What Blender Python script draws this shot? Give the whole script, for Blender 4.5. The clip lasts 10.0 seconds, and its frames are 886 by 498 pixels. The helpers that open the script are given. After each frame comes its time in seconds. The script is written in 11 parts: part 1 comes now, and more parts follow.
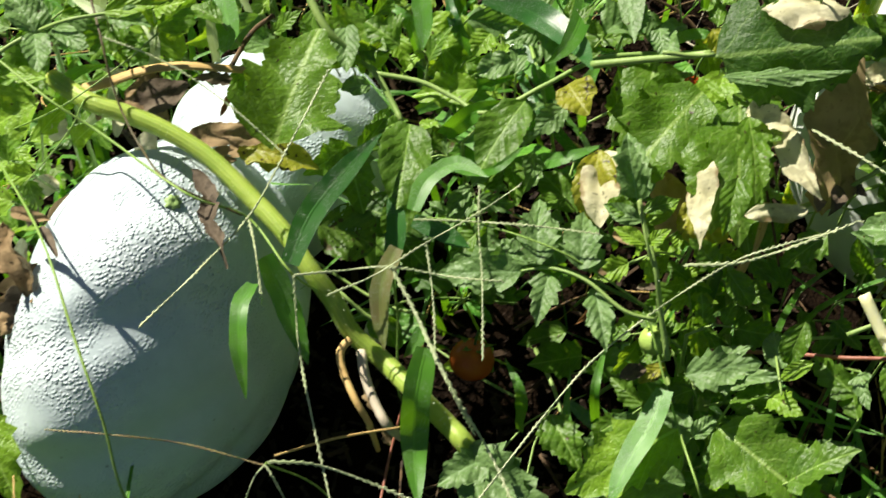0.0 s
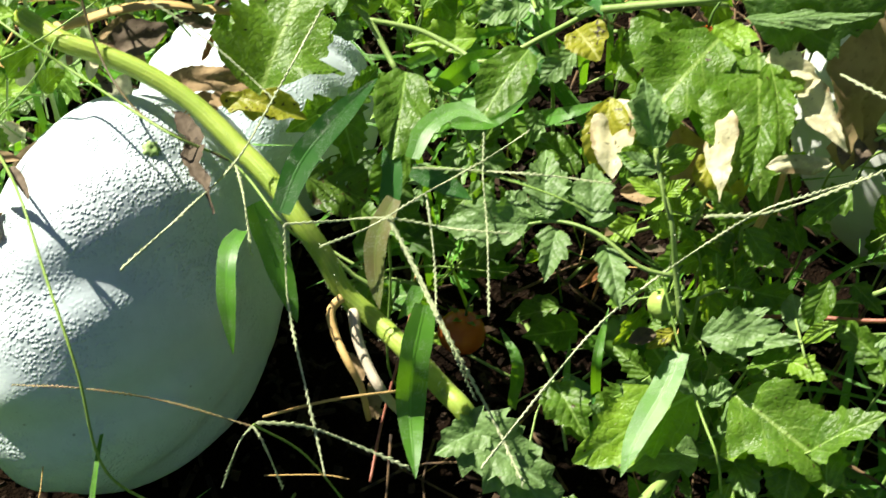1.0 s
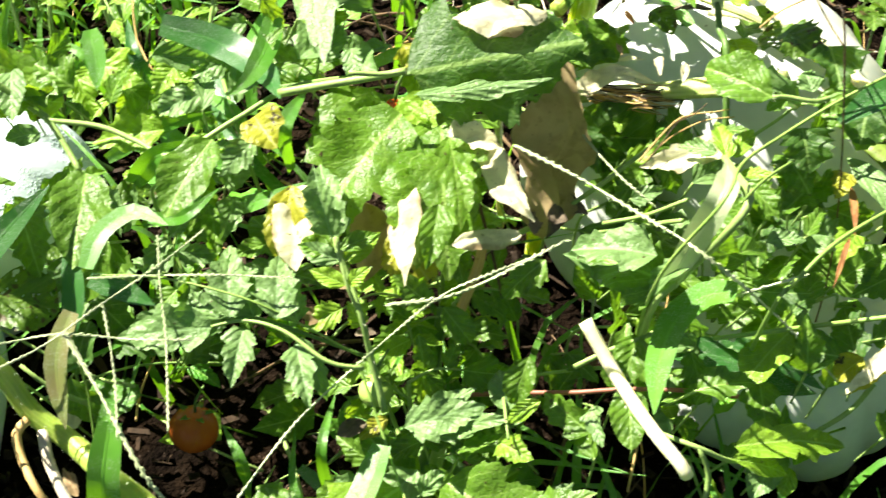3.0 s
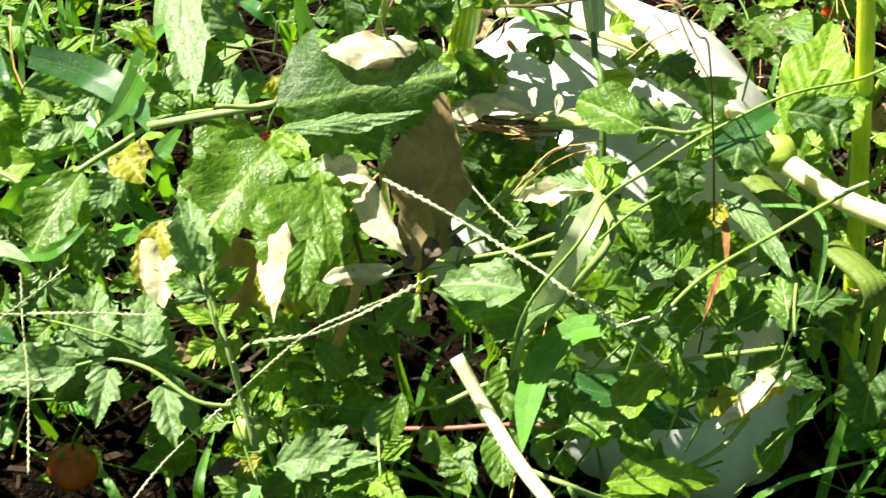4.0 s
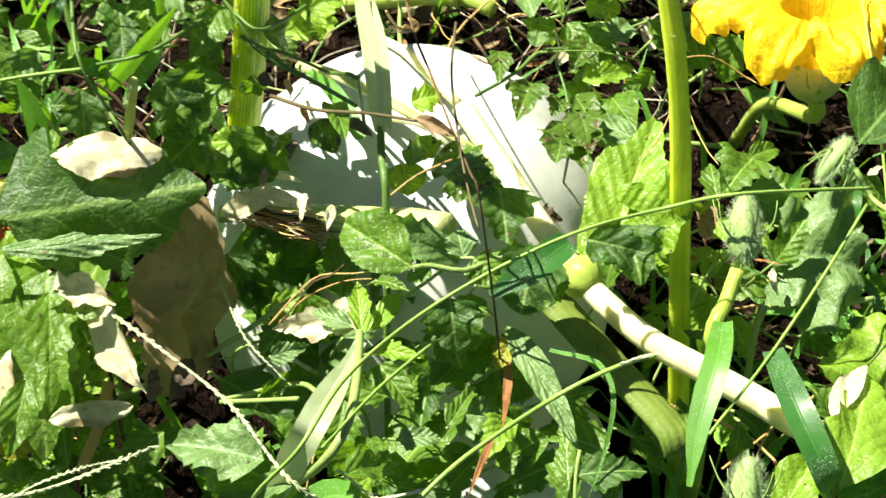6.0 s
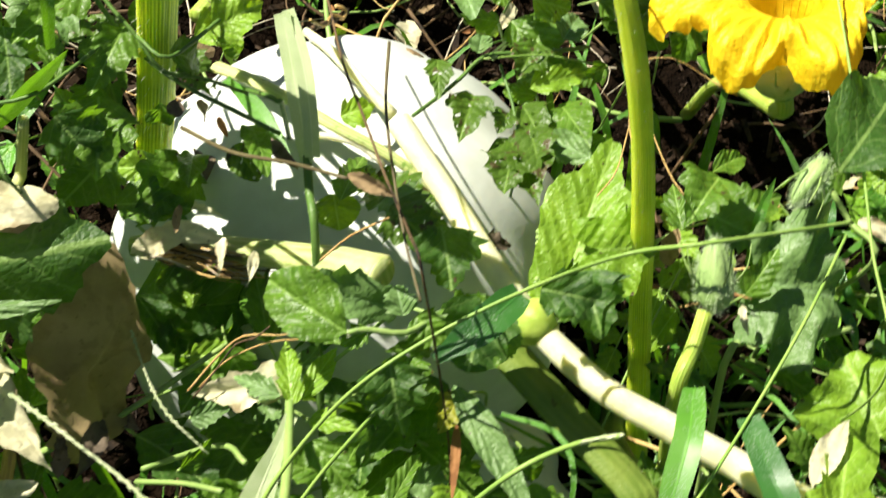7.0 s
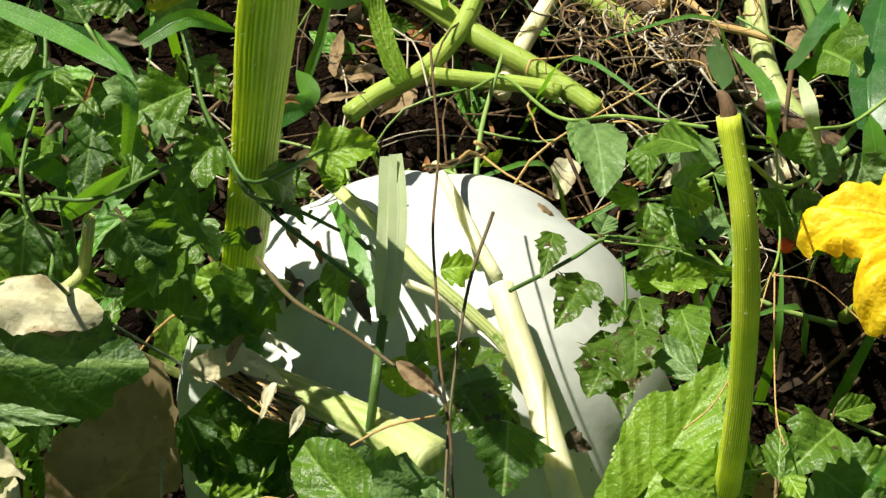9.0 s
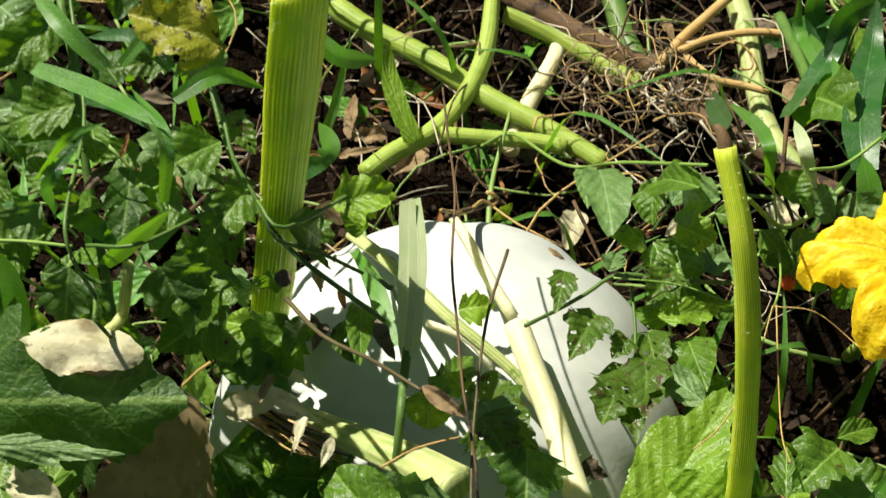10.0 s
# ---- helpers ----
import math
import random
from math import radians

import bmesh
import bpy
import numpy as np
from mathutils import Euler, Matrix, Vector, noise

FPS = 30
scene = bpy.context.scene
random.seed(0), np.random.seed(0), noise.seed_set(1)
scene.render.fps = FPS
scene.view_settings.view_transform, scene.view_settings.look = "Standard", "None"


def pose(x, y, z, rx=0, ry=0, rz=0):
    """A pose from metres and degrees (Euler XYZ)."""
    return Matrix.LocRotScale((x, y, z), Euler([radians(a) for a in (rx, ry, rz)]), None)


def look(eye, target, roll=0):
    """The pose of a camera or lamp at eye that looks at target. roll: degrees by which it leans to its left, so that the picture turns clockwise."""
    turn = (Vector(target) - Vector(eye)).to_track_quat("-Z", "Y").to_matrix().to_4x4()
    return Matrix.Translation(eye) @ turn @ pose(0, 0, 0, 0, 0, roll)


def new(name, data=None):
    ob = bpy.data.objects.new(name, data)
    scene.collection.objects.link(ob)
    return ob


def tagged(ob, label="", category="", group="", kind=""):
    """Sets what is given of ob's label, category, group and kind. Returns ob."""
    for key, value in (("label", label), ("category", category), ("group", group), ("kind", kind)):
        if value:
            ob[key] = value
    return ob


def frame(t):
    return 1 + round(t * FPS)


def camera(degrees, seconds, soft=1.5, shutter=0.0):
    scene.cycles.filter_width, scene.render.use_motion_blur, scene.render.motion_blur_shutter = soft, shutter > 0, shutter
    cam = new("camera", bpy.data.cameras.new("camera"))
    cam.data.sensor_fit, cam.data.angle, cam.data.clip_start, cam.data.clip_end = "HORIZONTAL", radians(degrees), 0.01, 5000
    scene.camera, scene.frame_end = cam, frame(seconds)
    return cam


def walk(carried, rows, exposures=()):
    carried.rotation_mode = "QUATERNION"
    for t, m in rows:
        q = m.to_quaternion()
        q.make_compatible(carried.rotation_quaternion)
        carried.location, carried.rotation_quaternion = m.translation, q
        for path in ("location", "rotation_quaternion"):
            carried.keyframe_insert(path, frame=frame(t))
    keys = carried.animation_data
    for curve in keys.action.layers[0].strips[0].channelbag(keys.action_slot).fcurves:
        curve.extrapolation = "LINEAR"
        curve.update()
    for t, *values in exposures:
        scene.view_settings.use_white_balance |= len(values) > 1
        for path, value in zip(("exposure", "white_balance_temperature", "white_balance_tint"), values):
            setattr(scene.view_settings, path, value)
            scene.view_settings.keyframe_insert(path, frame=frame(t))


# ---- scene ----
cam = camera(32.0, 10.0, soft=1.4, shutter=0.30)
# seconds, eye, target, roll
PATH = [
    (0, (0.1157, -0.2901, 1.2501), (0.0297, 0.3216, 0.4637), -7.28),
    (0.5, (0.1075, -0.2795, 1.2062), (0.0593, 0.3579, 0.4372), -4.09),
    (1, (0.0558, -0.2929, 1.1488), (0.0163, 0.3408, 0.3763), -3.17),
    (1.5, (0.0377, -0.2927, 1.1243), (-0.0194, 0.3176, 0.3342), -4.66),
    (2, (0.0787, -0.2710, 1.1202), (0.0351, 0.3432, 0.3323), -4.46),
    (2.5, (0.1551, -0.2398, 1.1317), (0.1392, 0.3871, 0.3528), -4.81),
    (3, (0.2270, -0.2252, 1.1421), (0.2362, 0.4141, 0.3731), -4.98),
    (3.2, (0.2514, -0.2251, 1.1456), (0.2607, 0.4142, 0.3767), -5.57),
    (4.3, (0.3119, -0.1876, 1.1341), (0.3650, 0.4571, 0.3715), -2.55),
    (4.5, (0.3561, -0.1613, 1.1341), (0.4109, 0.4740, 0.3638), -2.74),
    (5, (0.4008, -0.1125, 1.1081), (0.4479, 0.4952, 0.3154), -3.63),
    (5.5, (0.4346, -0.0542, 1.1326), (0.4770, 0.5373, 0.3274), -1.07),
    (5.7, (0.4343, -0.0349, 1.1459), (0.4764, 0.5521, 0.3374), -0.88),
    (6.8, (0.4208, 0.1162, 1.1130), (0.5421, 0.5935, 0.2427), 4.85),
    (7, (0.4441, 0.1384, 1.1113), (0.5381, 0.6249, 0.2427), 3.24),
    (7.5, (0.4673, 0.1731, 1.1050), (0.5456, 0.6725, 0.2421), 4.94),
    (8, (0.4921, 0.2000, 1.0875), (0.5348, 0.6974, 0.2211), 5.04),
    (8.5, (0.5044, 0.2203, 1.0765), (0.4962, 0.7258, 0.2137), 3.25),
    (9, (0.5091, 0.2293, 1.0764), (0.4765, 0.7547, 0.2262), 2.79),
    (9.5, (0.5080, 0.2260, 1.0772), (0.4767, 0.7546, 0.2289), 2.33),
    (10, (0.5071, 0.1859, 1.1053), (0.4651, 0.7523, 0.2822), 0.73),
]

walk(cam, [(t, look(eye, target, roll)) for t, eye, target, roll in PATH],
     exposures=[(0.0, 0.96), (1.0, 1.35), (1.5, 1.76), (2.0, 2.02), (2.5, 2.12), (3.2, 2.08), (4.5, 1.64), (5.7, 1.62), (7.0, 1.22), (8.0, 0.93), (9.0, 0.76), (10.0, 0.66)])

# ---------------------------------------------------------------- light
SUN_TOWARDS = Vector((-0.47, 0.40, 0.79)).normalized()
world = bpy.data.worlds.new("sky")
scene.world = world
world.use_nodes = True
sky = world.node_tree.nodes.new("ShaderNodeTexSky")
sky.sky_type, sky.sun_disc = "NISHITA", False
sky.sun_elevation = math.asin(SUN_TOWARDS.z)
sky.sun_rotation = math.atan2(SUN_TOWARDS.x, SUN_TOWARDS.y)
world.node_tree.links.new(sky.outputs[0], world.node_tree.nodes["Background"].inputs[0])
world.node_tree.nodes["Background"].inputs[1].default_value = 0.022
sun = new("sun", bpy.data.lights.new("sun", "SUN"))
sun.data.energy, sun.data.angle, sun.data.color = 5.0, radians(0.53), (1.0, 0.93, 0.81)
sun.matrix_world = look(SUN_TOWARDS * 20, (0, 0, 0))

# ---------------------------------------------------------------- materials
def graph(name):
    m = bpy.data.materials.new(name)
    m.use_nodes = True
    nt = m.node_tree
    return m, nt, nt.nodes["Principled BSDF"], nt.nodes["Material Output"]


def node(nt, kind, **props):
    n = nt.nodes.new(kind)
    for key, value in props.items():
        n.inputs[key.replace("_", " ")].default_value = value
    return n


def calc(nt, op, a, b=None, c=None):
    n = nt.nodes.new("ShaderNodeMath")
    n.operation = op
    for k, v in enumerate((a, b, c)):
        if v is None:
            continue
        if isinstance(v, (int, float)):
            n.inputs[k].default_value = v
        else:
            nt.links.new(v, n.inputs[k])
    return n.outputs[0]


def step(nt, value, lo, hi):
    n = nt.nodes.new("ShaderNodeMapRange")
    n.interpolation_type = "SMOOTHSTEP"
    nt.links.new(value, n.inputs["Value"])
    n.inputs["From Min"].default_value, n.inputs["From Max"].default_value = lo, hi
    return n.outputs["Result"]


def blend(nt, factor, a, b, mode="MIX"):
    n = nt.nodes.new("ShaderNodeMix")
    n.data_type, n.blend_type = "RGBA", mode
    for sock, v in ((n.inputs[0], factor), (n.inputs[6], a), (n.inputs[7], b)):
        if isinstance(v, (int, float)):
            sock.default_value = v
        elif isinstance(v, tuple):
            sock.default_value = (*v, 1)
        else:
            nt.links.new(v, sock)
    return n.outputs[2]


def grain(nt, scale, detail=3.0, rough=0.55, coords=None, stretch=None):
    if coords is None:
        coords = nt.nodes.new("ShaderNodeTexCoord").outputs["Object"]
    if stretch:
        mp = nt.nodes.new("ShaderNodeMapping")
        mp.inputs["Scale"].default_value = stretch
        nt.links.new(coords, mp.inputs["Vector"])
        coords = mp.outputs["Vector"]
    n = node(nt, "ShaderNodeTexNoise", Scale=scale, Detail=detail, Roughness=rough)
    nt.links.new(coords, n.inputs["Vector"])
    return n.outputs["Fac"]


def relief(nt, bsdf, height, distance, strength=1.0):
    n = node(nt, "ShaderNodeBump", Strength=strength, Distance=distance)
    nt.links.new(height, n.inputs["Height"])
    nt.links.new(n.outputs["Normal"], bsdf.inputs["Normal"])
    return n.outputs["Normal"]


def leaf_material(name, dark, light, vein, through_colour, translucency=0.38, brown=0.7, eaten=0.0, rough=0.42, veins=5.5, slant=4.5):
    """A leaf: pinnate veins, mottling that also imitates dappled sun and shade, brown flecks, holes eaten by insects,
    light coming through.
    """
    m, nt, bsdf, out = graph(name)
    uv = nt.nodes.new("ShaderNodeSeparateXYZ")
    nt.links.new(nt.nodes.new("ShaderNodeTexCoord").outputs["UV"], uv.inputs[0])
    side = calc(nt, "ABSOLUTE", calc(nt, "SUBTRACT", uv.outputs[0], 0.5))
    wob = calc(nt, "MULTIPLY", grain(nt, 45, 3), 0.8)
    phase = calc(nt, "ADD", calc(nt, "SUBTRACT", calc(nt, "MULTIPLY", uv.outputs[1], veins), calc(nt, "MULTIPLY", side, slant)), wob)
    saw = calc(nt, "ABSOLUTE", calc(nt, "SUBTRACT", calc(nt, "FRACT", phase), 0.5))
    rib = step(nt, saw, 0.075, 0.0)
    mid = step(nt, side, 0.028, 0.008)
    lines = calc(nt, "MAXIMUM", calc(nt, "MULTIPLY", rib, 0.55), mid)
    cells = node(nt, "ShaderNodeTexVoronoi", Scale=170.0)
    cells.feature = "DISTANCE_TO_EDGE"
    nt.links.new(nt.nodes.new("ShaderNodeTexCoord").outputs["Object"], cells.inputs["Vector"])
    net = step(nt, cells.outputs["Distance"], 0.16, 0.0)
    pillow = calc(nt, "MULTIPLY", step(nt, saw, 0.0, 0.5), step(nt, side, 0.0, 0.08))
    mottle = step(nt, grain(nt, 55, 4), 0.3, 0.72)
    fine = step(nt, grain(nt, 190, 3), 0.25, 0.75)
    rnd = nt.nodes.new("ShaderNodeNewGeometry").outputs["Random Per Island"]
    mixer = calc(nt, "ADD", calc(nt, "MULTIPLY", mottle, 0.35), calc(nt, "ADD", calc(nt, "MULTIPLY", rnd, 0.40), calc(nt, "MULTIPLY", fine, 0.25)))
    col = blend(nt, mixer, dark, light)
    hsv = nt.nodes.new("ShaderNodeHueSaturation")
    other = calc(nt, "FRACT", calc(nt, "MULTIPLY", rnd, 7.31))
    nt.links.new(calc(nt, "MULTIPLY_ADD", other, 0.05, 0.470), hsv.inputs["Hue"])
    # wide brightness spread from leaf to leaf, imitating sunlit and shaded ones
    nt.links.new(calc(nt, "MULTIPLY_ADD", calc(nt, "FRACT", calc(nt, "MULTIPLY", rnd, 3.77)), 1.05, 0.50), hsv.inputs["Value"])
    nt.links.new(col, hsv.inputs["Color"])
    col = blend(nt, calc(nt, "MULTIPLY", calc(nt, "MAXIMUM", lines, calc(nt, "MULTIPLY", net, 0.12)), 0.62), hsv.outputs["Color"], vein)
    fleck = step(nt, grain(nt, 130, 2), brown, brown + 0.04)
    col = blend(nt, fleck, col, (0.075, 0.065, 0.020))
    speck = step(nt, grain(nt, 420, 1), 0.72, 0.76)
    col = blend(nt, calc(nt, "MULTIPLY", speck, 0.4), col, (0.42, 0.48, 0.24))
    nt.links.new(col, bsdf.inputs["Base Color"])
    nt.links.new(calc(nt, "ADD", calc(nt, "MULTIPLY", grain(nt, 90, 2), 0.3), rough - 0.16), bsdf.inputs["Roughness"])
    bsdf.inputs["Specular IOR Level"].default_value = 0.38
    height = calc(nt, "ADD", calc(nt, "MULTIPLY", pillow, 0.20), calc(nt, "ADD", calc(nt, "MULTIPLY", net, -0.05), calc(nt, "ADD", calc(nt, "MULTIPLY", grain(nt, 110, 2), 0.55), calc(nt, "MULTIPLY", grain(nt, 260, 3), 0.45))))
    nrm = relief(nt, bsdf, height, 0.0028, 0.9)
    glow = nt.nodes.new("ShaderNodeBsdfTranslucent")
    nt.links.new(blend(nt, fleck, blend(nt, calc(nt, "MULTIPLY", calc(nt, "MAXIMUM", lines, net), 0.30), blend(nt, calc(nt, "MULTIPLY", calc(nt, "ADD", mottle, fine), 0.5), tuple(c * 0.55 for c in through_colour), through_colour), tuple(c * 0.6 for c in vein)), (0.05, 0.045, 0.012)), glow.inputs["Color"])
    nt.links.new(nrm, glow.inputs["Normal"])
    mix = node(nt, "ShaderNodeMixShader", Fac=translucency)
    nt.links.new(bsdf.outputs[0], mix.inputs[1])
    nt.links.new(glow.outputs[0], mix.inputs[2])
    last = mix
    if eaten > 0:
        hole = node(nt, "ShaderNodeMixShader")
        small = step(nt, grain(nt, 210, 1), 1.02 - eaten, 1.03 - eaten)
        nt.links.new(calc(nt, "MAXIMUM", small, step(nt, grain(nt, 75, 2), 1 - eaten, 1.008 - eaten)), hole.inputs[0])
        nt.links.new(mix.outputs[0], hole.inputs[1])
        nt.links.new(nt.nodes.new("ShaderNodeBsdfTransparent").outputs[0], hole.inputs[2])
        last = hole
    nt.links.new(last.outputs[0], out.inputs["Surface"])
    return m


def blade_material(name, dark, light, through_colour, translucency=0.35, rough=0.35):
    """A grass blade: fine parallel ribs and a pale midrib."""
    m, nt, bsdf, out = graph(name)
    uv = nt.nodes.new("ShaderNodeSeparateXYZ")
    nt.links.new(nt.nodes.new("ShaderNodeTexCoord").outputs["UV"], uv.inputs[0])
    side = calc(nt, "ABSOLUTE", calc(nt, "SUBTRACT", uv.outputs[0], 0.5))
    ribs = calc(nt, "SINE", calc(nt, "MULTIPLY", uv.outputs[0], 150.0))
    mid = step(nt, side, 0.045, 0.01)
    mottle = step(nt, grain(nt, 45, 3), 0.3, 0.7)
    rnd = nt.nodes.new("ShaderNodeNewGeometry").outputs["Random Per Island"]
    col = blend(nt, calc(nt, "ADD", calc(nt, "MULTIPLY", mottle, 0.5), calc(nt, "MULTIPLY", rnd, 0.5)), dark, light)
    col = blend(nt, calc(nt, "MULTIPLY", mid, 0.28), col, tuple(min(1, c * 2.0) for c in light))
    dew = calc(nt, "MULTIPLY", step(nt, grain(nt, 1300, 1), 0.56, 0.64), step(nt, grain(nt, 60, 2), 0.38, 0.60))
    col = blend(nt, calc(nt, "MULTIPLY", dew, 0.45), col, (0.6, 0.68, 0.52))
    nt.links.new(col, bsdf.inputs["Base Color"])
    bsdf.inputs["Roughness"].default_value = rough
    height = calc(nt, "ADD", calc(nt, "MULTIPLY", ribs, 0.05), calc(nt, "ADD", calc(nt, "MULTIPLY", mid, 0.6), dew))
    relief(nt, bsdf, height, 0.0006, 0.7)
    glow = nt.nodes.new("ShaderNodeBsdfTranslucent")
    glow.inputs["Color"].default_value = (*through_colour, 1)
    mix = node(nt, "ShaderNodeMixShader", Fac=translucency)
    nt.links.new(bsdf.outputs[0], mix.inputs[1])
    nt.links.new(glow.outputs[0], mix.inputs[2])
    nt.links.new(mix.outputs[0], out.inputs["Surface"])
    return m


def stem_material(name, dark, light, stripes=0.0, rough=0.45, blotch=None, amount=0.0, juicy=0.0, bold=0.17):
    """A stalk: lengthwise stripes round it, blotches, fine relief."""
    m, nt, bsdf, out = graph(name)
    uv = nt.nodes.new("ShaderNodeSeparateXYZ")
    tc = nt.nodes.new("ShaderNodeTexCoord")
    nt.links.new(tc.outputs["UV"], uv.inputs[0])
    mottle = step(nt, grain(nt, 38, 4), 0.3, 0.7)
    rnd = nt.nodes.new("ShaderNodeNewGeometry").outputs["Random Per Island"]
    fac = calc(nt, "ADD", calc(nt, "MULTIPLY", mottle, 0.6), calc(nt, "MULTIPLY", rnd, 0.4))
    height = grain(nt, 500, 2)
    if stripes:
        drift = calc(nt, "MULTIPLY", grain(nt, 14, 2), 5.0)
        wave = calc(nt, "SINE", calc(nt, "ADD", calc(nt, "MULTIPLY", uv.outputs[0], 6.2832 * stripes), drift))
        weak = calc(nt, "MULTIPLY", wave, step(nt, grain(nt, 24, 2), 0.25, 0.75))
        fac = calc(nt, "ADD", calc(nt, "MULTIPLY", fac, 0.75), calc(nt, "MULTIPLY_ADD", weak, bold, 0.12))
        height = calc(nt, "ADD", height, calc(nt, "MULTIPLY", weak, 0.35))
    col = blend(nt, fac, dark, light)
    if blotch:
        col = blend(nt, step(nt, grain(nt, 60, 5, 0.65), 1 - amount, 1.08 - amount), col, blotch)
    nt.links.new(col, bsdf.inputs["Base Color"])
    bsdf.inputs["Roughness"].default_value = rough
    bsdf.inputs["Specular IOR Level"].default_value = 0.32
    bsdf.inputs["Subsurface Weight"].default_value = juicy
    bsdf.inputs["Subsurface Radius"].default_value = (1.0, 0.9, 0.5)
    bsdf.inputs["Subsurface Scale"].default_value = 0.016 if juicy < 0.65 else 0.022
    relief(nt, bsdf, height, 0.0006, 0.6)
    return m


def rind_material(name, base, pale, dark, warts=0.0):
    """Pumpkin rind: waxy bloom, specks, warty patches."""
    m, nt, bsdf, out = graph(name)
    tc = nt.nodes.new("ShaderNodeTexCoord").outputs["Object"]
    patch = step(nt, grain(nt, 9, 4), 0.35, 0.68)
    col = blend(nt, patch, base, pale)
    fine = step(nt, grain(nt, 70, 4), 0.35, 0.7)
    col = blend(nt, calc(nt, "MULTIPLY", fine, 0.25), col, dark)
    speck = node(nt, "ShaderNodeTexVoronoi", Scale=95.0)
    nt.links.new(tc, speck.inputs["Vector"])
    dots = calc(nt, "MULTIPLY", step(nt, speck.outputs["Distance"], 0.16, 0.08), step(nt, grain(nt, 31, 1), 0.56, 0.66))
    col = blend(nt, calc(nt, "MULTIPLY", dots, 0.7), col, tuple(c * 0.35 for c in dark))
    nt.links.new(col, bsdf.inputs["Base Color"])
    bsdf.inputs["Roughness"].default_value = 0.52
    bsdf.inputs["Specular IOR Level"].default_value = 0.4
    height = calc(nt, "MULTIPLY", grain(nt, 160, 3), 0.12)
    if warts:
        wart = node(nt, "ShaderNodeTexVoronoi", Scale=330.0)
        wart.feature = "SMOOTH_F1"
        wart.inputs["Smoothness"].default_value = 0.6
        nt.links.new(tc, wart.inputs["Vector"])
        knob = step(nt, wart.outputs["Distance"], 0.62, 0.15)
        where = calc(nt, "MULTIPLY", step(nt, grain(nt, 8.5, 3), 0.38, 0.64), step(nt, grain(nt, 90, 2), 0.25, 0.65))
        height = calc(nt, "ADD", height, calc(nt, "MULTIPLY", calc(nt, "MULTIPLY", knob, where), warts))
    relief(nt, bsdf, height, 0.0016, 0.9)
    return m


def dry_material(name, dark, light, translucency=0.15, scorched=0.0):
    """Withered leaf or straw: fibres, stains, dull."""
    m, nt, bsdf, out = graph(name)
    patch = step(nt, grain(nt, 30, 5, 0.65), 0.32, 0.7)
    fibre = grain(nt, 60, 4, 0.6, None, (1.0, 1.5, 1.5))
    col = blend(nt, calc(nt, "ADD", calc(nt, "MULTIPLY", patch, 0.65), calc(nt, "MULTIPLY", fibre, 0.35)), dark, light)
    col = blend(nt, calc(nt, "MULTIPLY", step(nt, grain(nt, 85, 4), 0.52, 0.62), 0.55), col, tuple(c * 0.55 for c in dark))
    col = blend(nt, step(nt, grain(nt, 210, 2), 0.66, 0.71), col, tuple(c * 0.25 for c in dark))
    nt.links.new(col, bsdf.inputs["Base Color"])
    uv = nt.nodes.new("ShaderNodeSeparateXYZ")
    nt.links.new(nt.nodes.new("ShaderNodeTexCoord").outputs["UV"], uv.inputs[0])
    rim = calc(nt, "MULTIPLY", calc(nt, "ABSOLUTE", calc(nt, "SUBTRACT", uv.outputs[0], 0.5)), step(nt, grain(nt, 48, 4), 0.30, 0.68))
    col = blend(nt, calc(nt, "MULTIPLY", step(nt, rim, 0.16, 0.36), scorched), col, (0.16, 0.085, 0.03))
    nt.links.new(col, bsdf.inputs["Base Color"])
    bsdf.inputs["Roughness"].default_value = 0.8
    bsdf.inputs["Specular IOR Level"].default_value = 0.2
    relief(nt, bsdf, calc(nt, "ADD", calc(nt, "MULTIPLY", grain(nt, 240, 4), 0.6), fibre), 0.0018, 0.7)
    glow = nt.nodes.new("ShaderNodeBsdfTranslucent")
    glow.inputs["Color"].default_value = (*light, 1)
    mix = node(nt, "ShaderNodeMixShader", Fac=translucency)
    nt.links.new(bsdf.outputs[0], mix.inputs[1])
    nt.links.new(glow.outputs[0], mix.inputs[2])
    nt.links.new(mix.outputs[0], out.inputs["Surface"])
    return m


def soil_material():
    m, nt, bsdf, out = graph("soil")
    # dark soil taken near black: the shade of the gaps is in its colour
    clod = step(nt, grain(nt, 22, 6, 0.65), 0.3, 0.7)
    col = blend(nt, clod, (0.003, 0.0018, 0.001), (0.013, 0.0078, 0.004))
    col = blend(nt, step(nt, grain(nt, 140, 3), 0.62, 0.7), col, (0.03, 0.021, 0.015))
    nt.links.new(col, bsdf.inputs["Base Color"])
    bsdf.inputs["Roughness"].default_value = 0.95
    bsdf.inputs["Specular IOR Level"].default_value = 0.04
    relief(nt, bsdf, calc(nt, "ADD", grain(nt, 45, 5), grain(nt, 200, 3)), 0.012, 1.0)
    return m


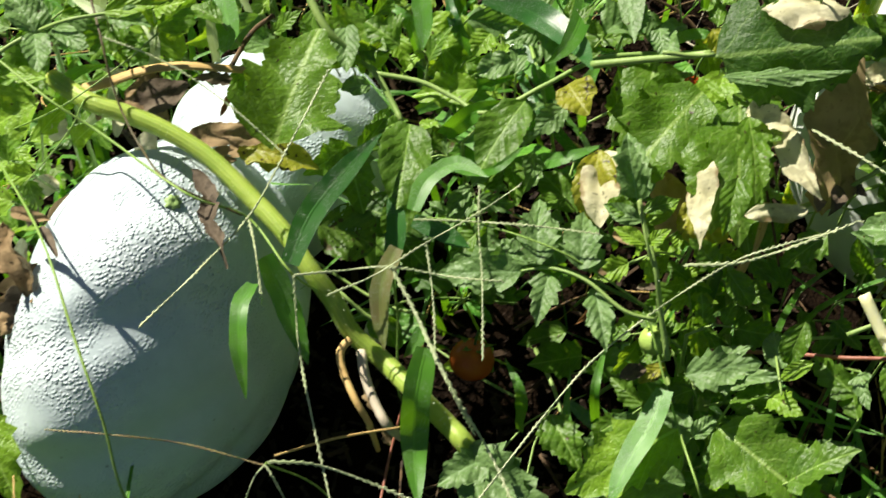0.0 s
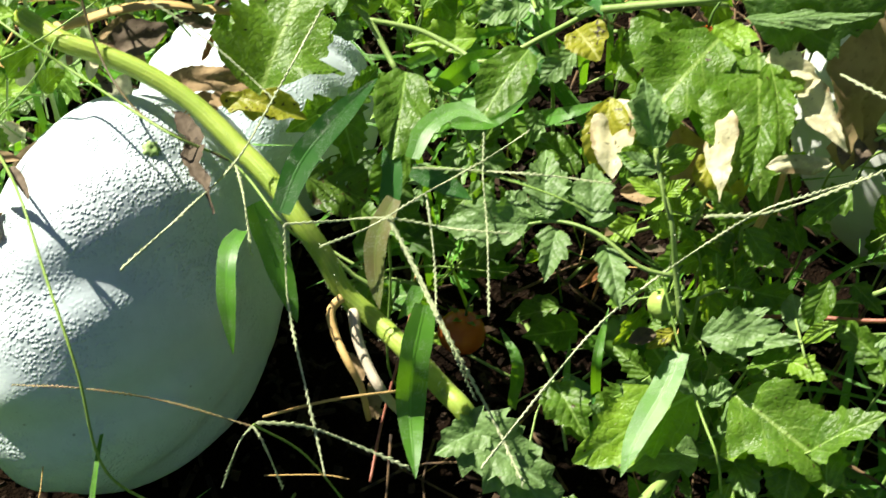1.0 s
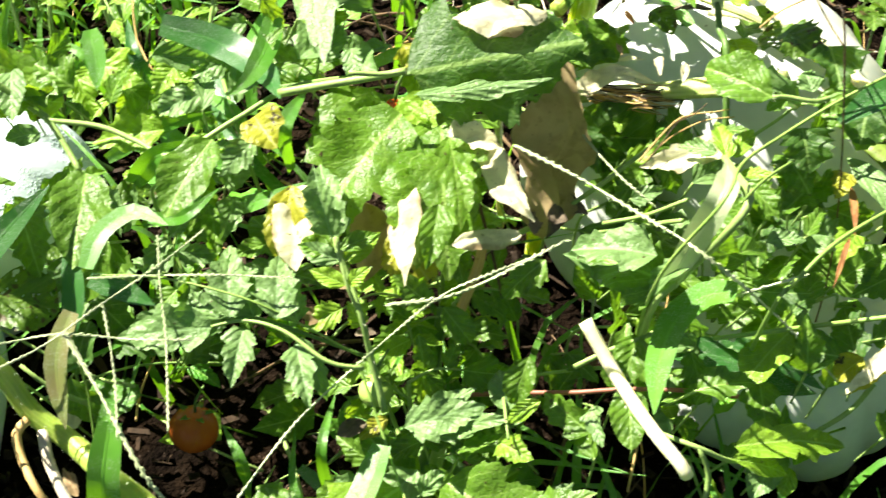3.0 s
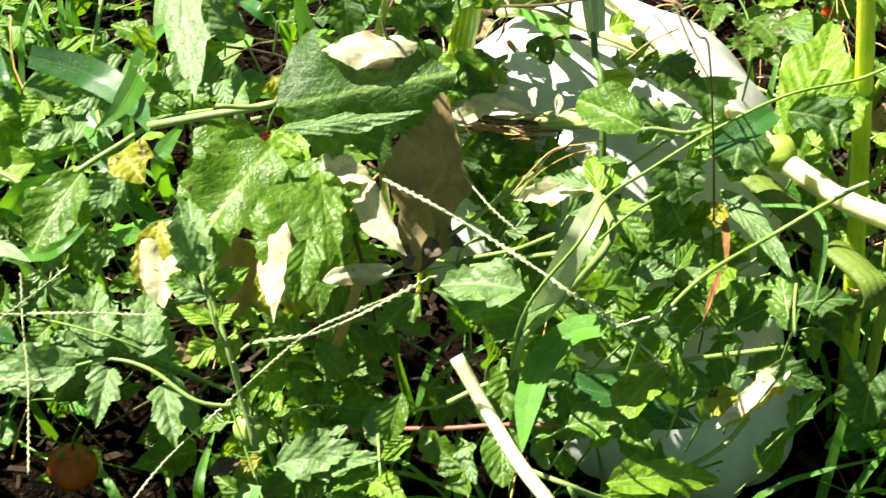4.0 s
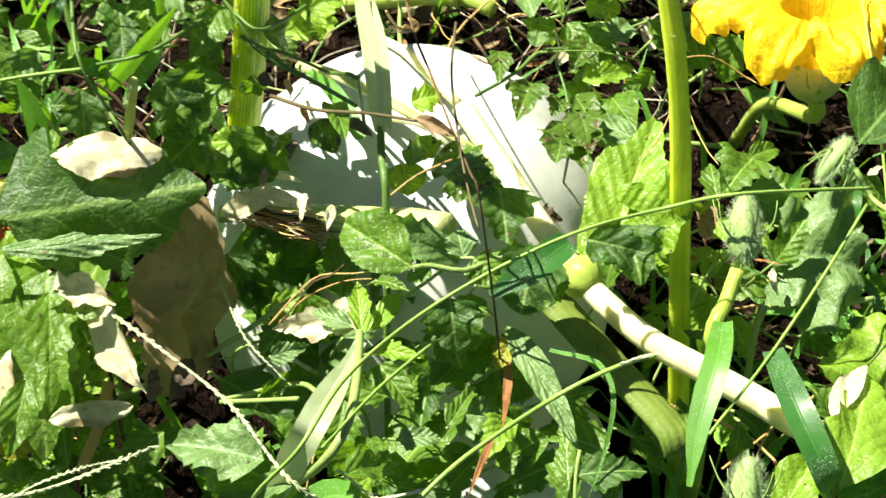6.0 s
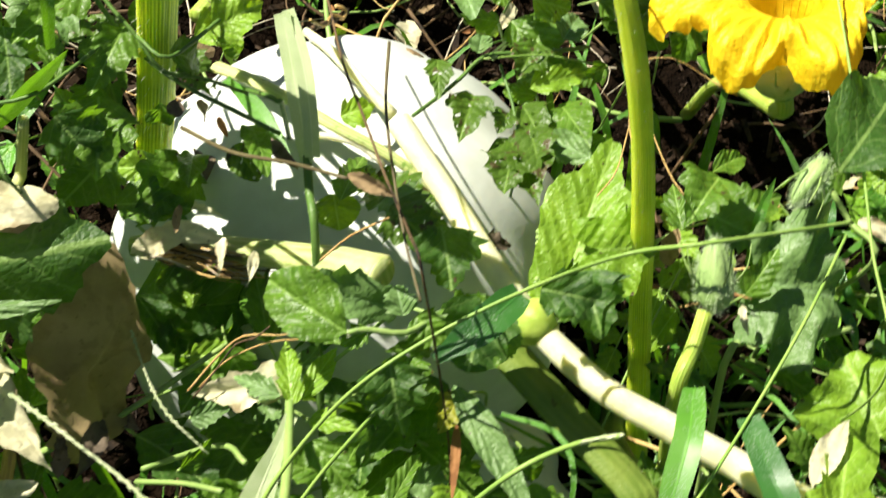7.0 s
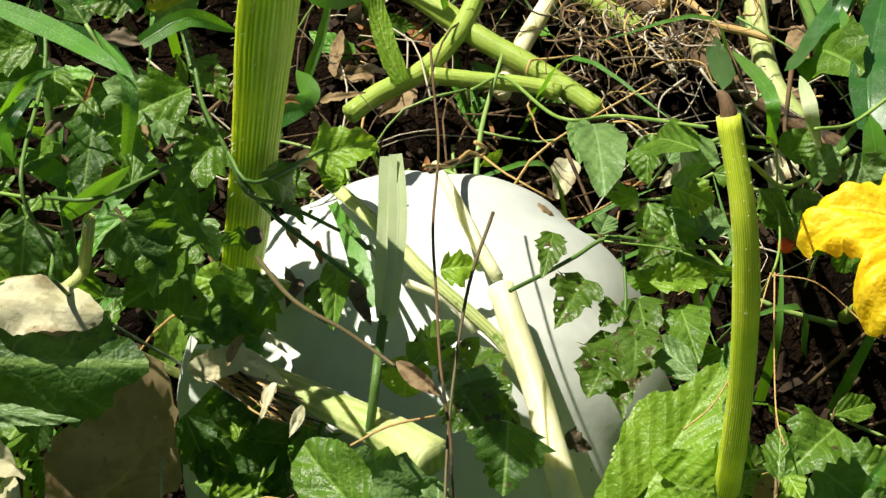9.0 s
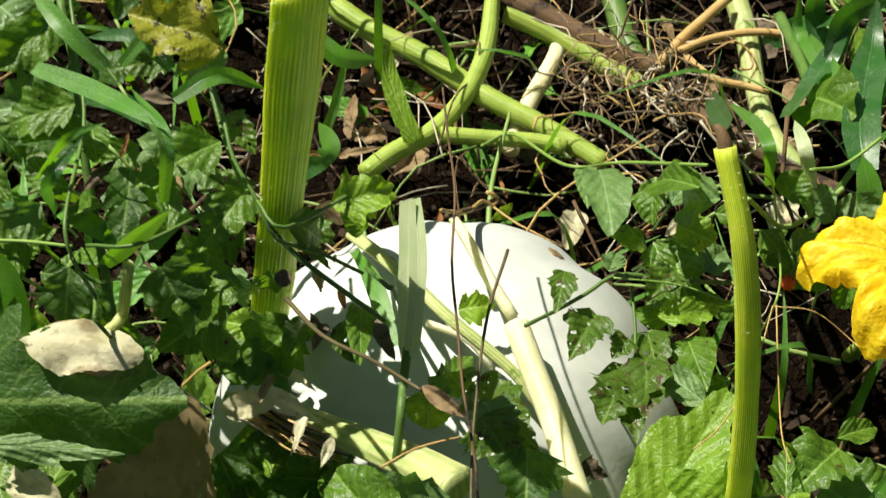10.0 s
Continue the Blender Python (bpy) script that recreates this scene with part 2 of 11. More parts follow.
def petal_material():
    m, nt, bsdf, out = graph("petal")
    uv = nt.nodes.new("ShaderNodeSeparateXYZ")
    nt.links.new(nt.nodes.new("ShaderNodeTexCoord").outputs["UV"], uv.inputs[0])
    ribs = step(nt, calc(nt, "ABSOLUTE", calc(nt, "SUBTRACT", calc(nt, "FRACT", calc(nt, "MULTIPLY", uv.outputs[0], 25.0)), 0.5)), 0.12, 0.0)
    col = blend(nt, uv.outputs[1], (0.84, 0.53, 0.005), (0.93, 0.69, 0.010))
    col = blend(nt, step(nt, grain(nt, 60, 4), 0.4, 0.7), col, (0.94, 0.73, 0.02))
    nt.links.new(col, bsdf.inputs["Base Color"])
    bsdf.inputs["Roughness"].default_value = 0.5
    relief(nt, bsdf, calc(nt, "ADD", calc(nt, "MULTIPLY", ribs, -0.15), grain(nt, 120, 5)), 0.0028, 0.9)
    glow = nt.nodes.new("ShaderNodeBsdfTranslucent")
    glow.inputs["Color"].default_value = (0.95, 0.62, 0.01, 1)
    mix = node(nt, "ShaderNodeMixShader", Fac=0.35)
    nt.links.new(bsdf.outputs[0], mix.inputs[1])
    nt.links.new(glow.outputs[0], mix.inputs[2])
    nt.links.new(mix.outputs[0], out.inputs["Surface"])
    return m


M = {
    "tomato": leaf_material("tomato_leaf", (0.026, 0.105, 0.012), (0.140, 0.335, 0.028), (0.30, 0.48, 0.10), (0.36, 0.74, 0.010), 0.30),
    "bright": leaf_material("young_leaf", (0.11, 0.32, 0.018), (0.29, 0.56, 0.045), (0.42, 0.64, 0.14), (0.54, 0.86, 0.015), 0.34),
    "grey": leaf_material("downy_leaf", (0.085, 0.210, 0.055), (0.24, 0.44, 0.140), (0.27, 0.43, 0.18), (0.26, 0.56, 0.03), 0.28, 0.72, 0.0, 0.45),
    "eaten": leaf_material("eaten_leaf", (0.040, 0.125, 0.012), (0.095, 0.21, 0.022), (0.18, 0.30, 0.05), (0.22, 0.45, 0.012), 0.27, 0.60, 0.33),
    "squash": leaf_material("squash_leaf", (0.038, 0.145, 0.016), (0.165, 0.38, 0.033), (0.36, 0.52, 0.13), (0.52, 0.84, 0.012), 0.38, 0.69, 0.22, 0.40, 5.0, 4.0),
    # leaf copy for shaded places, with the shade put into darker greens
    "deep": leaf_material("shaded_leaf", (0.018, 0.082, 0.013), (0.058, 0.175, 0.026), (0.30, 0.46, 0.12), (0.30, 0.62, 0.012), 0.36, 0.70, 0.20, 0.52, 5.0, 4.0),
    "yellow": leaf_material("yellowing_leaf", (0.26, 0.36, 0.022), (0.46, 0.46, 0.045), (0.48, 0.50, 0.13), (0.65, 0.70, 0.03), 0.4, 0.62),
    "blade": blade_material("grass_blade", (0.045, 0.165, 0.016), (0.11, 0.30, 0.028), (0.28, 0.65, 0.012), 0.27),
    "blade_dark": blade_material("wet_grass_blade", (0.018, 0.090, 0.018), (0.045, 0.155, 0.026), (0.14, 0.42, 0.015), 0.25, 0.3),
    "blade_pale": blade_material("pale_grass_blade", (0.34, 0.46, 0.20), (0.56, 0.64, 0.38), (0.55, 0.70, 0.25), 0.22, 0.45),
    "blade_red": blade_material("reddened_grass_blade", (0.20, 0.13, 0.07), (0.16, 0.24, 0.05), (0.42, 0.40, 0.06), 0.3, 0.4),
    "culm": stem_material("grass_culm", (0.15, 0.29, 0.045), (0.27, 0.40, 0.09)),
    "seed": stem_material("grass_seed", (0.30, 0.38, 0.17), (0.54, 0.58, 0.36), 0.0, 0.55),
    "seed_red": stem_material("ripe_grass_seed", (0.22, 0.13, 0.08), (0.32, 0.30, 0.12), 0.0, 0.55),
    "vine": stem_material("pumpkin_stem", (0.20, 0.32, 0.040), (0.38, 0.48, 0.09), 7.0, 0.45, None, 0.0, 0.5),
    "rib": stem_material("ribbed_leafstalk", (0.28, 0.46, 0.014), (0.64, 0.76, 0.060), 17.0, 0.5, None, 0.0, 0.70, 0.85),
    "pale": stem_material("faded_leafstalk", (0.58, 0.58, 0.30), (0.78, 0.76, 0.52), 0.0, 0.5, (0.48, 0.50, 0.17), 0.34, 0.64),
    # leafstalk copy darkened to olive, its shade put into the colour
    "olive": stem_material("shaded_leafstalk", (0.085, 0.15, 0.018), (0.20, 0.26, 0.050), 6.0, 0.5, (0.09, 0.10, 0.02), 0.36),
    "celery": stem_material("flattened_leafstalk", (0.22, 0.33, 0.07), (0.54, 0.56, 0.26), 5.0, 0.5, (0.14, 0.25, 0.04), 0.42, 0.4, 0.32),
    "tstem": stem_material("tomato_stem", (0.055, 0.13, 0.022), (0.12, 0.21, 0.045)),
    "tpale": stem_material("pale_tomato_stem", (0.17, 0.29, 0.065), (0.29, 0.40, 0.12)),
    "straw": stem_material("straw", (0.40, 0.24, 0.07), (0.60, 0.43, 0.17), 5.0, 0.65, (0.20, 0.10, 0.03), 0.38),
    "bone": stem_material("bleached_stalk", (0.45, 0.38, 0.26), (0.62, 0.56, 0.43), 4.0, 0.7),
    "brown": stem_material("brown_stem", (0.055, 0.034, 0.016), (0.17, 0.105, 0.048), 5.0, 0.75, (0.03, 0.02, 0.012), 0.48),
    "red": stem_material("red_stem", (0.24, 0.085, 0.055), (0.33, 0.13, 0.08)),
    "thread": stem_material("dark_stem", (0.06, 0.045, 0.02), (0.13, 0.11, 0.05)),
    "bristle": stem_material("bristle", (0.55, 0.60, 0.40), (0.75, 0.78, 0.62)),
    "down": stem_material("down", (0.30, 0.42, 0.20), (0.48, 0.58, 0.36)),
    "rind_blue": rind_material("blue_grey_rind", (0.53, 0.64, 0.65), (0.63, 0.72, 0.72), (0.42, 0.52, 0.52), 1.2),
    "rind_white": rind_material("pale_rind", (0.52, 0.56, 0.52), (0.62, 0.65, 0.60), (0.40, 0.43, 0.36)),
    "dry": dry_material("withered_leaf", (0.20, 0.135, 0.065), (0.38, 0.28, 0.15)),
    "dry_brown": dry_material("brown_leaf", (0.17, 0.115, 0.055), (0.47, 0.36, 0.19), 0.52, 0.3),
    "dry_dark": dry_material("dead_leaf", (0.060, 0.046, 0.030), (0.20, 0.16, 0.11), 0.08),
    "dry_pale": dry_material("bleached_leaf", (0.52, 0.49, 0.27), (0.78, 0.76, 0.54), 0.3, 0.75),
    "rust": dry_material("rust_leaf", (0.20, 0.075, 0.025), (0.36, 0.18, 0.07), 0.25),
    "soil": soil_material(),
    "petal": petal_material(),
    "tomato_red": stem_material("ripe_tomato_skin", (0.55, 0.060, 0.010), (0.62, 0.10, 0.015), 0.0, 0.22),
    "tomato_orange": stem_material("orange_tomato_skin", (0.38, 0.075, 0.012), (0.45, 0.12, 0.02), 0.0, 0.25),
    "tomato_green": stem_material("green_tomato_skin", (0.25, 0.40, 0.07), (0.36, 0.50, 0.12), 0.0, 0.25),
    # green tomato skin darkened, so that shade is in its colour
    "tomato_shaded": stem_material("shaded_green_tomato_skin", (0.07, 0.17, 0.02), (0.13, 0.26, 0.04), 0.0, 0.25),
    "bud": stem_material("bud_skin", (0.19, 0.32, 0.09), (0.33, 0.45, 0.17), 5.0),
    # brown chips darkened like the soil, for the shade they lie in
    "chip": dry_material("bark_chip", (0.005, 0.003, 0.0016), (0.060, 0.036, 0.018), 0.0),
}


# ---------------------------------------------------------------- builders
def thing(name, x, y, z, label, category, group=""):
    """An empty at the foot of a thing, to which its parts are bound."""
    ob = new(name)
    ob.location = (x, y, z)
    ob.empty_display_size = 0.02
    return tagged(ob, label, category, group)


def bind(ob, parent):
    if parent is not None:
        ob.parent = parent
        top = Matrix.Identity(4)
        p = parent
        while p is not None:
            top = Matrix.Translation(p.location) @ top if p.type == "EMPTY" else top
            p = p.parent
        ob.matrix_parent_inverse = top.inverted() if parent.type == "EMPTY" else Matrix.Identity(4)
    return ob


def sheet(name, verts, faces, material, parent=None, uvs=None, label="", smooth=True):
    """One mesh object from vertices and faces, with a UV for each vertex."""
    me = bpy.data.meshes.new(name)
    me.from_pydata([tuple(map(float, v)) for v in verts], [], faces)
    if uvs is not None:
        lay = me.uv_layers.new(name="UVMap")
        loops = np.empty(len(me.loops), dtype=np.int32)
        me.loops.foreach_get("vertex_index", loops)
        lay.data.foreach_set("uv", np.asarray(uvs, dtype=np.float32)[loops].ravel())
    if smooth:
        me.polygons.foreach_set("use_smooth", np.ones(len(me.polygons), dtype=bool))
    me.materials.append(M[material])
    ob = bind(new(name, me), parent)
    if label:
        tagged(ob, label)
    return ob


def unit(v):
    v = np.asarray(v, dtype=float)
    return v / max(np.linalg.norm(v), 1e-9)


def spline(points, gap):
    """Catmull-Rom through the points, resampled at about the given gap."""
    p = np.asarray(points, dtype=float)
    if len(p) == 2:
        n = max(2, int(np.linalg.norm(p[1] - p[0]) / gap))
        return p[0] + (p[1] - p[0]) * np.linspace(0, 1, n + 1)[:, None]
    q = np.vstack([2 * p[0] - p[1], p, 2 * p[-1] - p[-2]])
    out = []
    for k in range(1, len(q) - 2):
        n = max(2, int(np.linalg.norm(q[k + 1] - q[k]) / gap))
        t = np.linspace(0, 1, n, endpoint=False)[:, None]
        a, b, c, d = q[k - 1], q[k], q[k + 1], q[k + 2]
        out.append(0.5 * (2 * b + (c - a) * t + (2 * a - 5 * b + 4 * c - d) * t**2 + (3 * b - a - 3 * c + d) * t**3))
    return np.vstack(out + [p[-1:]])


def frames_along(path):
    """Tangents and two cross directions carried along a path without twist."""
    tan = np.gradient(path, axis=0)
    tan /= np.maximum(np.linalg.norm(tan, axis=1), 1e-9)[:, None]
    side = unit(np.cross(tan[0], (0.31, 0.17, 0.93)))
    sides = []
    for t in tan:
        side = unit(side - t * (side @ t))
        sides.append(side)
    sides = np.array(sides)
    return tan, sides, np.cross(tan, sides)


def tube_data(points, r0, r1, sides=10, ridges=0, depth=0.08, flat=1.0, knots=0.0, seed=0, gap=0.006):
    path = spline(points, gap)
    rng = np.random.default_rng(seed)
    tan, a, b = frames_along(path)
    n = len(path)
    s = np.linspace(0, 1, n)
    r = r0 + (r1 - r0) * s
    wob = np.convolve(rng.normal(0, 1, n + 8), np.ones(9) / 9, "valid")
    r = r * (1 + 0.07 * wob + knots * (np.sin(s * 19 + seed) > 0.96))
    phi = np.arange(sides) * 2 * math.pi / sides
    shape = 1 + depth * np.cos(ridges * phi) if ridges else np.ones(sides)
    ring = path[:, None, :] + r[:, None, None] * (a[:, None, :] * (np.cos(phi) * shape)[None, :, None] + flat * b[:, None, :] * (np.sin(phi) * shape)[None, :, None])
    verts = ring.reshape(-1, 3)
    uvs = np.stack([np.tile(np.abs(phi / math.pi - 1), n), np.repeat(s, sides)], 1)
    faces = []
    for i in range(n - 1):
        for j in range(sides):
            k = (j + 1) % sides
            faces.append((i * sides + j, i * sides + k, (i + 1) * sides + k, (i + 1) * sides + j))
    faces.append(tuple(range(sides - 1, -1, -1)))
    faces.append(tuple((n - 1) * sides + j for j in range(sides)))
    return verts, faces, uvs, path, r


def tube(parent, name, points, r0, r1, material, sides=10, ridges=0, depth=0.035, flat=1.0, bristles=0, seed=0, label="", knots=0.0, hair=0.0028):
    """A stalk along points, with bristles standing on it where it has any."""
    verts, faces, uvs, path, r = tube_data(points, r0, r1, sides, ridges, depth, flat, knots, seed)
    ob = sheet(name, verts, faces, material, parent, uvs, label)
    if bristles:
        rng = np.random.default_rng(seed + 5)
        tan, a, b = frames_along(path)
        hv, hf = [], []
        for k in range(bristles):
            i = rng.integers(0, len(path))
            phi = rng.uniform(0, 2 * math.pi)
            out = a[i] * math.cos(phi) + b[i] * math.sin(phi) * flat
            foot = path[i] + out * r[i] * 0.96
            tip = foot + (out + tan[i] * rng.normal(0, 0.35)) * hair * rng.uniform(0.5, 1.2)
            w = tan[i] * 0.00013
            u = np.cross(tan[i], out) * 0.00013
            c = len(hv)
            hv += [foot + w, foot - w * 0.5 + u, foot - w * 0.5 - u, tip]
            hf += [(c, c + 1, c + 3), (c + 1, c + 2, c + 3), (c + 2, c, c + 3)]
        tagged(sheet("bristles", hv, hf, "bristle", ob, None, "short pale translucent bristles", False), kind="stuff")
    return ob


def half_width(v, kind, p=0.0):
    """Half the breadth of a leaf along its length, at most about 1; p shifts its teeth."""
    if kind == "oval":
        return np.sin(math.pi * np.clip(v, 0, 1) ** 0.8) ** 0.62 * (1 + 0.035 * np.sin(v * 60 + p))
    if kind == "lance":
        return np.sin(math.pi * np.clip(v, 0, 1) ** 0.7) ** 0.95 * (1 + 0.03 * np.sin(v * 50 + p))
    base = np.sin(math.pi * np.clip(v, 0, 1) ** 0.62) ** 0.75 * (1 - 0.12 * v)
    uneven = 1 + 0.12 * np.sin(v * 9 + p * 1.7)
    if kind == "lobed":
        lobe = (v * 3.6 + 0.12 * math.sin(p)) % 1
        return base * uneven * (0.66 + 0.42 * lobe**0.9 * (1 - 0.25 * v)) * (1 + 0.06 * np.sin(v * 70 + p))
    tooth = (v * 5.4 + 0.10 * np.sin(v * 13 + p) + 0.1) % 1
    return base * uneven * (0.76 + 0.36 * tooth**1.3)


def leaf_data(base, tip, width, facing, kind="tooth", fold=0.25, curl=0.15, ripple=0.06, seed=0, rows=20, cols=8):
    """Vertices, faces and UVs of one leaf from its base to its tip; facing: the way its upper side looks."""
    rng = np.random.default_rng(seed)
    base, tip = np.asarray(base, float), np.asarray(tip, float)
    y = unit(tip - base)
    length = np.linalg.norm(tip - base)
    z = np.asarray(facing, float)
    z = unit(z - y * (z @ y))
    x = np.cross(y, z)
    p1, p2, p3 = rng.uniform(0, 6.28, 3)
    lean = rng.uniform(-0.08, 0.08)
    if kind in ("heart", "palm", "round"):
        rings, spokes = max(5, cols), max(66, rows * 3)
        th = np.linspace(-math.pi, math.pi, spokes, endpoint=False)
        away = np.abs(th) / math.pi
        lobe = 1 + 0.13 * np.cos(5 * th) + 0.05 * np.sin(3 * th + p1)
        tooth = 1 + 0.055 * ((th * 26 / 6.283) % 1)
        if kind == "palm":
            lobe = 0.84 + 0.26 * np.abs(np.cos(2.5 * th + 0.25 * np.sin(th + p1))) ** 0.8 + 0.06 * np.sin(3 * th + p1)
            tooth = 1 + 0.09 * ((th * 31 / 6.283) % 1) + 0.05 * np.sin(9 * th + p2)
        elif kind == "round":
            lobe = 0.92 + 0.06 * np.sin(3 * th + p1) + 0.05 * np.sin(5 * th + p2) + 0.03 * np.sin(14 * th + p3)
            tooth = 1 + 0.02 * np.sin(37 * th)
        rad = lobe * tooth * (0.62 - 0.02 * away) * (1 - (0.30 if kind == "round" else 0.62) * np.exp(-(((away - 1) / 0.075) ** 2)))
        cx, cy = 0.0, 0.38
        ss = np.linspace(0, 1, rings + 1)[1:]
        lx = np.concatenate([[0]] + [s * rad * np.sin(th) for s in ss]) * width
        ly = (np.concatenate([[0]] + [s * rad * np.cos(th) for s in ss]) + cy) * length
        faces = [(0, 1 + j, 1 + (j + 1) % spokes) for j in range(spokes)]
        for k in range(rings - 1):
            o = 1 + k * spokes
            faces += [(o + j, o + spokes + j, o + spokes + (j + 1) % spokes, o + (j + 1) % spokes) for j in range(spokes)]
    else:
        v = np.linspace(0, 1, rows + 1)
        w = np.maximum(half_width(v, kind, p2), 0.012) * width * 0.5
        w2 = np.maximum(half_width(np.clip(v + 0.04 * np.sin(p1), 0, 1), kind, p3), 0.012) * width * 0.5
        u = np.linspace(-1, 1, cols + 1)
        lx = (np.where(u[None, :] < 0, w[:, None], w2[:, None]) * u[None, :] + (lean * length * v * (1 - v))[:, None]).ravel()
        ly = (v[:, None] * length + 0.10 * np.abs(u[None, :]) * w[:, None]).ravel()
        c1 = cols + 1
        faces = [(i * c1 + j, i * c1 + j + 1, (i + 1) * c1 + j + 1, (i + 1) * c1 + j) for i in range(rows) for j in range(cols)]
    vv = ly / length
    uu = lx / max(width, 1e-6)
    lz = fold * np.abs(lx) - curl * length * (vv - 0.5) ** 2 + curl * length * 0.25
    lz = lz + ripple * width * (np.sin(vv * 11 + p1 + uu * 4) * np.abs(uu) * 2 + 0.5 * np.sin(uu * 13 + p2) * vv + 0.4 * np.sin(vv * 23 + p3) * np.abs(uu))
    lz = lz - 0.30 * width * np.maximum(np.abs(uu) - 0.26, 0) ** 1.5 * (1 + 0.6 * np.sin(p2 + np.sign(uu)))
    lz = lz + 0.013 * width * np.abs(np.sin(math.pi * (vv * 5.5 - np.abs(uu) * 4.5 + p1))) * np.minimum(1, np.abs(uu) * 5)
    verts = base + lx[:, None] * x + ly[:, None] * y + lz[:, None] * z
    return verts, faces, np.stack([uu + 0.5, vv], 1)


def leaf(parent, base, tip, width, facing, material="tomato", kind="tooth", fold=0.36, curl=0.30, ripple=0.11, seed=0, name="leaf", label="", rows=20, cols=8):
    verts, faces, uvs = leaf_data(base, tip, width, facing, kind, fold, curl, ripple, seed, rows, cols)
    return sheet(name, verts, faces, material, parent, uvs, label)


def withered(parent, base, tip, width, facing, material="dry", kind="oval", crumple=0.25, seed=0, name="leaf", label="", fold=0.3, curl=0.2):
    """A dried leaf, shrunk into folds, with its rim rolled in."""
    verts, faces, uvs = leaf_data(base, tip, width, facing, kind, fold, curl, 0.10, seed, 26, 14)
    z = unit(facing)
    rng = np.random.default_rng(seed)
    rim = (np.abs(uvs[:, 0] - 0.5) * 2) ** 2
    roll = rng.uniform(-0.5, 0.9) * crumple
    out = []
    for v, e in zip(verts, rim):
        n = noise.noise_vector(Vector(v) * 34 + Vector((seed * 3.1, 0, 0))) * 0.75 + noise.noise_vector(Vector(v) * 90) * 0.35 + noise.noise_vector(Vector(v) * 260) * 0.10
        out.append(np.asarray(v) + np.array(n) * crumple * width * 0.32 + z * e * roll * width * 0.35)
    return sheet(name, out, faces, material, parent, uvs, label)


def blade(parent, points, width, facing, material="blade", fold=0.22, seed=0, name="blade", label="", blunt=0.0):
    """A grass blade: a folded ribbon that narrows to its tip."""
    path = spline(points, 0.008)
    n = len(path)
    tan = np.gradient(path, axis=0)
    s = np.linspace(0, 1, n)
    w = width * 0.46 * np.minimum(1, 0.70 + 1.6 * s) * np.maximum(1 - np.maximum(s - 0.45, 0) ** 2.1 * 3.4, blunt + 0.02) * (1 + 0.03 * np.sin(s * 17 + seed))
    z = np.asarray(facing, float)
    verts, uvs = [], []
    us = (-1, -0.6, -0.2, 0, 0.2, 0.6, 1)
    for i in range(n):
        t = unit(tan[i])
        zz = unit(z - t * (z @ t))
        x = np.cross(t, zz)
        for u in us:
            verts.append(path[i] + x * u * w[i] + zz * (abs(u) * fold * w[i] + 0.03 * w[i] * math.sin(s[i] * 25 + seed + u * 2)))
            uvs.append((u * 0.5 + 0.5, s[i]))
    c = len(us)
    faces = [(i * c + j, i * c + j + 1, (i + 1) * c + j + 1, (i + 1) * c + j) for i in range(n - 1) for j in range(c - 1)]
    return sheet(name, verts, faces, material, parent, uvs, label)


def seed_head(parent, points, size=0.0022, material="seed", seed=0, name="seed_head", label=""):
    """A crabgrass spike: a thin axis with small pointed seeds in two close rows."""
    verts, faces, uvs, path, r = tube_data(points, size * 0.33, size * 0.22, 5, gap=0.004)
    verts, faces = list(verts), list(faces)
    rng = np.random.default_rng(seed)
    fine = spline(points, size * 1.15)
    tan, a, b = frames_along(fine)
    for i in range(len(fine)):
        phi = (i % 2) * math.pi + i * 0.13
        out = a[i] * math.cos(phi) + b[i] * math.sin(phi)
        along = unit(tan[i] + out * 0.35)
        sidew = unit(np.cross(along, out))
        c = fine[i] + out * size * 0.30
        ln, wd = size * rng.uniform(0.85, 1.2), size * rng.uniform(0.26, 0.38)
        o = len(verts)
        verts += [c - along * ln * 0.7, c + along * ln, c + sidew * wd, c - sidew * wd, c + out * wd, c - out * wd]
        faces += [(o, o + 2, o + 4), (o, o + 4, o + 3), (o, o + 3, o + 5), (o, o + 5, o + 2), (o + 1, o + 4, o + 2), (o + 1, o + 3, o + 4), (o + 1, o + 5, o + 3), (o + 1, o + 2, o + 5)]
    return sheet(name, verts, faces, material, parent, None, label, False)


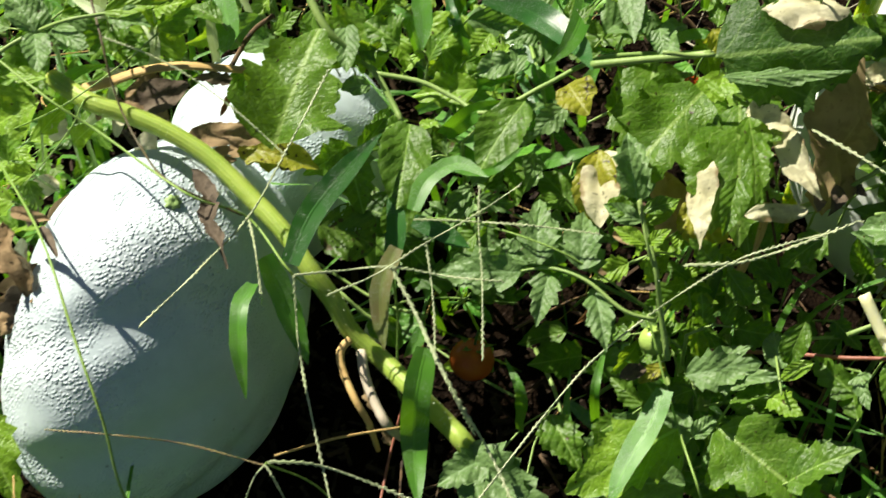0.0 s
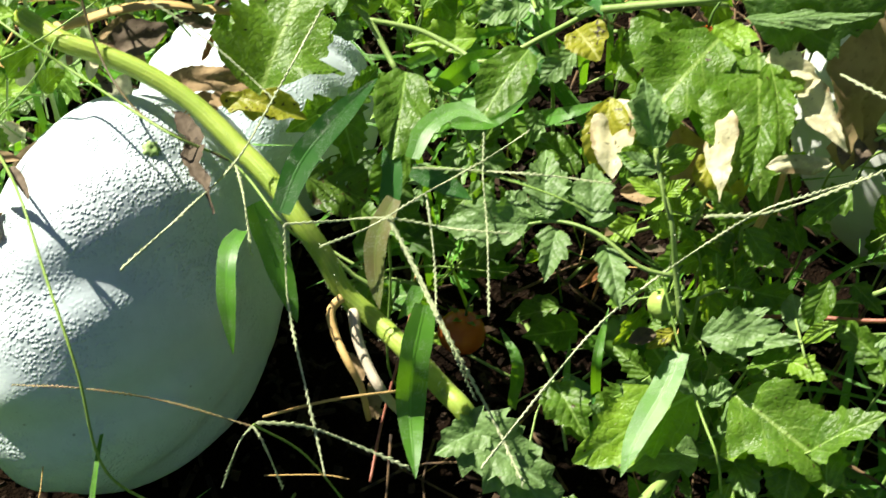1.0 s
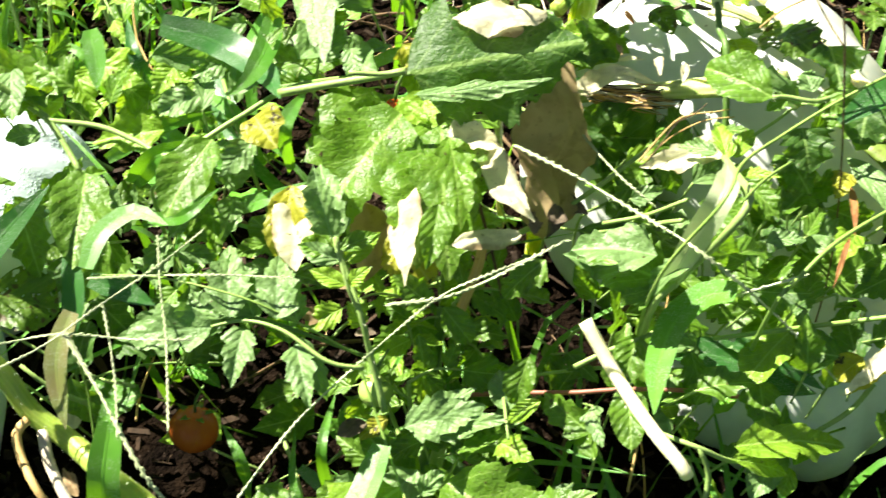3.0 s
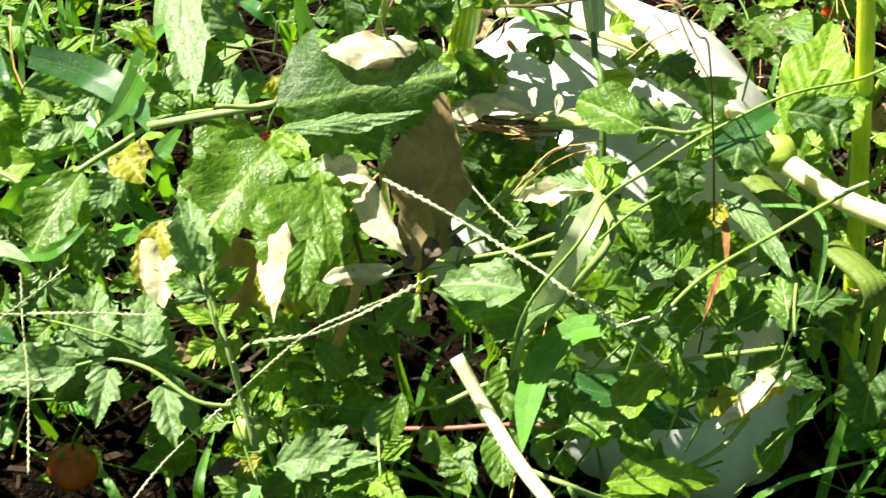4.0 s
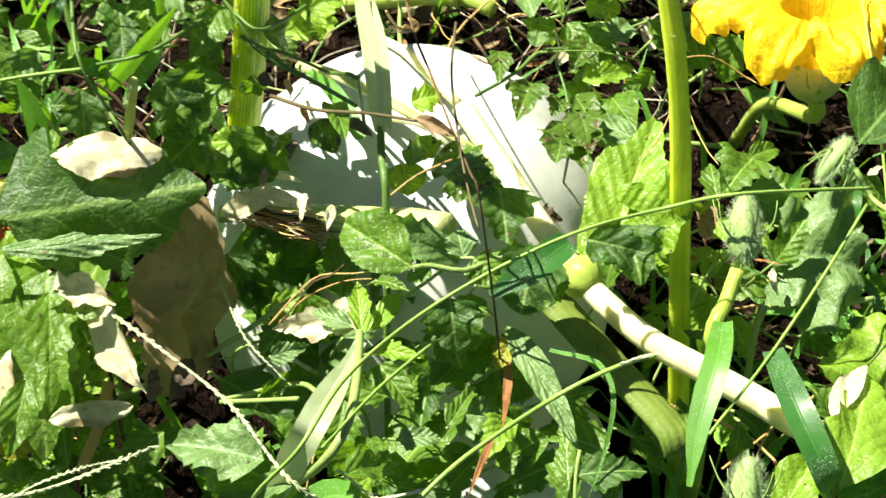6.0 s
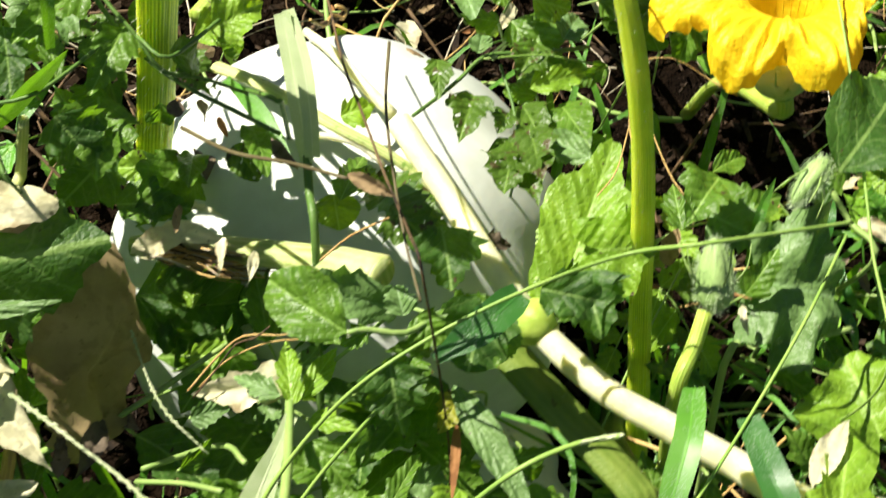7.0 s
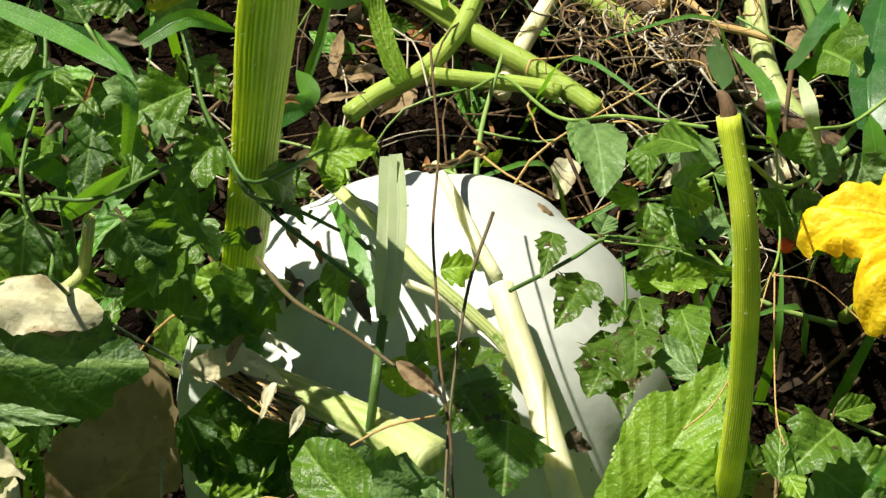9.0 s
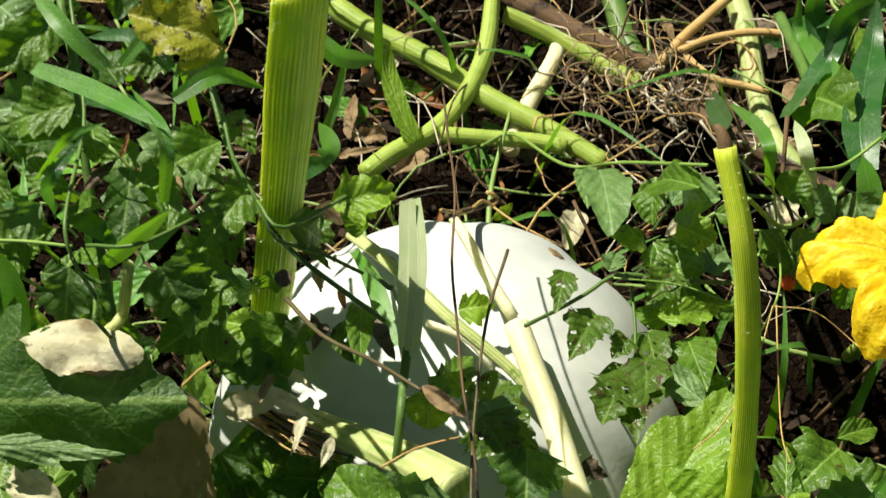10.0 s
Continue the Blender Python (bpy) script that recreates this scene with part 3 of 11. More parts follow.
def compound(parent, points, size, facing, material="tomato", pairs=3, seed=0, kind="tooth", stalk="tstem", radius=0.0016, label=""):
    """A tomato leaf: a stalk with pairs of toothed leaflets and one at its end."""
    rng = np.random.default_rng(seed)
    st = tube(parent, "leaf_stalk", points, radius, radius * 0.55, stalk, 7, seed=seed, label=label)
    path = spline(points, 0.004)
    tan = np.gradient(path, axis=0)
    f = unit(facing)
    d = unit(tan[-1])
    leaf(st, path[-1], path[-1] + (d + f * rng.normal(-0.1, 0.12)) * size, size * rng.uniform(0.55, 0.7), f + rng.normal(0, 0.2, 3), material, kind, 0.32, 0.35, 0.11, seed, "leaflet")
    for k in range(pairs):
        i = int((0.22 + 0.70 * (k + 0.5) / pairs) * (len(path) - 1))
        t = unit(tan[i])
        x = unit(np.cross(t, f))
        big = 0.62 + 0.3 * (k + 1) / pairs
        for sgn in (-1, 1):
            if rng.random() < 0.12:
                continue
            w = unit(x * sgn + t * rng.uniform(0.15, 0.6) + f * rng.normal(-0.1, 0.22))
            ln = size * big * rng.uniform(0.6, 1.0)
            foot = path[i] + w * radius
            leaf(st, foot, foot + w * ln, ln * rng.uniform(0.5, 0.68), f + rng.normal(0, 0.4, 3), material, kind, 0.35, rng.uniform(0, 0.5), 0.11, seed * 31 + k * 2 + (sgn > 0), "leaflet", rows=16, cols=6)
    return st


def globe(name, centre, radii, axis, material, parent=None, ribs=0, rib_depth=0.06, lumps=0.05, lump_size=6.0, hollow=0.12, pinch=0.0, seed=0, rows=72, cols=128, label="", taper=0.0, shear=(0, 0)):
    """A ribbed, lumpy fruit: radii across and along its axis, sunken at the poles; pinch narrows it towards the axis' end."""
    z = unit(axis)
    x = unit(np.cross(z, (0.2, -1.0, 0.35)))
    y = np.cross(z, x)
    verts, faces = [], []
    for i in range(rows + 1):
        th = math.pi * i / rows
        for j in range(cols):
            ph = 2 * math.pi * j / cols
            st, ct = math.sin(th), math.cos(th)
            k = 1 - rib_depth * abs(math.cos(ribs * ph * 0.5)) ** 5 * st**0.7 * 1.6 if ribs else 1.0
            k *= 1 - pinch * (0.5 + 0.5 * ct)
            h = ct * (1 - hollow * math.exp(-((st / 0.35) ** 2)))
            p = np.array((math.cos(ph) * st * k * radii[0], math.sin(ph) * st * k * radii[0], h * radii[1]))
            q = Vector(p) * lump_size * 2 + Vector((seed * 1.7, seed, 0))
            p = p * (1 + lumps * (noise.noise(q) + 0.4 * noise.noise(q * 2.3)))
            q = x * p[0] + y * p[1] + z * p[2]
            q[:2] *= 1 - taper * q[2] / max(radii)
            q[0] += shear[0] * q[1] + shear[1] * q[2]
            verts.append(np.asarray(centre) + q)
    for i in range(rows):
        for j in range(cols):
            k = (j + 1) % cols
            faces.append((i * cols + j, (i + 1) * cols + j, (i + 1) * cols + k, i * cols + k))
    return sheet(name, verts, faces, material, parent, None, label)


def tomato_fruit(x, y, z, r, material, label, up=(0, 0, 1), seed=0):
    root = thing("tomato", x, y, z - r, label, "tomato", "tomatoes on the plants")
    globe("fruit", (x, y, z), (r, r * 0.93), up, material, root, 5, 0.015, 0.02, 20, 0.08, 0, seed, 20, 28)
    top = np.array((x, y, z)) + unit(up) * r * 0.86
    for k in range(5):
        a = k * 1.2566 + seed
        out = unit(np.cross(up, (math.cos(a), math.sin(a), 0.3)))
        leaf(root, top, top + out * r * 0.9 + unit(up) * r * 0.1, r * 0.28, up, "tomato", "lance", 0.2, -0.4, 0.05, seed + k, "sepal", rows=8, cols=4)
    tube(root, "fruit_stalk", [top, top + unit(up) * 0.012, top + unit(up) * 0.022 + np.array((0.006, 0.004, 0))], 0.0012, 0.0010, "tstem", 6)
    return root


def hairy_bud(parent, x, y, z, r, length, axis, seed=0, name="flower_bud", label=""):
    """A closed squash bud: ribbed, bristly, with thin sepals round its tip."""
    c = np.array((x, y, z))
    ax = unit(axis)
    ob = globe(name, c, (r, length * 0.5), ax, "bud", parent, 5, 0.10, 0.03, 30, 0.0, 0.35, seed, 28, 40, label)
    rng = np.random.default_rng(seed)
    hv, hf = [], []
    for k in range(800):
        d = unit(rng.normal(0, 1, 3))
        s = ax * (d @ ax) * length * 0.5 + (d - ax * (d @ ax)) * r * (1 - 0.30 * (0.5 + 0.5 * (d @ ax)))
        foot, tip = c + s * 0.96, c + s + unit(s + ax * 0.003) * rng.uniform(0.0018, 0.0050)
        w = unit(np.cross(s, ax + 0.1)) * 0.00011
        u = unit(np.cross(w, s)) * 0.00011
        o = len(hv)
        hv += [foot + w, foot - w * 0.5 + u, foot - w * 0.5 - u, tip]
        hf += [(o, o + 1, o + 3), (o + 1, o + 2, o + 3), (o + 2, o, o + 3)]
    tagged(sheet("bristles", hv, hf, "down", ob, None, "", False), kind="stuff")
    e1 = unit(np.cross(ax, (0.3, 1, 0.2)))
    e2 = np.cross(ax, e1)
    for k in range(5):
        a = k * 1.2566 + seed * 0.7
        out = e1 * math.cos(a) + e2 * math.sin(a)
        foot = c - ax * length * 0.10 + out * r * 0.85
        mid = foot + out * r * 0.55 + ax * length * 0.22
        tube(ob, "sepal", [foot, mid, mid + ax * length * 0.30 + out * r * rng.uniform(0.1, 0.5)], 0.0007, 0.0003, "tpale", 6, seed=seed + k)
    return ob


LOBES = (2, 56, 100, 190, 285)


def blossom(parent, throat, axis, radius, depth, seed=0):
    """A trumpet of five joined petals whose ruffled lobes fold back."""
    z = unit(axis)
    x = unit(np.cross(z, (0.1, 1.0, 0.2)))
    y = np.cross(z, x)
    rows, cols = 34, 200
    verts, uvs = [], []
    for i in range(rows + 1):
        s = i / rows
        for j in range(cols):
            a = 2 * math.pi * j / cols
            lobe = max(math.exp(-(((math.degrees(a) - b + 180) % 360 - 180) / 25) ** 2) for b in LOBES)
            # tube, flare, then lobes that curve outwards and down
            tubeness = min(1, s / 0.42)
            r = radius * (0.17 + 0.17 * tubeness**1.3)
            h = -depth + depth * tubeness
            if s > 0.42:
                e = (s - 0.42) / 0.58
                reach = 0.34 + 0.48 * lobe**1.2
                r += radius * reach * math.sin(min(1.0, e) * 1.75) / math.sin(1.75) * e**0.25
                h += radius * (0.30 * math.sin(e * 1.9) - (0.04 + 0.50 * lobe) * e**2.4)
                ruff = noise.noise(Vector((math.cos(a) * 4, math.sin(a) * 4, s * 3 + seed)))
                fine = noise.noise(Vector((math.cos(a) * 13, math.sin(a) * 13, s * 5 + seed)))
                h += radius * e * (0.24 * ruff + 0.17 * fine)
                r *= 1 + 0.10 * e * fine
            verts.append(np.asarray(throat) + x * r * math.cos(a) + y * r * math.sin(a) + z * h)
            uvs.append((j / cols, s))
    faces = [(i * cols + j, i * cols + (j + 1) % cols, (i + 1) * cols + (j + 1) % cols, (i + 1) * cols + j) for i in range(rows) for j in range(cols)]
    return sheet("petals", verts, faces, "petal", parent, uvs, "bright yellow ruffled trumpet of joined petals")


def sprig(parent, base, tip, foot, width, facing, material, kind, seed):
    """A small leaf with the bit of stalk that carries it."""
    leaf(parent, base, tip, width, facing, material, kind, seed=seed, rows=16, cols=6)
    tube(parent, "leaf_stalk", [base, foot], 0.0011, 0.0009, "tpale", 5)


# ---------------------------------------------------------------- the bed
def bed():
    """One sheet of soil: fine and cloddy round the plants, coarse out to the horizon."""
    near = np.linspace(-1.0, 2.0, 151)
    far = np.array([2.3, 3, 4.5, 7, 12, 25, 60, 200, 900, 2500])
    xs = np.concatenate([-far[::-1] + 0.8, near, far])
    ys = np.concatenate([-far[::-1] + 0.8, near, far])
    verts = []
    for y in ys:
        for x in xs:
            z = 0.016 * noise.noise(Vector((x * 7, y * 7, 0))) + 0.010 * noise.noise(Vector((x * 23, y * 23, 3))) - 0.012
            verts.append((x, y, z))
    c = len(xs)
    faces = [(j * c + i, j * c + i + 1, (j + 1) * c + i + 1, (j + 1) * c + i) for j in range(len(ys) - 1) for i in range(c - 1)]
    return tagged(sheet("ground", verts, faces, "soil"), "dark crumbly garden soil, blackened further for shade, strewn with bark mulch", "soil", kind="structure")


bed()


HEIGHTS = [(-0.25, 0.62, 0.37), (-0.05, 0.58, 0.35), (-0.04, 0.44, 0.25), (0.0, 0.33, 0.18), (0.15, 0.40, 0.23), (0.19, 0.54, 0.34), (0.30, 0.40, 0.28),
           (0.33, 0.30, 0.24), (0.35, 0.58, 0.42), (0.50, 0.36, 0.29), (0.56, 0.48, 0.35), (0.66, 0.63, 0.32), (0.72, 0.79, 0.20), (0.40, 0.94, 0.14),
           (0.55, 1.10, 0.05), (-0.30, 0.90, 0.38), (0.10, 0.90, 0.36), (0.90, 0.60, 0.28), (0.95, 0.95, 0.20), (-0.50, 0.45, 0.25), (0.30, 0.05, 0.10)]


def canopy_height(x, y):
    """About how high the plants stand over a spot of the bed."""
    over, under = 0.0, 0.0
    for a, b, h in HEIGHTS:
        w = 1 / ((x - a) ** 2 + (y - b) ** 2 + 0.004) ** 1.5
        over, under = over + w * h, under + w
    return over / under


KEEP_CLEAR = [(-0.25, 0.46, 0.185), (-0.14, 0.735, 0.12), (0.478, 0.68, 0.185), (0.515, 0.50, 0.13)]

def pumpkin(centre, radii, axis, material, label, ribs, rib_depth, lumps, lump_size, pinch, seed, stalk=(), taper=0.0, shear=(0, 0), scar=None, corky=False):
    root = thing("pumpkin", centre[0], centre[1], max(0.0, centre[2] - max(radii)), label, "pumpkin", "pumpkins in the bed")
    body = globe("body", centre, radii, axis, material, root, ribs, rib_depth, lumps, lump_size, 0.10, pinch, seed, taper=taper, shear=shear)
    if scar:
        near = min(body.data.vertices, key=lambda v: (v.co - Vector(scar)).length)
        globe("scar", near.co, (0.0075, 0.0012 if corky else 0.0035), near.normal, "dry" if corky else "bud", body, 7, 0.2, 0.25, 60, 0.5, 0, 3, 14, 24, "flat brown corky scar in the rind" if corky else "small green healed scar in the rind")
    if stalk:
        tube(root, "stalk", list(stalk), 0.011, 0.008, "brown", 12, 5, 0.18, seed=seed)
    return root


pumpkin((-0.250, 0.483, 0.165), (0.178, 0.121), (0.97, 0.15, 0.18), "rind_blue", "lumpy blue-grey pumpkin with warty patches on the soil", 9, 0.040, 0.045, 4.5, 0.10, 2, taper=0.18, shear=(0.25, 0.115), scar=(-0.217, 0.492, 0.300))
pumpkin((-0.178, 0.735, 0.098), (0.115, 0.105), (0, 0, 1), "rind_blue", "blue-grey pumpkin half hidden behind leaves", 10, 0.05, 0.03, 4.0, 0.0, 5)
pumpkin((0.475, 0.673, 0.152), (0.163, 0.155), (-0.15, -0.1, 1), "rind_white", "smooth pale grey-white pumpkin under stalks and leaves", 10, 0.020, 0.02, 4.0, 0.0, 7, scar=(0.539, 0.775, 0.260), corky=True)
pumpkin((0.515, 0.500, 0.085), (0.103, 0.093), (0.1, -0.2, 1), "rind_white", "pale grey pumpkin in the shade of the leaves", 10, 0.05, 0.03, 4.0, 0.0, 9)


vine = thing('pumpkin_vine', -0.068, 0.468, 0.0, 'thick bristly green pumpkin vine running over the blue-grey pumpkin', 'vine', '')
tube(vine, 'stem', [(-0.313, 0.588, 0.36), (-0.275, 0.56, 0.359), (-0.243, 0.552, 0.351), (-0.21, 0.54, 0.342), (-0.177, 0.522, 0.33), (-0.144, 0.493, 0.316), (-0.115, 0.464, 0.306), (-0.094, 0.436, 0.295), (-0.076, 0.421, 0.27), (-0.063, 0.407, 0.246), (-0.038, 0.39, 0.23), (-0.012, 0.361, 0.229), (0.01, 0.353, 0.197), (0.029, 0.333, 0.189), (0.056, 0.332, 0.095), (0.066, 0.362, 0.048), (0.071, 0.382, -0.01)], 0.0077, 0.0079, 'vine', seed=11, sides=14, ridges=5, bristles=700, label='ribbed green stem with pale bristles')
tube(vine, 'dry_leafstalk', [(-0.056, 0.396, 0.239), (-0.053, 0.377, 0.231), (-0.043, 0.354, 0.221), (-0.033, 0.341, 0.21), (-0.024, 0.366, 0.144)], 0.0043, 0.0031, 'bone', seed=12)
tube(vine, 'dry_leafstalk', [(-0.063, 0.396, 0.254), (-0.071, 0.388, 0.25), (-0.068, 0.372, 0.242), (-0.057, 0.349, 0.237), (-0.049, 0.341, 0.219), (-0.047, 0.345, 0.17)], 0.0034, 0.0020, 'straw', seed=13)
tube(vine, 'dry_leafstalk', [(-0.297, 0.574, 0.357), (-0.265, 0.582, 0.359), (-0.237, 0.59, 0.363), (-0.204, 0.593, 0.365), (-0.173, 0.598, 0.356), (-0.151, 0.601, 0.349)], 0.0058, 0.0040, 'straw', seed=14, flat=0.5, label='broad straw-coloured dry leafstalk')
withered(vine, (-0.18, 0.49, 0.351), (-0.146, 0.393, 0.349), 0.0150, (0.18, -0.476, 0.861), 'dry_dark', 'lobed', seed=15, crumple=2.1, name='dead_leaf', label='shrivelled brown leaf stuck to the rind')
withered(vine, (-0.316, 0.459, 0.285), (-0.353, 0.415, 0.25), 0.050, (0.321, -0.404, 0.857), 'dry', 'lobed', seed=16, crumple=1.5, name='dead_leaf', label='crumpled grey-brown dead leaf')
withered(vine, (-0.339, 0.463, 0.315), (-0.314, 0.416, 0.285), 0.036, (-0.1, -0.6, 0.8), 'dry', 'lobed', seed=343, crumple=1.5, name='dead_leaf')
withered(vine, (-0.327, 0.435, 0.275), (-0.343, 0.401, 0.245), 0.034, (0.1, -0.7, 0.7), 'dry_dark', 'lobed', seed=344, crumple=1.4, name='dead_leaf')
leaf(vine, (-0.127, 0.529, 0.33), (-0.092, 0.627, 0.367), 0.1037, (0.029, -0.529, 0.848), 'squash', 'lobed', seed=17, rows=34, cols=14)
leaf(vine, (-0.163, 0.561, 0.301), (-0.096, 0.544, 0.289), 0.0409, (0.107, -0.435, 0.894), 'yellow', 'lobed', seed=18)
withered(vine, (-0.2, 0.552, 0.327), (-0.131, 0.551, 0.318), 0.0224, (0.164, -0.531, 0.831), 'dry', 'oval', seed=19, crumple=0.6, name='dead_leaf')
withered(vine, (-0.252, 0.583, 0.33), (-0.204, 0.596, 0.34), 0.0274, (0.215, -0.551, 0.806), 'dry_dark', 'oval', seed=20, crumple=0.6, name='dead_leaf')
# two added leaves that keep the sun off the orange tomato
leaf(vine, (-0.075, 0.567, 0.212), (-0.018, 0.545, 0.196), 0.046, (-0.2, -0.1, 0.97), 'deep', 'lobed', seed=341)
leaf(vine, (-0.045, 0.560, 0.180), (-0.008, 0.520, 0.166), 0.040, (-0.2, -0.1, 0.97), 'deep', 'lobed', seed=342)
leaf(vine, (-0.073, 0.56, 0.298), (-0.058, 0.507, 0.275), 0.0403, (0.058, -0.425, 0.903), 'tomato', 'tooth', seed=21)
leaf(vine, (-0.055, 0.665, 0.332), (-0.097, 0.621, 0.332), 0.0641, (0.063, -0.498, 0.865), 'squash', 'tooth', seed=22)
tube(vine, 'leafstalk', [(-0.105, 0.664, 0.375), (-0.086, 0.636, 0.355), (-0.058, 0.628, 0.326), (-0.048, 0.619, 0.319), (-0.036, 0.599, 0.308), (-0.028, 0.583, 0.303)], 0.0036, 0.0023, 'tpale', seed=23, bristles=60)
leaf(vine, (-0.019, 0.568, 0.315), (-0.027, 0.489, 0.3), 0.0438, (0.151, -0.431, 0.89), 'tomato', 'oval', seed=24)
leaf(vine, (-0.095, 0.497, 0.273), (-0.05, 0.495, 0.247), 0.0493, (0.064, -0.393, 0.917), 'eaten', 'oval', seed=25)
leaf(vine, (-0.016, 0.682, 0.318), (0.017, 0.669, 0.309), 0.0371, (0.002, -0.505, 0.863), 'bright', 'oval', seed=26)

wl = thing('tomato_plant', -0.318, 0.629, 0.0, "tomato plant with bright sunlit leaves at the bed's edge", 'tomato plant', '')
tube(wl, 'stem', [(-0.374, 0.592, 0.369), (-0.345, 0.605, 0.382), (-0.321, 0.615, 0.388), (-0.288, 0.602, 0.411), (-0.259, 0.608, 0.411), (-0.225, 0.615, 0.413)], 0.0023, 0.0013, 'tpale', seed=27)
tube(wl, 'stem', [(-0.377, 0.598, 0.363), (-0.387, 0.532, 0.318), (-0.391, 0.454, 0.265), (-0.364, 0.482, 0.118), (-0.359, 0.502, -0.01)], 0.0023, 0.0023, 'tpale', seed=28)
leaf(wl, (-0.324, 0.611, 0.388), (-0.311, 0.567, 0.388), 0.0238, (0.25, -0.471, 0.846), 'grey', 'oval', seed=29)
leaf(wl, (-0.306, 0.616, 0.39), (-0.274, 0.581, 0.397), 0.0173, (0.231, -0.482, 0.845), 'grey', 'oval', seed=30)
leaf(wl, (-0.324, 0.613, 0.389), (-0.344, 0.643, 0.404), 0.0303, (0.257, -0.488, 0.834), 'grey', 'oval', seed=31)
leaf(wl, (-0.259, 0.609, 0.412), (-0.206, 0.618, 0.413), 0.0174, (0.192, -0.506, 0.841), 'bright', 'lance', seed=32)
leaf(wl, (-0.318, 0.611, 0.363), (-0.366, 0.587, 0.345), 0.0489, (0.131, -0.407, 0.904), 'tomato', 'tooth', seed=33)
leaf(wl, (-0.32, 0.565, 0.356), (-0.37, 0.561, 0.326), 0.0489, (0.263, -0.434, 0.862), 'bright', 'tooth', seed=35)
leaf(wl, (-0.263, 0.629, 0.381), (-0.282, 0.603, 0.363), 0.0316, (0.213, -0.484, 0.849), 'tomato', 'tooth', seed=36)
leaf(wl, (-0.204, 0.632, 0.364), (-0.223, 0.651, 0.379), 0.0321, (0.169, -0.503, 0.848), 'bright', 'tooth', seed=37)
leaf(wl, (-0.249, 0.648, 0.35), (-0.258, 0.627, 0.338), 0.0422, (0.193, -0.485, 0.853), 'tomato', 'tooth', seed=38)
leaf(wl, (-0.359, 0.336, 0.245), (-0.323, 0.279, 0.202), 0.0448, (0.261, -0.249, 0.933), 'bright', 'tooth', seed=39)

gr1 = thing('crabgrass', -0.145, 0.536, 0.0, 'crabgrass with thin seed spikes leaning over the pumpkin', 'grass', 'crabgrass tufts')
tube(gr1, 'culm', [(-0.367, 0.601, 0.385), (-0.3, 0.543, 0.381), (-0.258, 0.522, 0.362), (-0.176, 0.448, 0.374), (-0.139, 0.461, 0.328), (-0.1, 0.412, 0.318), (-0.078, 0.448, 0.225), (-0.078, 0.526, 0.034), (-0.073, 0.546, -0.01)], 0.0010, 0.0010, 'culm', seed=40)
seed_head(gr1, [(-0.19, 0.321, 0.382), (-0.158, 0.375, 0.374), (-0.137, 0.457, 0.335), (-0.111, 0.498, 0.357), (-0.079, 0.575, 0.374)], 0.0024, 'seed', seed=41)
seed_head(gr1, [(-0.135, 0.449, 0.34), (-0.126, 0.417, 0.34), (-0.118, 0.375, 0.33)], 0.0022, 'seed', seed=42)
tube(gr1, 'culm', [(-0.279, 0.64, 0.405), (-0.261, 0.59, 0.401), (-0.254, 0.565, 0.381), (-0.245, 0.544, 0.364), (-0.226, 0.511, 0.358), (-0.192, 0.461, 0.374), (-0.141, 0.454, 0.34)], 0.0011, 0.0008, 'thread', seed=43)
seed_head(gr1, [(-0.262, 0.593, 0.401), (-0.211, 0.578, 0.385), (-0.162, 0.553, 0.362), (-0.115, 0.517, 0.34)], 0.0020, 'seed', seed=44)
tube(gr1, 'culm', [(-0.355, 0.526, 0.34), (-0.277, 0.401, 0.385), (-0.24, 0.32, 0.371), (-0.219, 0.271, 0.338), (-0.212, 0.244, 0.262), (-0.205, 0.302, 0.103), (-0.2, 0.322, -0.01)], 0.0011, 0.0010, 'culm', seed=45)
tube(gr1, 'culm', [(-0.357, 0.549, 0.334), (-0.296, 0.552, 0.364), (-0.245, 0.582, 0.382), (-0.217, 0.601, 0.395)], 0.0007, 0.0007, 'culm', seed=46)
tube(gr1, 'culm', [(-0.328, 0.499, 0.328), (-0.292, 0.533, 0.351), (-0.278, 0.556, 0.366)], 0.0007, 0.0007, 'culm', seed=47)

gr2 = thing('crabgrass', -0.110, 0.498, 0.0, 'crabgrass with drooping pale seed spikes and red-tinged tips', 'grass', 'crabgrass tufts')
tube(gr2, 'culm', [(-0.114, 0.273, 0.274), (-0.089, 0.296, 0.199), (-0.063, 0.301, 0.115), (-0.053, 0.331, 0.052), (-0.048, 0.351, -0.01)], 0.0007, 0.0008, 'culm', seed=48)
seed_head(gr2, [(-0.115, 0.27, 0.277), (-0.169, 0.275, 0.299), (-0.214, 0.265, 0.329), (-0.27, 0.28, 0.312)], 0.0018, 'seed_red', seed=49)
seed_head(gr2, [(-0.111, 0.274, 0.275), (-0.079, 0.278, 0.263), (-0.044, 0.281, 0.232), (-0.012, 0.274, 0.216)], 0.0028, 'seed', seed=50)
seed_head(gr2, [(-0.115, 0.272, 0.273), (-0.124, 0.264, 0.265), (-0.141, 0.256, 0.221)], 0.0018, 'seed', seed=51)
seed_head(gr2, [(-0.114, 0.272, 0.273), (-0.107, 0.263, 0.265), (-0.099, 0.257, 0.218)], 0.0018, 'seed', seed=52)
seed_head(gr2, [(-0.099, 0.409, 0.32), (-0.098, 0.371, 0.277), (-0.081, 0.304, 0.269), (-0.067, 0.252, 0.243)], 0.0024, 'seed', seed=53)
seed_head(gr2, [(-0.099, 0.41, 0.321), (-0.066, 0.42, 0.312), (-0.029, 0.427, 0.307), (0.02, 0.418, 0.305), (0.06, 0.409, 0.31)], 0.0023, 'seed', seed=54)
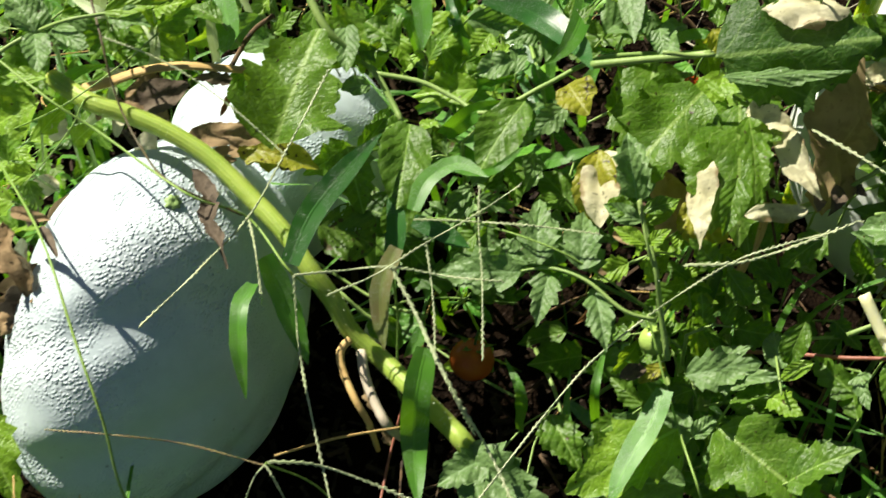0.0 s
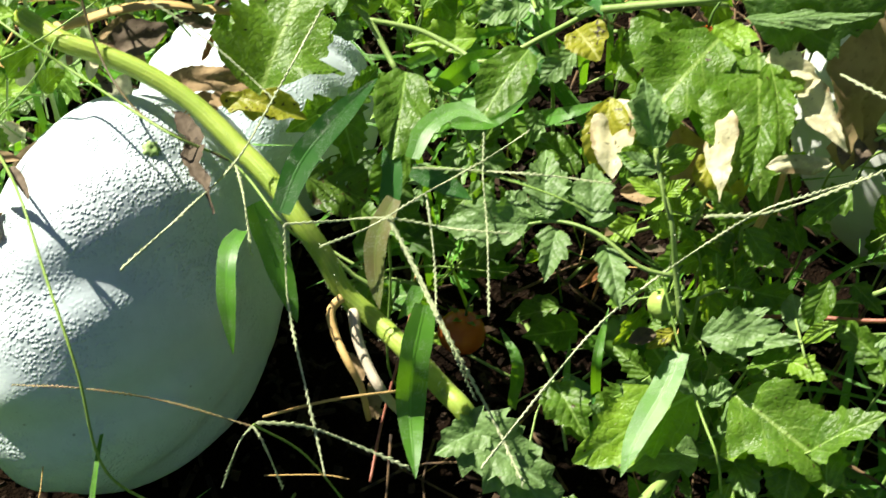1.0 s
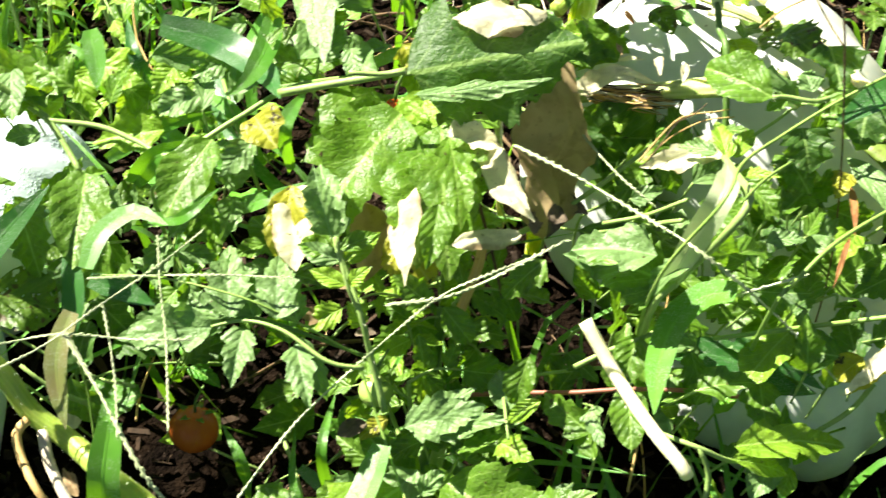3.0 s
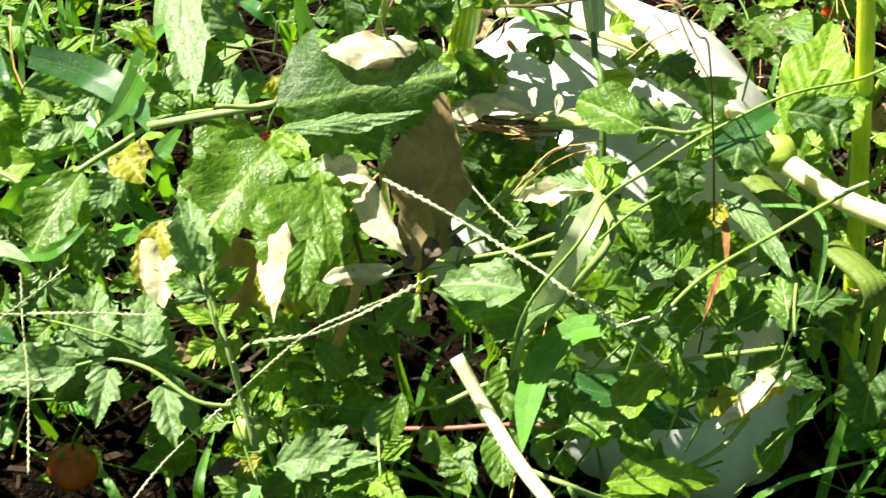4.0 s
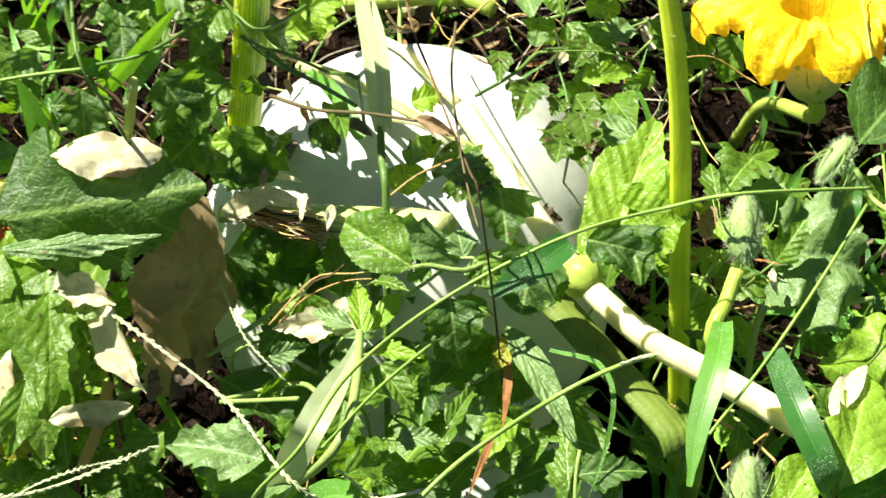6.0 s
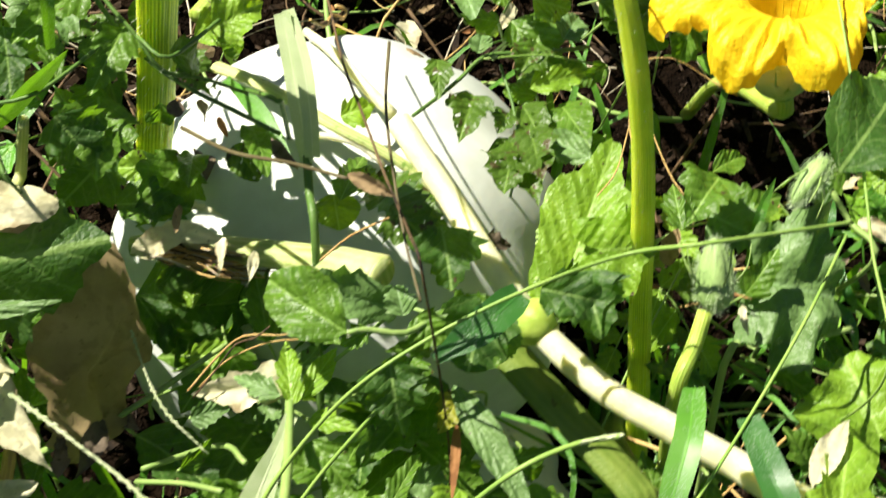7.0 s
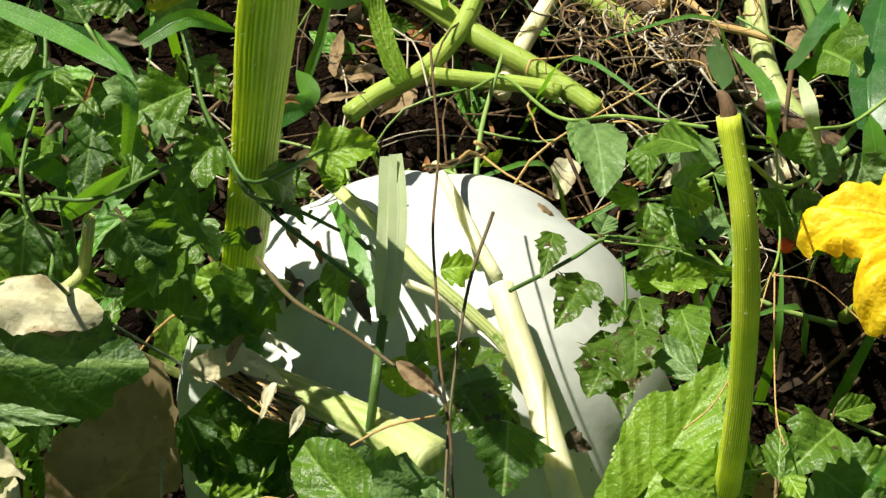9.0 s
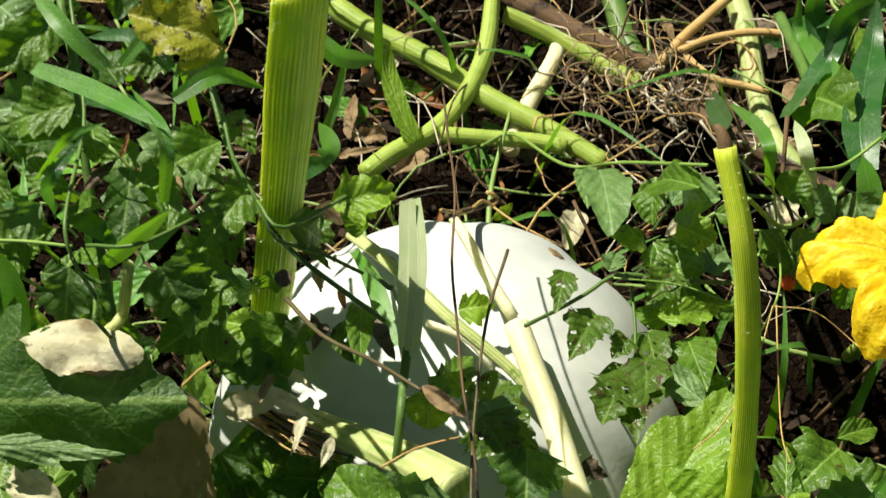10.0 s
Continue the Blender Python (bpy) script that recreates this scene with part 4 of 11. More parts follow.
seed_head(gr2, [(-0.075, 0.404, 0.303), (-0.04, 0.418, 0.308), (-0.002, 0.442, 0.315), (0.042, 0.461, 0.33), (0.074, 0.476, 0.344)], 0.0020, 'seed', seed=55)
seed_head(gr2, [(-0.027, 0.427, 0.307), (-0.004, 0.387, 0.288), (0.023, 0.335, 0.266), (0.046, 0.314, 0.22), (0.068, 0.269, 0.203)], 0.0033, 'seed', seed=56)
seed_head(gr2, [(-0.028, 0.434, 0.3), (-0.007, 0.395, 0.279), (0.015, 0.349, 0.267), (0.034, 0.332, 0.216)], 0.0022, 'seed', seed=57)
seed_head(gr2, [(0, 0.444, 0.313), (0.006, 0.4, 0.294), (0.008, 0.355, 0.282)], 0.0020, 'seed', seed=58)
seed_head(gr2, [(0.042, 0.479, 0.339), (0.041, 0.453, 0.324), (0.044, 0.409, 0.309), (0.045, 0.348, 0.296)], 0.0020, 'seed', seed=59)
seed_head(gr2, [(-0.009, 0.46, 0.324), (0.042, 0.457, 0.323), (0.09, 0.447, 0.328), (0.133, 0.44, 0.327)], 0.0022, 'seed', seed=60)
tube(gr2, 'culm', [(-0.006, 0.465, 0.321), (0.042, 0.457, 0.32), (0.098, 0.436, 0.315), (0.136, 0.425, 0.292), (0.17, 0.421, 0.257)], 0.0008, 0.0008, 'culm', seed=61)
tube(gr2, 'culm', [(-0.109, 0.283, 0.268), (-0.067, 0.311, 0.246), (-0.021, 0.333, 0.225)], 0.0010, 0.0010, 'straw', seed=62)
tube(gr2, 'culm', [(-0.03, 0.441, 0.291), (-0.031, 0.439, 0.225), (-0.038, 0.422, 0.133), (-0.036, 0.491, -0.008), (-0.031, 0.511, -0.01)], 0.0010, 0.0010, 'culm', seed=63)
tube(gr2, 'culm', [(-0.01, 0.43, 0.222), (-0.022, 0.388, 0.201), (-0.037, 0.346, 0.167), (-0.044, 0.294, 0.164)], 0.0011, 0.0011, 'red', seed=64)
blade(gr2, [(-0.103, 0.42, 0.322), (-0.09, 0.455, 0.335), (-0.068, 0.49, 0.341), (-0.038, 0.537, 0.339)], 0.0218, (0.241, -0.537, 0.808), 'blade_dark', seed=65)
blade(gr2, [(-0.01, 0.467, 0.326), (-0, 0.49, 0.334), (0.024, 0.504, 0.338), (0.049, 0.487, 0.34)], 0.0170, (0, -0.153, 0.988), 'blade', seed=66)
blade(gr2, [(-0.125, 0.388, 0.34), (-0.13, 0.364, 0.347), (-0.13, 0.336, 0.336), (-0.127, 0.309, 0.305)], 0.0149, (-0.072, -0.421, 0.904), 'blade', seed=67)
blade(gr2, [(-0.122, 0.423, 0.328), (-0.109, 0.402, 0.297), (-0.093, 0.368, 0.261)], 0.0215, (0.351, -0.437, 0.828), 'blade', seed=68)
blade(gr2, [(-0.001, 0.377, 0.269), (-0.009, 0.347, 0.247), (-0.013, 0.324, 0.211), (-0.008, 0.275, 0.2)], 0.0245, (0.256, -0.346, 0.903), 'blade', seed=69)
blade(gr2, [(-0.024, 0.448, 0.304), (-0.036, 0.425, 0.289), (-0.038, 0.406, 0.272), (-0.035, 0.384, 0.255)], 0.0181, (-0.104, -0.441, 0.891), 'blade_red', seed=70)
blade(gr2, [(-0.009, 0.416, 0.241), (-0.012, 0.407, 0.235), (-0.024, 0.399, 0.223)], 0.0126, (0.024, -0.429, 0.903), 'blade', seed=71)
blade(gr2, [(-0.032, 0.452, 0.277), (-0.027, 0.478, 0.294), (-0.032, 0.509, 0.307)], 0.0174, (0.039, -0.513, 0.857), 'blade_dark', seed=72)
blade(gr2, [(-0.012, 0.471, 0.309), (0.01, 0.463, 0.304), (0.033, 0.451, 0.298)], 0.0162, (0.001, -0.509, 0.861), 'blade_dark', seed=73)

gr3 = thing('crabgrass', 0.177, 0.506, 0.0, 'long crabgrass stalk arching across the tomato leaves', 'grass', 'crabgrass tufts')
seed_head(gr3, [(0.039, 0.27, 0.223), (0.087, 0.324, 0.249), (0.126, 0.37, 0.258), (0.175, 0.405, 0.274), (0.229, 0.409, 0.328), (0.268, 0.413, 0.345), (0.3, 0.401, 0.375)], 0.0022, 'seed', seed=74)
tube(gr3, 'culm', [(0.17, 0.411, 0.262), (0.183, 0.367, 0.229), (0.195, 0.321, 0.215), (0.206, 0.283, 0.204), (0.222, 0.307, 0.085), (0.232, 0.337, 0.048), (0.237, 0.357, -0.01)], 0.0009, 0.0010, 'culm', seed=75)
blade(gr3, [(0.182, 0.358, 0.235), (0.168, 0.329, 0.227), (0.15, 0.3, 0.219), (0.136, 0.27, 0.21)], 0.0229, (-0.415, -0.291, 0.862), 'blade', seed=76)

gr4 = thing('grass_clump', 0.086, 0.757, 0.0, 'broad-leaved grass with arching dark blades', 'grass', 'broad grass clumps')
blade(gr4, [(0.043, 0.662, 0.369), (0.084, 0.655, 0.352), (0.117, 0.618, 0.354), (0.131, 0.578, 0.362)], 0.0264, (0.059, -0.43, 0.901), 'blade_dark', seed=77)
blade(gr4, [(0.127, 0.678, 0.353), (0.121, 0.632, 0.363), (0.108, 0.595, 0.368), (0.093, 0.582, 0.366)], 0.0192, (0.294, -0.61, 0.736), 'blade', seed=78)
blade(gr4, [(-0.171, 0.648, 0.393), (-0.164, 0.613, 0.38), (-0.171, 0.597, 0.371)], 0.0227, (-0.076, -0.636, 0.768), 'blade', seed=79)
blade(gr4, [(-0.011, 0.668, 0.366), (-0.008, 0.647, 0.353), (-0.009, 0.627, 0.341)], 0.0180, (0.013, -0.65, 0.76), 'blade', seed=80)
blade(gr4, [(0.055, 0.712, 0.29), (0.079, 0.658, 0.287), (0.1, 0.609, 0.281)], 0.0145, (-0.075, -0.617, 0.784), 'blade_dark', seed=81)
tube(gr4, 'culm', [(0.076, 0.683, 0.303), (0.088, 0.625, 0.3), (0.097, 0.608, 0.24), (0.101, 0.711, -0.022), (0.106, 0.731, -0.01)], 0.0016, 0.0016, 'culm', seed=82)
tube(gr4, 'culm', [(-0.134, 0.652, 0.362), (-0.153, 0.639, 0.355), (-0.17, 0.604, 0.345)], 0.0021, 0.0020, 'brown', seed=83)

tm = thing('tomato_plant', 0.160, 0.542, 0.0, 'sprawling tomato plant with toothed green leaves and thin stems', 'tomato plant', '')
tube(tm, 'stem', [(-0.052, 0.622, 0.321), (-0.012, 0.614, 0.317), (0.017, 0.598, 0.313), (0.045, 0.579, 0.314), (0.093, 0.599, 0.325), (0.14, 0.622, 0.331), (0.207, 0.63, 0.326), (0.238, 0.654, 0.302)], 0.0022, 0.0021, 'tpale', seed=84)
tube(tm, 'stem', [(0.175, 0.443, 0.226), (0.183, 0.446, 0.162), (0.201, 0.397, 0.115), (0.203, 0.47, -0.032), (0.208, 0.49, -0.01)], 0.0019, 0.0020, 'tpale', seed=85)
tube(tm, 'leaf_stalk', [(0.174, 0.438, 0.231), (0.134, 0.439, 0.264), (0.1, 0.444, 0.282), (0.076, 0.446, 0.281)], 0.0015, 0.0015, 'tstem', seed=86)
leaf(tm, (0.078, 0.44, 0.286), (0.008, 0.437, 0.286), 0.0388, (-0.019, -0.212, 0.977), 'grey', 'lobed', seed=87)
leaf(tm, (0.1, 0.443, 0.285), (0.088, 0.479, 0.315), 0.0277, (-0.069, -0.39, 0.918), 'grey', 'tooth', seed=88)
leaf(tm, (0.13, 0.445, 0.272), (0.121, 0.474, 0.308), 0.0277, (-0.094, -0.382, 0.919), 'grey', 'tooth', seed=89)
leaf(tm, (0.13, 0.442, 0.257), (0.142, 0.42, 0.205), 0.0205, (-0.1, -0.339, 0.936), 'grey', 'tooth', seed=91)
leaf(tm, (0.1, 0.442, 0.286), (0.072, 0.45, 0.289), 0.0126, (-0.062, -0.375, 0.925), 'grey', 'oval', seed=92)
tube(tm, 'leaf_stalk', [(0.162, 0.466, 0.341), (0.166, 0.449, 0.331), (0.17, 0.432, 0.318), (0.178, 0.422, 0.288), (0.178, 0.42, 0.259)], 0.0012, 0.0013, 'tpale', seed=93)
leaf(tm, (0.162, 0.459, 0.345), (0.155, 0.49, 0.383), 0.0260, (-0.126, -0.423, 0.897), 'grey', 'tooth', seed=94)
leaf(tm, (0.167, 0.455, 0.334), (0.194, 0.461, 0.34), 0.0139, (-0.143, -0.398, 0.906), 'tomato', 'lance', seed=95)
leaf(tm, (0.161, 0.459, 0.325), (0.14, 0.467, 0.332), 0.0165, (-0.118, -0.4, 0.909), 'tomato', 'oval', seed=96)
leaf(tm, (0.17, 0.436, 0.318), (0.187, 0.44, 0.331), 0.0122, (-0.14, -0.381, 0.914), 'bright', 'lance', seed=97)
leaf(tm, (0.168, 0.438, 0.316), (0.144, 0.45, 0.322), 0.0139, (-0.121, -0.384, 0.915), 'bright', 'lance', seed=98)
leaf(tm, (0.175, 0.425, 0.285), (0.168, 0.431, 0.307), 0.0148, (-0.133, -0.363, 0.922), 'bright', 'tooth', seed=99)
leaf(tm, (0.135, 0.515, 0.339), (0.129, 0.472, 0.302), 0.0353, (-0.223, -0.403, 0.888), 'yellow', 'oval', seed=100)
leaf(tm, (0.076, 0.581, 0.325), (0.04, 0.524, 0.306), 0.0401, (-0.165, -0.439, 0.883), 'tomato', 'oval', seed=101)
leaf(tm, (0.035, 0.614, 0.306), (-0.022, 0.615, 0.299), 0.0364, (-0.002, -0.474, 0.881), 'bright', 'lobed', seed=102)
leaf(tm, (0.11, 0.558, 0.344), (0.083, 0.542, 0.326), 0.0257, (-0.081, -0.666, 0.742), 'grey', 'tooth', seed=103)
leaf(tm, (0.111, 0.571, 0.354), (0.127, 0.536, 0.357), 0.0340, (-0.091, -0.464, 0.881), 'yellow', 'oval', seed=104)
leaf(tm, (0.067, 0.617, 0.336), (0.037, 0.604, 0.335), 0.0243, (-0.037, -0.486, 0.873), 'grey', 'oval', seed=105)
leaf(tm, (0.047, 0.651, 0.335), (0.032, 0.633, 0.327), 0.0270, (-0.027, -0.498, 0.867), 'bright', 'tooth', seed=106)
leaf(tm, (-0.031, 0.648, 0.327), (-0.06, 0.666, 0.338), 0.0410, (0.038, -0.506, 0.862), 'tomato', 'tooth', seed=107)
leaf(tm, (-0.053, 0.602, 0.328), (-0.075, 0.589, 0.336), 0.0179, (0.056, -0.477, 0.877), 'grey', 'oval', seed=108)
leaf(tm, (0.093, 0.622, 0.329), (0.114, 0.657, 0.326), 0.0269, (-0.078, -0.493, 0.866), 'grey', 'oval', seed=109)
leaf(tm, (0.142, 0.646, 0.336), (0.179, 0.693, 0.317), 0.0409, (-0.12, -0.501, 0.857), 'grey', 'tooth', seed=110)
leaf(tm, (0.186, 0.649, 0.335), (0.199, 0.599, 0.353), 0.0242, (-0.148, -0.486, 0.861), 'grey', 'oval', seed=111)
leaf(tm, (0.184, 0.629, 0.318), (0.168, 0.515, 0.28), 0.0749, (-0.199, -0.491, 0.848), 'squash', 'lobed', seed=112)
leaf(tm, (0.197, 0.606, 0.294), (0.179, 0.544, 0.28), 0.0355, (-0.142, -0.437, 0.888), 'bright', 'lobed', seed=113)
leaf(tm, (0.216, 0.585, 0.344), (0.23, 0.554, 0.311), 0.0303, (-0.173, -0.449, 0.877), 'bright', 'lance', seed=114)
leaf(tm, (0.277, 0.646, 0.258), (0.238, 0.507, 0.289), 0.0534, (-0.258, -0.471, 0.844), 'squash', 'lobed', seed=115)
leaf(tm, (0.206, 0.484, 0.313), (0.226, 0.45, 0.293), 0.0418, (-0.168, -0.384, 0.908), 'yellow', 'oval', seed=116)
leaf(tm, (0.247, 0.52, 0.302), (0.249, 0.441, 0.29), 0.0261, (-0.192, -0.384, 0.903), 'tomato', 'lance', seed=117)
leaf(tm, (0.223, 0.43, 0.297), (0.201, 0.439, 0.321), 0.0246, (-0.167, -0.368, 0.915), 'tomato', 'tooth', seed=118)
leaf(tm, (0.233, 0.442, 0.275), (0.251, 0.424, 0.254), 0.0209, (-0.185, -0.344, 0.92), 'tomato', 'oval', seed=119)

sq = thing('squash_plant', 0.303, 0.772, 0.0, 'squash plant with one large dark leaf and withered brown leaves', 'squash plant', '')
leaf(sq, (0.224, 0.555, 0.396), (0.348, 0.563, 0.404), 0.104, (0.30, -0.60, 0.74), 'deep', 'lobed', seed=120, fold=-0.34, curl=0.10, rows=44, cols=16, ripple=0.07, label='large leaf with shade put into its dark green, and a pale torn rim')
leaf(sq, (0.227, 0.53, 0.4), (0.322, 0.529, 0.404), 0.017, (-0.60, -0.25, 0.76), 'grey', 'lobed', seed=121, fold=-0.25, curl=-0.1, rows=36, cols=10, label="pale underside of the leaf's turned-down rim")
withered(sq, (0.259, 0.581, 0.42), (0.324, 0.58, 0.418), 0.032, (-0.40, 0.05, 0.91), 'dry_pale', 'oval', seed=122, crumple=0.16, fold=-0.35, label='bleached dry leaf curled over the dark one', name='dead_leaf')
withered(sq, (0.334, 0.583, 0.372), (0.311, 0.491, 0.285), 0.072, (0.62, -0.72, 0.30), 'dry_brown', 'oval', seed=123, crumple=0.45, fold=-0.25, curl=0.20, label='large withered brown leaf', name='dead_leaf')
withered(sq, (0.246, 0.54, 0.352), (0.288, 0.518, 0.35), 0.024, (-0.4, -0.3, 0.87), 'dry_pale', 'lobed', seed=124, crumple=0.75, name='dead_leaf', label='bleached papery torn leaf')
withered(sq, (0.271, 0.528, 0.347), (0.302, 0.466, 0.328), 0.025, (-0.4, -0.45, 0.8), 'dry_pale', 'lance', seed=125, crumple=0.6, name='dead_leaf', label='cream strip of dead leaf along the brown one')
withered(sq, (0.244, 0.458, 0.325), (0.294, 0.464, 0.32), 0.018, (-0.3, -0.4, 0.86), 'dry_pale', 'oval', seed=126, crumple=0.8, name='dead_leaf')
withered(sq, (0.216, 0.51, 0.338), (0.212, 0.431, 0.318), 0.026, (-0.3, -0.4, 0.86), 'dry_pale', 'lance', seed=127, crumple=0.85, name='dead_leaf', label='yellowed torn leaf with pale edges')
leaf(sq, (0.237, 0.592, 0.339), (0.212, 0.527, 0.318), 0.0432, (-0.002, -0.491, 0.871), 'bright', 'lobed', seed=127)
leaf(sq, (0.212, 0.604, 0.33), (0.16, 0.532, 0.321), 0.0513, (0.033, -0.494, 0.869), 'squash', 'lobed', seed=128)
tube(sq, 'stem', [(0.233, 0.491, 0.21), (0.223, 0.477, 0.167), (0.211, 0.451, 0.125), (0.206, 0.399, 0.125), (0.208, 0.47, -0.023), (0.213, 0.49, -0.01)], 0.0044, 0.0048, 'tstem', seed=129, ridges=5)
tube(sq, 'stem', [(0.269, 0.51, 0.273), (0.262, 0.486, 0.264), (0.246, 0.465, 0.24)], 0.0039, 0.0039, 'straw', seed=130)
tomato_fruit(0.178, 0.428, 0.201, 0.0130, 'tomato_green', 'small unripe green tomato on the plant', (0.2, 0.3, 0.9), 131)
tomato_fruit(0.159, 0.495, 0.065, 0.0220, 'tomato_shaded', 'larger green tomato with deep shade put into its skin colour', (0.2, 0.3, 0.9), 132)
tomato_fruit(0.019, 0.495, 0.075, 0.0210, 'tomato_orange', 'orange tomato deep in the shade', (0.2, 0.3, 0.9), 133)
tomato_fruit(0.212, 0.589, 0.330, 0.0083, 'tomato_red', 'ripe red tomato peeping between leaves', (0.2, 0.3, 0.9), 134)
tomato_fruit(0.421, 0.579, 0.285, 0.0150, 'tomato_shaded', 'small unripe green tomato in the shade of a stalk', (0.2, 0.3, 0.9), 137)
tomato_fruit(0.701, 0.791, 0.216, 0.0058, 'tomato_red', 'small ripe red tomato hanging behind the blossom', (0.2, 0.3, 0.9), 135)
tomato_fruit(0.712, 0.815, 0.200, 0.0046, 'tomato_red', 'tiny ripe red tomato behind the blossom', (0.2, 0.3, 0.9), 136)

tl = thing('tomato_plant', 0.167, 0.359, 0.0, 'low tomato plant with sunlit toothed leaves', 'tomato plant', '')
tube(tl, 'stem', [(0.226, 0.426, 0.162), (0.216, 0.394, 0.145), (0.192, 0.347, 0.115), (0.163, 0.303, 0.125), (0.128, 0.275, 0.116), (0.097, 0.253, 0.101), (0.107, 0.283, 0.045), (0.112, 0.303, -0.01)], 0.0054, 0.0053, 'tpale', seed=137)
leaf(tl, (0.04, 0.323, 0.194), (0.098, 0.261, 0.141), 0.0530, (-0.045, -0.229, 0.972), 'grey', 'tooth', seed=138)
leaf(tl, (0.042, 0.324, 0.192), (0.004, 0.3, 0.191), 0.0353, (-0.07, -0.307, 0.949), 'grey', 'tooth', seed=139)
leaf(tl, (0.016, 0.283, 0.149), (0.036, 0.255, 0.117), 0.0361, (-0.069, -0.253, 0.965), 'tomato', 'tooth', seed=140)
leaf(tl, (0.086, 0.369, 0.181), (0.116, 0.333, 0.158), 0.0321, (-0.137, -0.318, 0.938), 'tomato', 'tooth', seed=141)
leaf(tl, (0.198, 0.315, 0.165), (0.107, 0.301, 0.178), 0.0475, (-0.161, -0.13, 0.978), 'grey', 'tooth', seed=142)
leaf(tl, (0.187, 0.344, 0.159), (0.142, 0.371, 0.18), 0.0440, (-0.288, -0.198, 0.937), 'grey', 'tooth', seed=143)
leaf(tl, (0.203, 0.367, 0.185), (0.169, 0.338, 0.168), 0.0397, (-0.206, -0.312, 0.927), 'grey', 'tooth', seed=144)
leaf(tl, (0.215, 0.388, 0.211), (0.252, 0.395, 0.239), 0.0235, (-0.215, -0.091, 0.972), 'grey', 'lobed', seed=145)
leaf(tl, (0.217, 0.389, 0.196), (0.275, 0.372, 0.232), 0.0236, (-0.257, -0.337, 0.906), 'grey', 'lobed', seed=146)
leaf(tl, (0.204, 0.342, 0.191), (0.222, 0.353, 0.202), 0.0157, (-0.23, -0.314, 0.921), 'grey', 'oval', seed=147)
leaf(tl, (0.212, 0.309, 0.175), (0.254, 0.318, 0.19), 0.0234, (-0.242, -0.283, 0.928), 'bright', 'tooth', seed=148)
leaf(tl, (0.273, 0.33, 0.187), (0.256, 0.272, 0.149), 0.0509, (-0.197, -0.216, 0.956), 'squash', 'lobed', seed=149)
leaf(tl, (0.22, 0.296, 0.158), (0.201, 0.251, 0.126), 0.0199, (-0.219, -0.243, 0.945), 'bright', 'lance', seed=150)
leaf(tl, (0.262, 0.358, 0.225), (0.285, 0.336, 0.232), 0.0229, (-0.281, -0.318, 0.906), 'bright', 'tooth', seed=151)
leaf(tl, (0.273, 0.382, 0.226), (0.269, 0.413, 0.233), 0.0215, (-0.277, -0.35, 0.895), 'grey', 'oval', seed=152)
withered(tl, (0.17, 0.398, 0.205), (0.149, 0.388, 0.206), 0.0139, (-0.226, -0.426, 0.876), 'dry_dark', 'oval', seed=153, crumple=0.4, name='dead_leaf')
withered(tl, (0.238, 0.308, 0.183), (0.257, 0.301, 0.188), 0.0155, (-0.306, -0.332, 0.892), 'dry', 'oval', seed=154, crumple=0.5, name='dead_leaf')
leaf(tl, (0.185, 0.405, 0.197), (0.163, 0.392, 0.194), 0.0144, (-0.198, -0.351, 0.915), 'yellow', 'oval', seed=156)

mr = thing('tomato_plant', 0.398, 0.518, 0.0, 'tomato plant sprawling over the pale pumpkin', 'tomato plant', '')
tube(mr, 'stem', [(0.327, 0.395, 0.306), (0.345, 0.359, 0.285), (0.36, 0.312, 0.292), (0.373, 0.287, 0.29), (0.377, 0.282, 0.283)], 0.0047, 0.0047, 'pale', seed=157, bristles=90, hair=0.0018, label='bleached broken stalk')
tube(mr, 'stem', [(0.361, 0.316, 0.286), (0.387, 0.298, 0.289), (0.414, 0.299, 0.266), (0.453, 0.32, 0.243), (0.501, 0.344, 0.239), (0.52, 0.354, 0.257)], 0.0018, 0.0019, 'tpale', seed=158)
tube(mr, 'stem', [(0.387, 0.298, 0.289), (0.393, 0.289, 0.27), (0.389, 0.276, 0.238), (0.403, 0.301, 0.157), (0.416, 0.349, 0.071), (0.421, 0.369, -0.01)], 0.0018, 0.0020, 'tpale', seed=159)
leaf(mr, (0.378, 0.414, 0.309), (0.316, 0.421, 0.347), 0.0360, (-0.1, -0.294, 0.95), 'grey', 'tooth', seed=160)
leaf(mr, (0.364, 0.399, 0.278), (0.351, 0.369, 0.265), 0.0254, (-0.124, -0.345, 0.93), 'tomato', 'oval', seed=161)
leaf(mr, (0.353, 0.362, 0.267), (0.348, 0.319, 0.259), 0.0265, (-0.116, -0.311, 0.943), 'tomato', 'oval', seed=162)
leaf(mr, (0.289, 0.397, 0.269), (0.275, 0.377, 0.242), 0.0220, (-0.052, -0.345, 0.937), 'tomato', 'oval', seed=163)
leaf(mr, (0.293, 0.368, 0.255), (0.27, 0.368, 0.235), 0.0131, (-0.05, -0.327, 0.944), 'bright', 'oval', seed=164)
leaf(mr, (0.413, 0.304, 0.276), (0.499, 0.328, 0.222), 0.0352, (-0.183, -0.176, 0.967), 'bright', 'lobed', seed=165)
leaf(mr, (0.408, 0.294, 0.278), (0.45, 0.301, 0.239), 0.0172, (-0.186, -0.27, 0.945), 'bright', 'lance', seed=166)
leaf(mr, (0.456, 0.309, 0.233), (0.448, 0.295, 0.221), 0.0141, (-0.2, -0.255, 0.946), 'bright', 'oval', seed=167)
